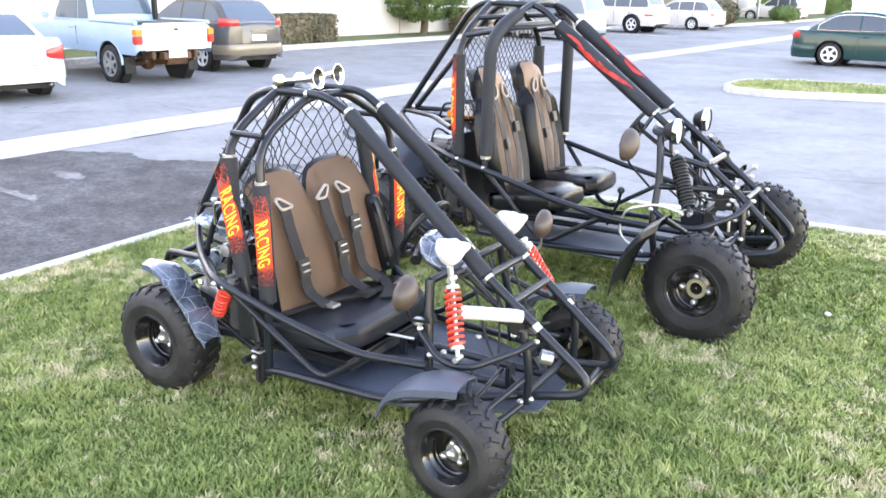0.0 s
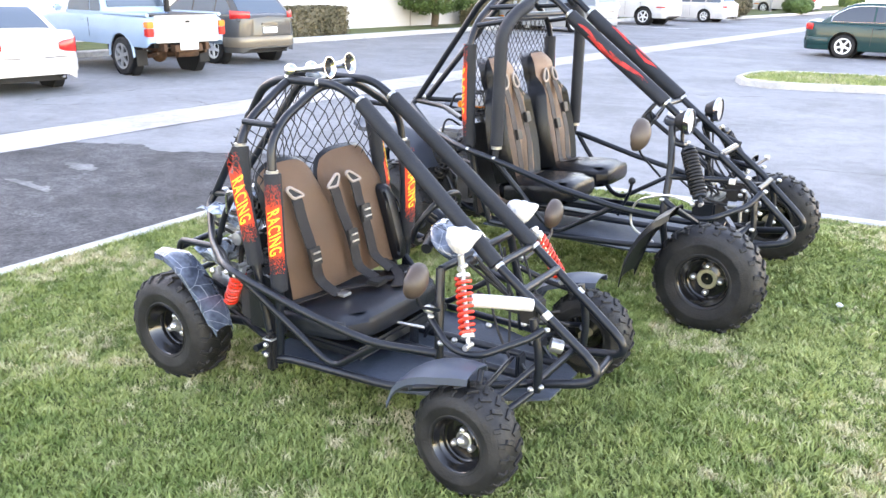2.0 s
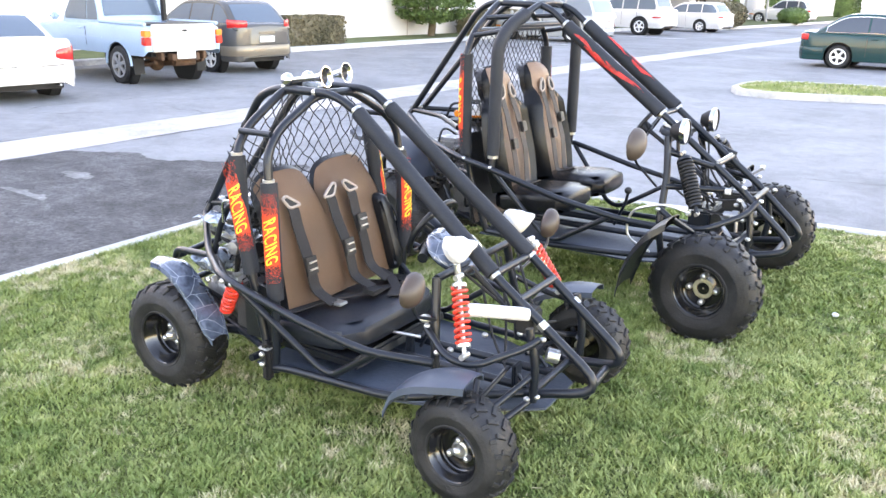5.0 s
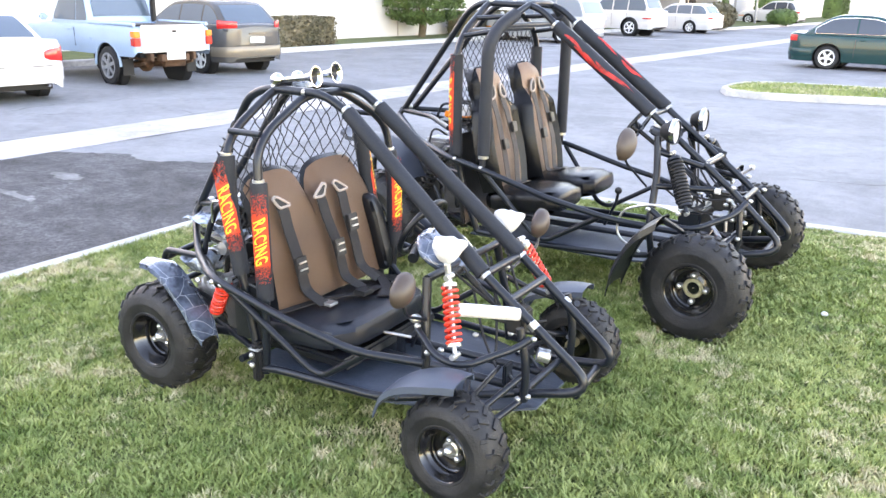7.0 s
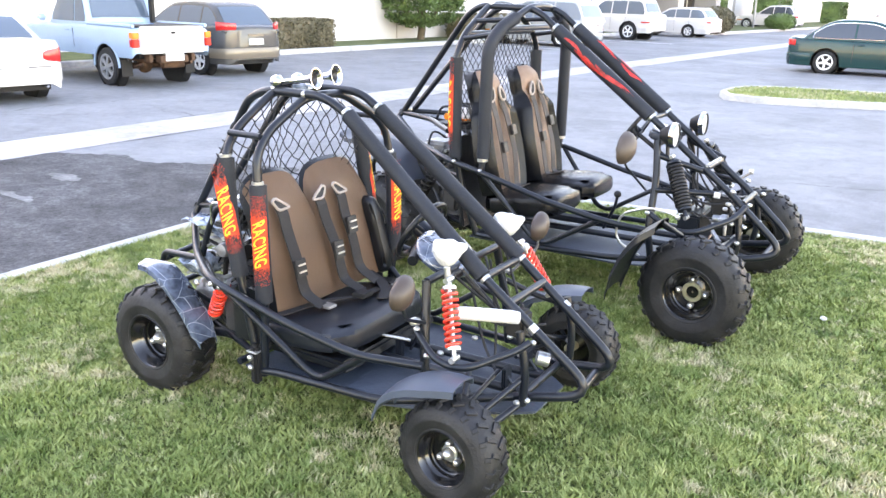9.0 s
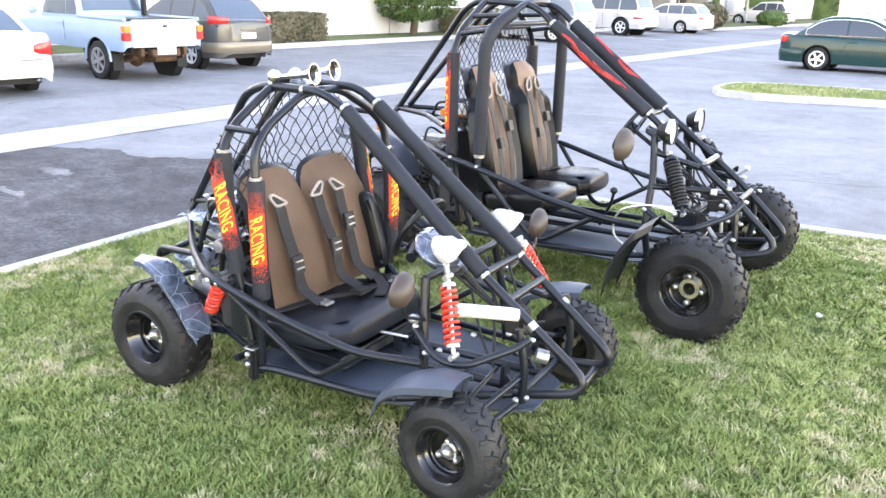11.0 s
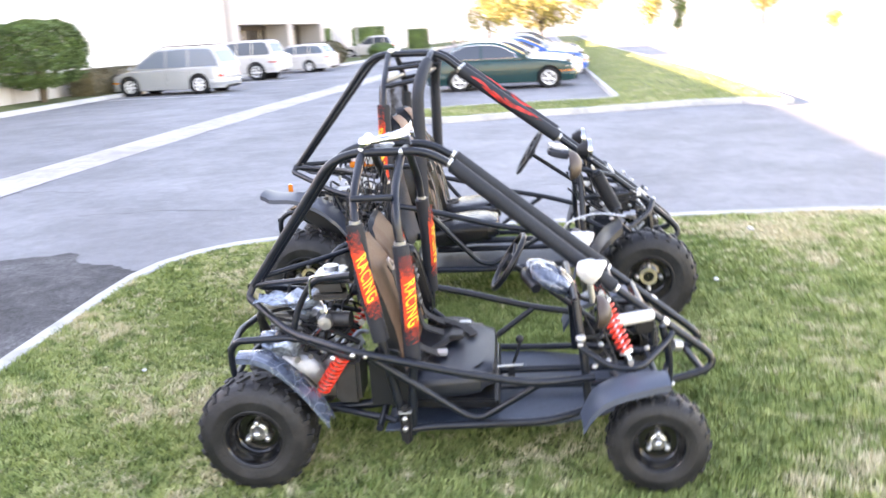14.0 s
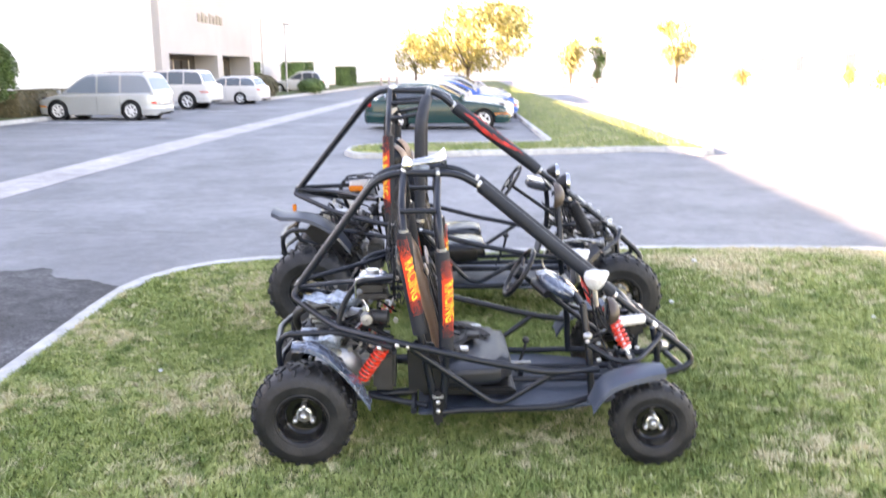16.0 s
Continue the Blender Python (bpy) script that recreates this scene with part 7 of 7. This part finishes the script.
    for d in (-1, 1):
        e0 = seat_pt(d * 0.046, 0.775, 0.074)
        loop = [e0 + ub * (0.042 * math.cos(a)) * (1 if math.cos(a) > 0 else 0.8) + Vector((0, (0.026 - 0.008 * math.cos(a)) * math.sin(a) + d * 0.012 * (1 - math.cos(a)), 0)) + fb * 0.004 for a in [2 * math.pi * k / 20 for k in range(20)]]
        part("harness_eyelet", tube(loop, 0.0075, 0, 8, closed=True), EYELET, B, "pale rim round the belt hole")
        # dark disc inside the rim takes the place of a shaded opening
        bm = bmesh.new()
        hub = bm.verts.new(sum(loop, Vector()) / len(loop) + fb * 0.004)
        ring = [bm.verts.new(p + fb * 0.004) for p in loop]
        for p, q in zip(ring, ring[1:] + ring[:1]):
            bm.faces.new((hub, p, q))
        part("eyelet_hole", bm, CORD, B)
        strap(B, [seat_pt(d * 0.055, 0.76, 0.07), seat_pt(d * 0.06, 0.6, 0.092), seat_pt(d * 0.07, 0.3, 0.11), seat_pt(d * 0.05, 0.02, 0.1), (0.42, yc + d * 0.03, 0.56)], 0.052, material=DARK_WEB)
        part("buckle", box(-0.01, -0.027, -0.03, 0.01, 0.027, 0.03), BUCKLE, B, bevel=0.004).matrix_basis = Matrix.Translation(seat_pt(d * 0.065, 0.42 + 0.06 * d, 0.118)) @ Matrix.Rotation(radians(-15), 4, "Y")
for x, z, y in ((1.072, 0.985, 0.133), (1.4, 0.76, 0.14), (1.17, 0.88, 0.28), (1.6, 0.6, 0.14), (1.55, 0.29, 0.2), (0.2, 0.27, 0.43), (0.08, 1.39, 0.42), (0.3, 1.425, 0.42)):
    part("cross_tube", tube([(x, -y, z), (x, y, z)], BR * 0.85, 0), STEEL, B)
part("clamp_plate", box(1.385, -0.15, 0.755, 1.412, 0.15, 0.778), ENGINE, B, bevel=0.008)
part("bumper_tube", tube([(1.73, -0.14, 0.328), (1.73, 0.14, 0.328)], BR * 0.9, 0), STEEL, B)
knob("corner_bolt", (-0.57, 0, 0.88), 0.022, ZINC, B)
part("rear_cross_tube", tube([(-0.58, -0.07, 0.87), (-0.58, 0.07, 0.87)], BR, 0), STEEL, B)
for z in (0.57, 0.46):
    part("rear_bumper", tube([(-0.66, -0.27, z), (-0.69, 0, z), (-0.66, 0.27, z)], BR * 0.85, 0.06), STEEL, B)
part("rear_axle", tube([(-0.434, -0.55, 0.279), (-0.434, 0.55, 0.279)], 0.02, 0), STEEL, B)
out = [(0.15, -0.42), (1.05, -0.41), (1.3, -0.31), (1.5, -0.19), (1.62, -0.15), (1.62, 0.15), (1.5, 0.19), (1.3, 0.31), (1.05, 0.41), (0.15, 0.42)]
part("floor_pan", slab(out, 0.24, 0.249), FLOOR, B, smooth=False)
part("firewall", prism([(0.1, 0.3), (0.02, 0.8), (0.04, 0.82), (0.13, 0.3)], -0.45, 0.45), VINYL, B, bevel=0.008)


def hoop_shape_b(y, z):
    return abs(y) < 0.49 - max(0, z - 1.29) * 0.9 - max(0, z - 1.4) * 0.9 and z > 0.8


net(B, hoop_shape_b, -0.5, 0.5, 0.8, 1.38, lambda y, z: 0.06, 0.05, wobble=0.025)
steering_wheel(B, (0.9, 0.15, 0.868), 0.15, 32, (1.42, 0.2, 0.5))
bm = cushion(0.15, 0.22, 0.06, pose(1.09, 0.12, 0.865, 0, 14, 0), 0.5)
part("dash_panel", bm, DULL_PLASTIC, B, "dark instrument panel")
part("dash_cover", cushion(0.12, 0.17, 0.025, pose(1.085, 0.12, 0.9, 0, 14, 0), 0.6), CLEAR_LENS, B, "pale film-covered dial")
part("gear_lever", tube([(0.8, 0.03, 0.3), (0.86, 0.03, 0.44), (0.87, 0.03, 0.5)], 0.009, 0.03), STEEL, B)
knob("gear_knob", (0.87, 0.03, 0.515), 0.022, BUCKLE, B)
part("brake_hose", tube([(1.42, -0.62, 0.60), (1.27, -0.55, 0.615), (1.08, -0.5, 0.545), (1.06, -0.5, 0.4), (1.2, -0.5, 0.34)], 0.006, 0.12, 8), ZINC, B, "pale loop of brake hose")
engine_bay(B, -0.28, 1.2, 0.08, 8, film=False)
part("rear_carrier", box(-0.3, -0.14, 0.815, -0.04, 0.14, 0.838), BLACK_TRIM, B, bevel=0.01)
part("tail_box", cushion(0.15, 0.17, 0.1, pose(-0.15, 0, 0.89), 0.5), WRAP, B, "pale wrapped tank on the rear carrier")
part("orange_band", cushion(0.153, 0.174, 0.024, pose(-0.15, 0, 0.864), 0.5), AMBER_LENS, B, "orange band round the tank")
for s in (-1, 1):
    part("carrier_bar", tube([(-0.3, s * 0.1, 0.835), (-0.26, s * 0.1, 0.935), (-0.06, s * 0.1, 0.955), (-0.03, s * 0.1, 0.83)], 0.008, 0.03, 8), STEEL, B)
part("tank_cap", lathe([(0.03, 0), (0.03, 0.018), (0.002, 0.02)], "z", 18, (-0.15, 0.02, 0.938)), BUCKLE, B)
part("tail_lamp", box(-0.22, -0.14, 0.86, -0.12, -0.11, 0.9), AMBER_LENS, B, bevel=0.008)
part("reflector", box(-0.58, -0.3, 0.74, -0.555, -0.27, 0.8), AMBER_LENS, B, bevel=0.006)
rr = random.Random(17)
for k in range(10):
    p0, p1 = (rr.uniform(1.1, 1.3), rr.uniform(-0.25, 0.25), rr.uniform(0.6, 0.85)), (rr.uniform(1.35, 1.62), rr.uniform(-0.2, 0.2), rr.uniform(0.35, 0.6))
    part("cable", tube([p0, on_line(p0, p1, 0.5) + Vector((0, rr.uniform(-0.08, 0.08), -0.06)), p1], 0.006, 0.1, 6), CORD, B)
for k in range(10):
    knob("bolt", (rr.uniform(1.3, 1.6), rr.uniform(-0.22, 0.1), rr.uniform(0.35, 0.62)), 0.014, ZINC, B, 0.8)
for k in range(9):
    p = Vector((rr.uniform(1.45, 1.63), rr.uniform(-0.26, -0.04), rr.uniform(0.38, 0.6)))
    q = p + Vector((rr.uniform(-0.06, 0.06), rr.uniform(-0.04, 0.04), rr.uniform(-0.07, 0.07)))
    part("bracket", tube([p, q], rr.uniform(0.007, 0.014), 0, 8), rr.choice((ENGINE, ZINC, STEEL)), B)
part("master_cylinder", lathe([(0.002, -0.04), (0.02, -0.038), (0.022, 0), (0.03, 0.005), (0.03, 0.035), (0.002, 0.038)], "x", 16, (1.5, -0.14, 0.5)), ENGINE, B)
part("brake_reservoir", box(1.42, -0.05, 0.5, 1.52, 0.06, 0.6), BUCKLE, B, bevel=0.012)
part("foot_well_box", box(1.28, -0.16, 0.32, 1.4, 0.16, 0.5), STEEL, B, bevel=0.01)
# invented plate that darkens the sparse engine bay
part("engine_guard", prism([(-0.5, 0.62), (-0.42, 0.7), (-0.12, 0.5), (-0.1, 0.34), (-0.3, 0.42)], -0.34, -0.33), BLACK_TRIM, B, bevel=0.003)

# ---- grass ----


def blades(x, y, z, height, width, seed, lean=0.5):
    """Grass blades as tapered two-part quads."""
    r = np.random.RandomState(seed)
    n = len(x)
    a = r.uniform(0, 2 * np.pi, n)
    b = r.uniform(0, 2 * np.pi, n)
    h = height
    side = np.stack([np.cos(a), np.sin(a), np.zeros(n)], 1) * (width / 2)[:, None]
    tip = np.stack([np.cos(b) * h * r.uniform(0.1, 1, n) * lean * 1.6, np.sin(b) * h * r.uniform(0.1, 1, n) * lean * 1.6, h], 1)
    foot = np.stack([x, y, z - 0.004], 1)
    mid = foot + tip * np.array([0.42, 0.42, 0.6])
    end = foot + tip
    v1 = np.stack([foot - side, foot + side, mid + side * 0.8, mid - side * 0.8, mid - side * 0.8, mid + side * 0.8, end + side * 0.15, end - side * 0.15], 1).reshape(-1, 3)
    return v1


def blade_mesh(name, v):
    """Two quads a blade, sharing their middle edge, so that each blade is one island."""
    n = len(v) // 8
    v = v.reshape(n, 8, 3)[:, [0, 1, 2, 3, 6, 7]].reshape(-1, 3)
    me = bpy.data.meshes.new(name)
    me.vertices.add(6 * n)
    me.vertices.foreach_set("co", v.astype(np.float32).ravel())
    base = (np.arange(n) * 6)[:, None]
    idx = np.concatenate([base + np.array([0, 1, 2, 3]), base + np.array([3, 2, 4, 5])], 1).astype(np.int32)
    me.loops.add(8 * n)
    me.loops.foreach_set("vertex_index", idx.ravel())
    me.polygons.add(2 * n)
    me.polygons.foreach_set("loop_start", np.arange(0, 8 * n, 4, dtype=np.int32))
    me.update()
    me.validate()
    return me


def grass_material():
    m = bpy.data.materials.new("lawn_grass")
    m.use_nodes = True
    nt = m.node_tree
    b = nt.nodes["Principled BSDF"]
    b.inputs["Roughness"].default_value = 0.6
    b.inputs["Specular IOR Level"].default_value = 0.25
    co = nt.nodes.new("ShaderNodeTexCoord")
    geo = nt.nodes.new("ShaderNodeNewGeometry")

    def noise_tex(scale, detail=3):
        t = nt.nodes.new("ShaderNodeTexNoise")
        t.inputs["Scale"].default_value = scale
        t.inputs["Detail"].default_value = detail
        nt.links.new(co.outputs["Object"], t.inputs["Vector"])
        return t.outputs[0]

    def math_node(op, a, b2):
        t = nt.nodes.new("ShaderNodeMath")
        t.operation = op
        for k, s in enumerate((a, b2)):
            if isinstance(s, (int, float)):
                t.inputs[k].default_value = s
            else:
                nt.links.new(s, t.inputs[k])
        return t.outputs[0]

    def mix(fac, a, b2):
        t = nt.nodes.new("ShaderNodeMix")
        t.data_type = "RGBA"
        nt.links.new(fac, t.inputs[0])
        for k, s in ((6, a), (7, b2)):
            if isinstance(s, tuple):
                t.inputs[k].default_value = (*s, 1)
            else:
                nt.links.new(s, t.inputs[k])
        return t.outputs[2]

    def ramp(src, lo, hi):
        t = nt.nodes.new("ShaderNodeMapRange")
        t.inputs["From Min"].default_value, t.inputs["From Max"].default_value = lo, hi
        nt.links.new(src, t.inputs["Value"])
        return t.outputs[0]
    rand = geo.outputs["Random Per Island"]
    place = nt.nodes.new("ShaderNodeSeparateXYZ")
    nt.links.new(co.outputs["Object"], place.inputs[0])
    green = mix(ramp(noise_tex(1.1), 0.35, 0.65), (0.222, 0.284, 0.079), (0.420, 0.455, 0.178))
    green = mix(ramp(noise_tex(5.5, 4), 0.5, 0.68), green, (0.111, 0.178, 0.046))
    green = mix(ramp(noise_tex(9.0, 4), 0.55, 0.72), green, (0.487, 0.488, 0.212))
    # greener, darker band along the near kart, partly its shade put into colour
    lush_and_shade = math_node("MULTIPLY", math_node("MULTIPLY", ramp(place.outputs[0], 2.3, 1.1), ramp(place.outputs[0], -0.35, 0.25)), ramp(noise_tex(0.7), 0.12, 0.5))
    green = mix(math_node("MULTIPLY", lush_and_shade, 0.46), green, (0.088, 0.158, 0.034))
    green = mix(ramp(noise_tex(22.0, 4), 0.48, 0.68), green, (0.088, 0.152, 0.031))
    green = mix(math_node("MULTIPLY", rand, 0.3), green, (0.399, 0.436, 0.178))
    dry = math_node("ADD", math_node("ADD", math_node("MULTIPLY", noise_tex(1.3, 5), 0.5), math_node("MULTIPLY", noise_tex(10.0, 4), 0.5)), math_node("MULTIPLY", rand, 0.1))
    worn = math_node("MULTIPLY", ramp(place.outputs[1], 2.2, 3.6), math_node("MULTIPLY", ramp(place.outputs[0], 1.4, 2.4), ramp(place.outputs[1], 6.0, 5.0)))
    dry = math_node("ADD", dry, math_node("MULTIPLY", worn, 0.07))
    dry = math_node("SUBTRACT", dry, math_node("MULTIPLY", lush_and_shade, 0.05))
    out = mix(ramp(dry, 0.565, 0.67), green, (0.628, 0.539, 0.349))
    nt.links.new(out, b.inputs["Base Color"])
    return m


LAWN_GRASS = grass_material()
g = np.random.RandomState(12)
N = 640000
near = np.arange(N) < 440000
gx = np.where(near, g.uniform(-2.1, 3.3, N), g.uniform(-2.1, 4.9, N))
gy = np.where(near, g.uniform(-1.75, 1.7, N), g.uniform(1.7, 4.45, N))
left = -1.88 - 0.1 * (np.minimum(gy, 2.3) + 0.4)
u_in = gx - left
far = np.interp(u_in, [a for a, _ in FAR], [b for _, b in FAR])
thin = value_noise(gx, gy, 0.22, 3) * 0.6 + value_noise(gx, gy, 0.07, 4) * 0.4
keep = (gy > -1.6 - 0.15 * g.uniform(size=N)) & (u_in > 0.02) & (gy < far - 0.02) & (g.uniform(size=N) < 0.45 + 0.9 * thin)
gx, gy, near = gx[keep], gy[keep], near[keep]
gz = np.array([lawn_z(a, b) for a, b in zip(gx.tolist(), gy.tolist())])
tuft = value_noise(gx, gy, 0.09, 6) * 0.6 + value_noise(gx, gy, 0.4, 7) * 0.4
gh = (0.012 + 0.032 * tuft ** 1.3) * g.uniform(0.6, 1.35, len(gx))
gw = g.uniform(0.005, 0.0095, len(gx)) * np.where(near, 1.0, 1.7)
grass = mesh_part("grass", blade_mesh("grass", blades(gx, gy, gz, gh, gw, 5, 0.75)), LAWN_GRASS, None, smooth=False)
tagged(grass, "short green lawn grass with dry straw patches", "grass", kind="stuff")
# grass overhanging the kerb
t = g.uniform(0, 1, 5000)
ky = -3.0 + 7.0 * t
kx = -1.88 - 0.1 * (np.minimum(ky, 2.3) + 0.4) + g.uniform(0.0, 0.06, 5000)
ok = ky < 2.45
edge = mesh_part("grass", blade_mesh("edge", blades(kx[ok], ky[ok], np.full(ok.sum(), -0.05), g.uniform(0.02, 0.05, ok.sum()), g.uniform(0.003, 0.005, ok.sum()), 8, 0.9)), LAWN_GRASS, None, smooth=False)
tagged(edge, "grass fringe along the kerb", "grass", kind="stuff")
# coarser grass on the rest of the lawn
N = 300000
bx, by = g.uniform(-2.1, 9.6, N), g.uniform(-10.9, 4.4, N)
bu = bx - (-1.88 - 0.1 * (np.minimum(by, 2.3) + 0.4))
ok = (bu > 0.02) & (by < np.interp(bu, [a for a, _ in FAR], [b for _, b in FAR]) - 0.03) & ~((by > -1.6 - 0.3 * g.uniform(size=N)) & (bx < np.where(by > 1.7, 4.9, 3.3)))
bx, by = bx[ok], by[ok]
bz = np.array([lawn_z(a, b) for a, b in zip(bx.tolist(), by.tolist())])
rest = mesh_part("grass", blade_mesh("rest", blades(bx, by, bz, g.uniform(0.015, 0.04, len(bx)), g.uniform(0.008, 0.014, len(bx)), 15, 0.8)), LAWN_GRASS, None, smooth=False)
tagged(rest, "short green grass on the rest of the lawn", "grass", kind="stuff")
# coarse grass on the island and strip
N = 90000
ix, iy = g.uniform(-2.8, 6.4, N), 13.8 + 66 * g.uniform(0, 1, N) ** 2.2


def inside_island(x, y):
    hit = np.zeros(len(x), bool)
    for (x0, y0), (x1, y1) in zip(ISLAND, ISLAND[1:] + ISLAND[:1]):
        cross = (y0 > y) != (y1 > y)
        xx = (x1 - x0) * (y - y0) / (y1 - y0 + 1e-12) + x0
        hit ^= cross & (x < xx)
    return hit


ok = inside_island(ix, iy)
ix, iy = ix[ok], iy[ok]
island_grass = mesh_part("grass", blade_mesh("island_grass", blades(ix, iy, np.full(len(ix), -0.09), g.uniform(0.025, 0.05, len(ix)), g.uniform(0.01, 0.024, len(ix)), 9, 0.8)), LAWN_GRASS, None, smooth=False)
tagged(island_grass, "coarse green grass on the island", "grass", kind="stuff")
# straw litter and scraps of paper on the lawn
STRAW = mat("dry_straw", (0.45, 0.38, 0.22), 0.8, vary=0.3, scale=9, per_island=0.3)
N = 4500
lx, ly = g.uniform(-1.8, 5.5, N), g.uniform(-2.9, 4.1, N)
dry = value_noise(lx, ly, 0.3, 15) * 0.6 + value_noise(lx, ly, 0.09, 16) * 0.4
ok = (dry > 0.58) & (lx - (-1.88 - 0.1 * (np.minimum(ly, 2.3) + 0.4)) > 0.1) & (ly < 3.3)
lx, ly = lx[ok], ly[ok]
lz = np.array([lawn_z(a, b) for a, b in zip(lx.tolist(), ly.tolist())]) + g.uniform(0.006, 0.022, len(lx))
a = g.uniform(0, 2 * np.pi, len(lx))
ln, wd = g.uniform(0.008, 0.02, len(lx)), g.uniform(0.001, 0.0025, len(lx))
p = np.stack([lx, ly, lz], 1)
uu = np.stack([np.cos(a) * ln, np.sin(a) * ln, g.uniform(-0.006, 0.006, len(lx))], 1)
vv = np.stack([-np.sin(a) * wd, np.cos(a) * wd, np.zeros(len(lx))], 1)
litter = mesh_part("straw", quads_mesh("straw", np.stack([p - uu - vv, p + uu - vv, p + uu + vv, p - uu + vv], 1).reshape(-1, 3)), STRAW, None, smooth=False)
tagged(litter, "dry straw-coloured clippings on the lawn", "straw", kind="stuff")
rr = random.Random(2)
for x, y, sz in ((2.49, 3.37, 0.032), (2.05, 2.05, 0.022), (3.3, 1.7, 0.018), (-1.15, 0.7, 0.016)):
    bm = bmesh.new()
    bmesh.ops.create_icosphere(bm, subdivisions=2, radius=sz)
    for v in bm.verts:
        v.co *= 0.7 + 0.5 * abs(noise.noise(v.co * 60 + Vector((x, y, 0))))
        v.co.z *= 0.55
    ob = part("paper_scrap", bm, WRAP)
    ob.location = (x, y, lawn_z(x, y) + 0.022)
    tagged(ob, "small crumpled white scrap on the lawn", "litter", "scraps on the lawn")
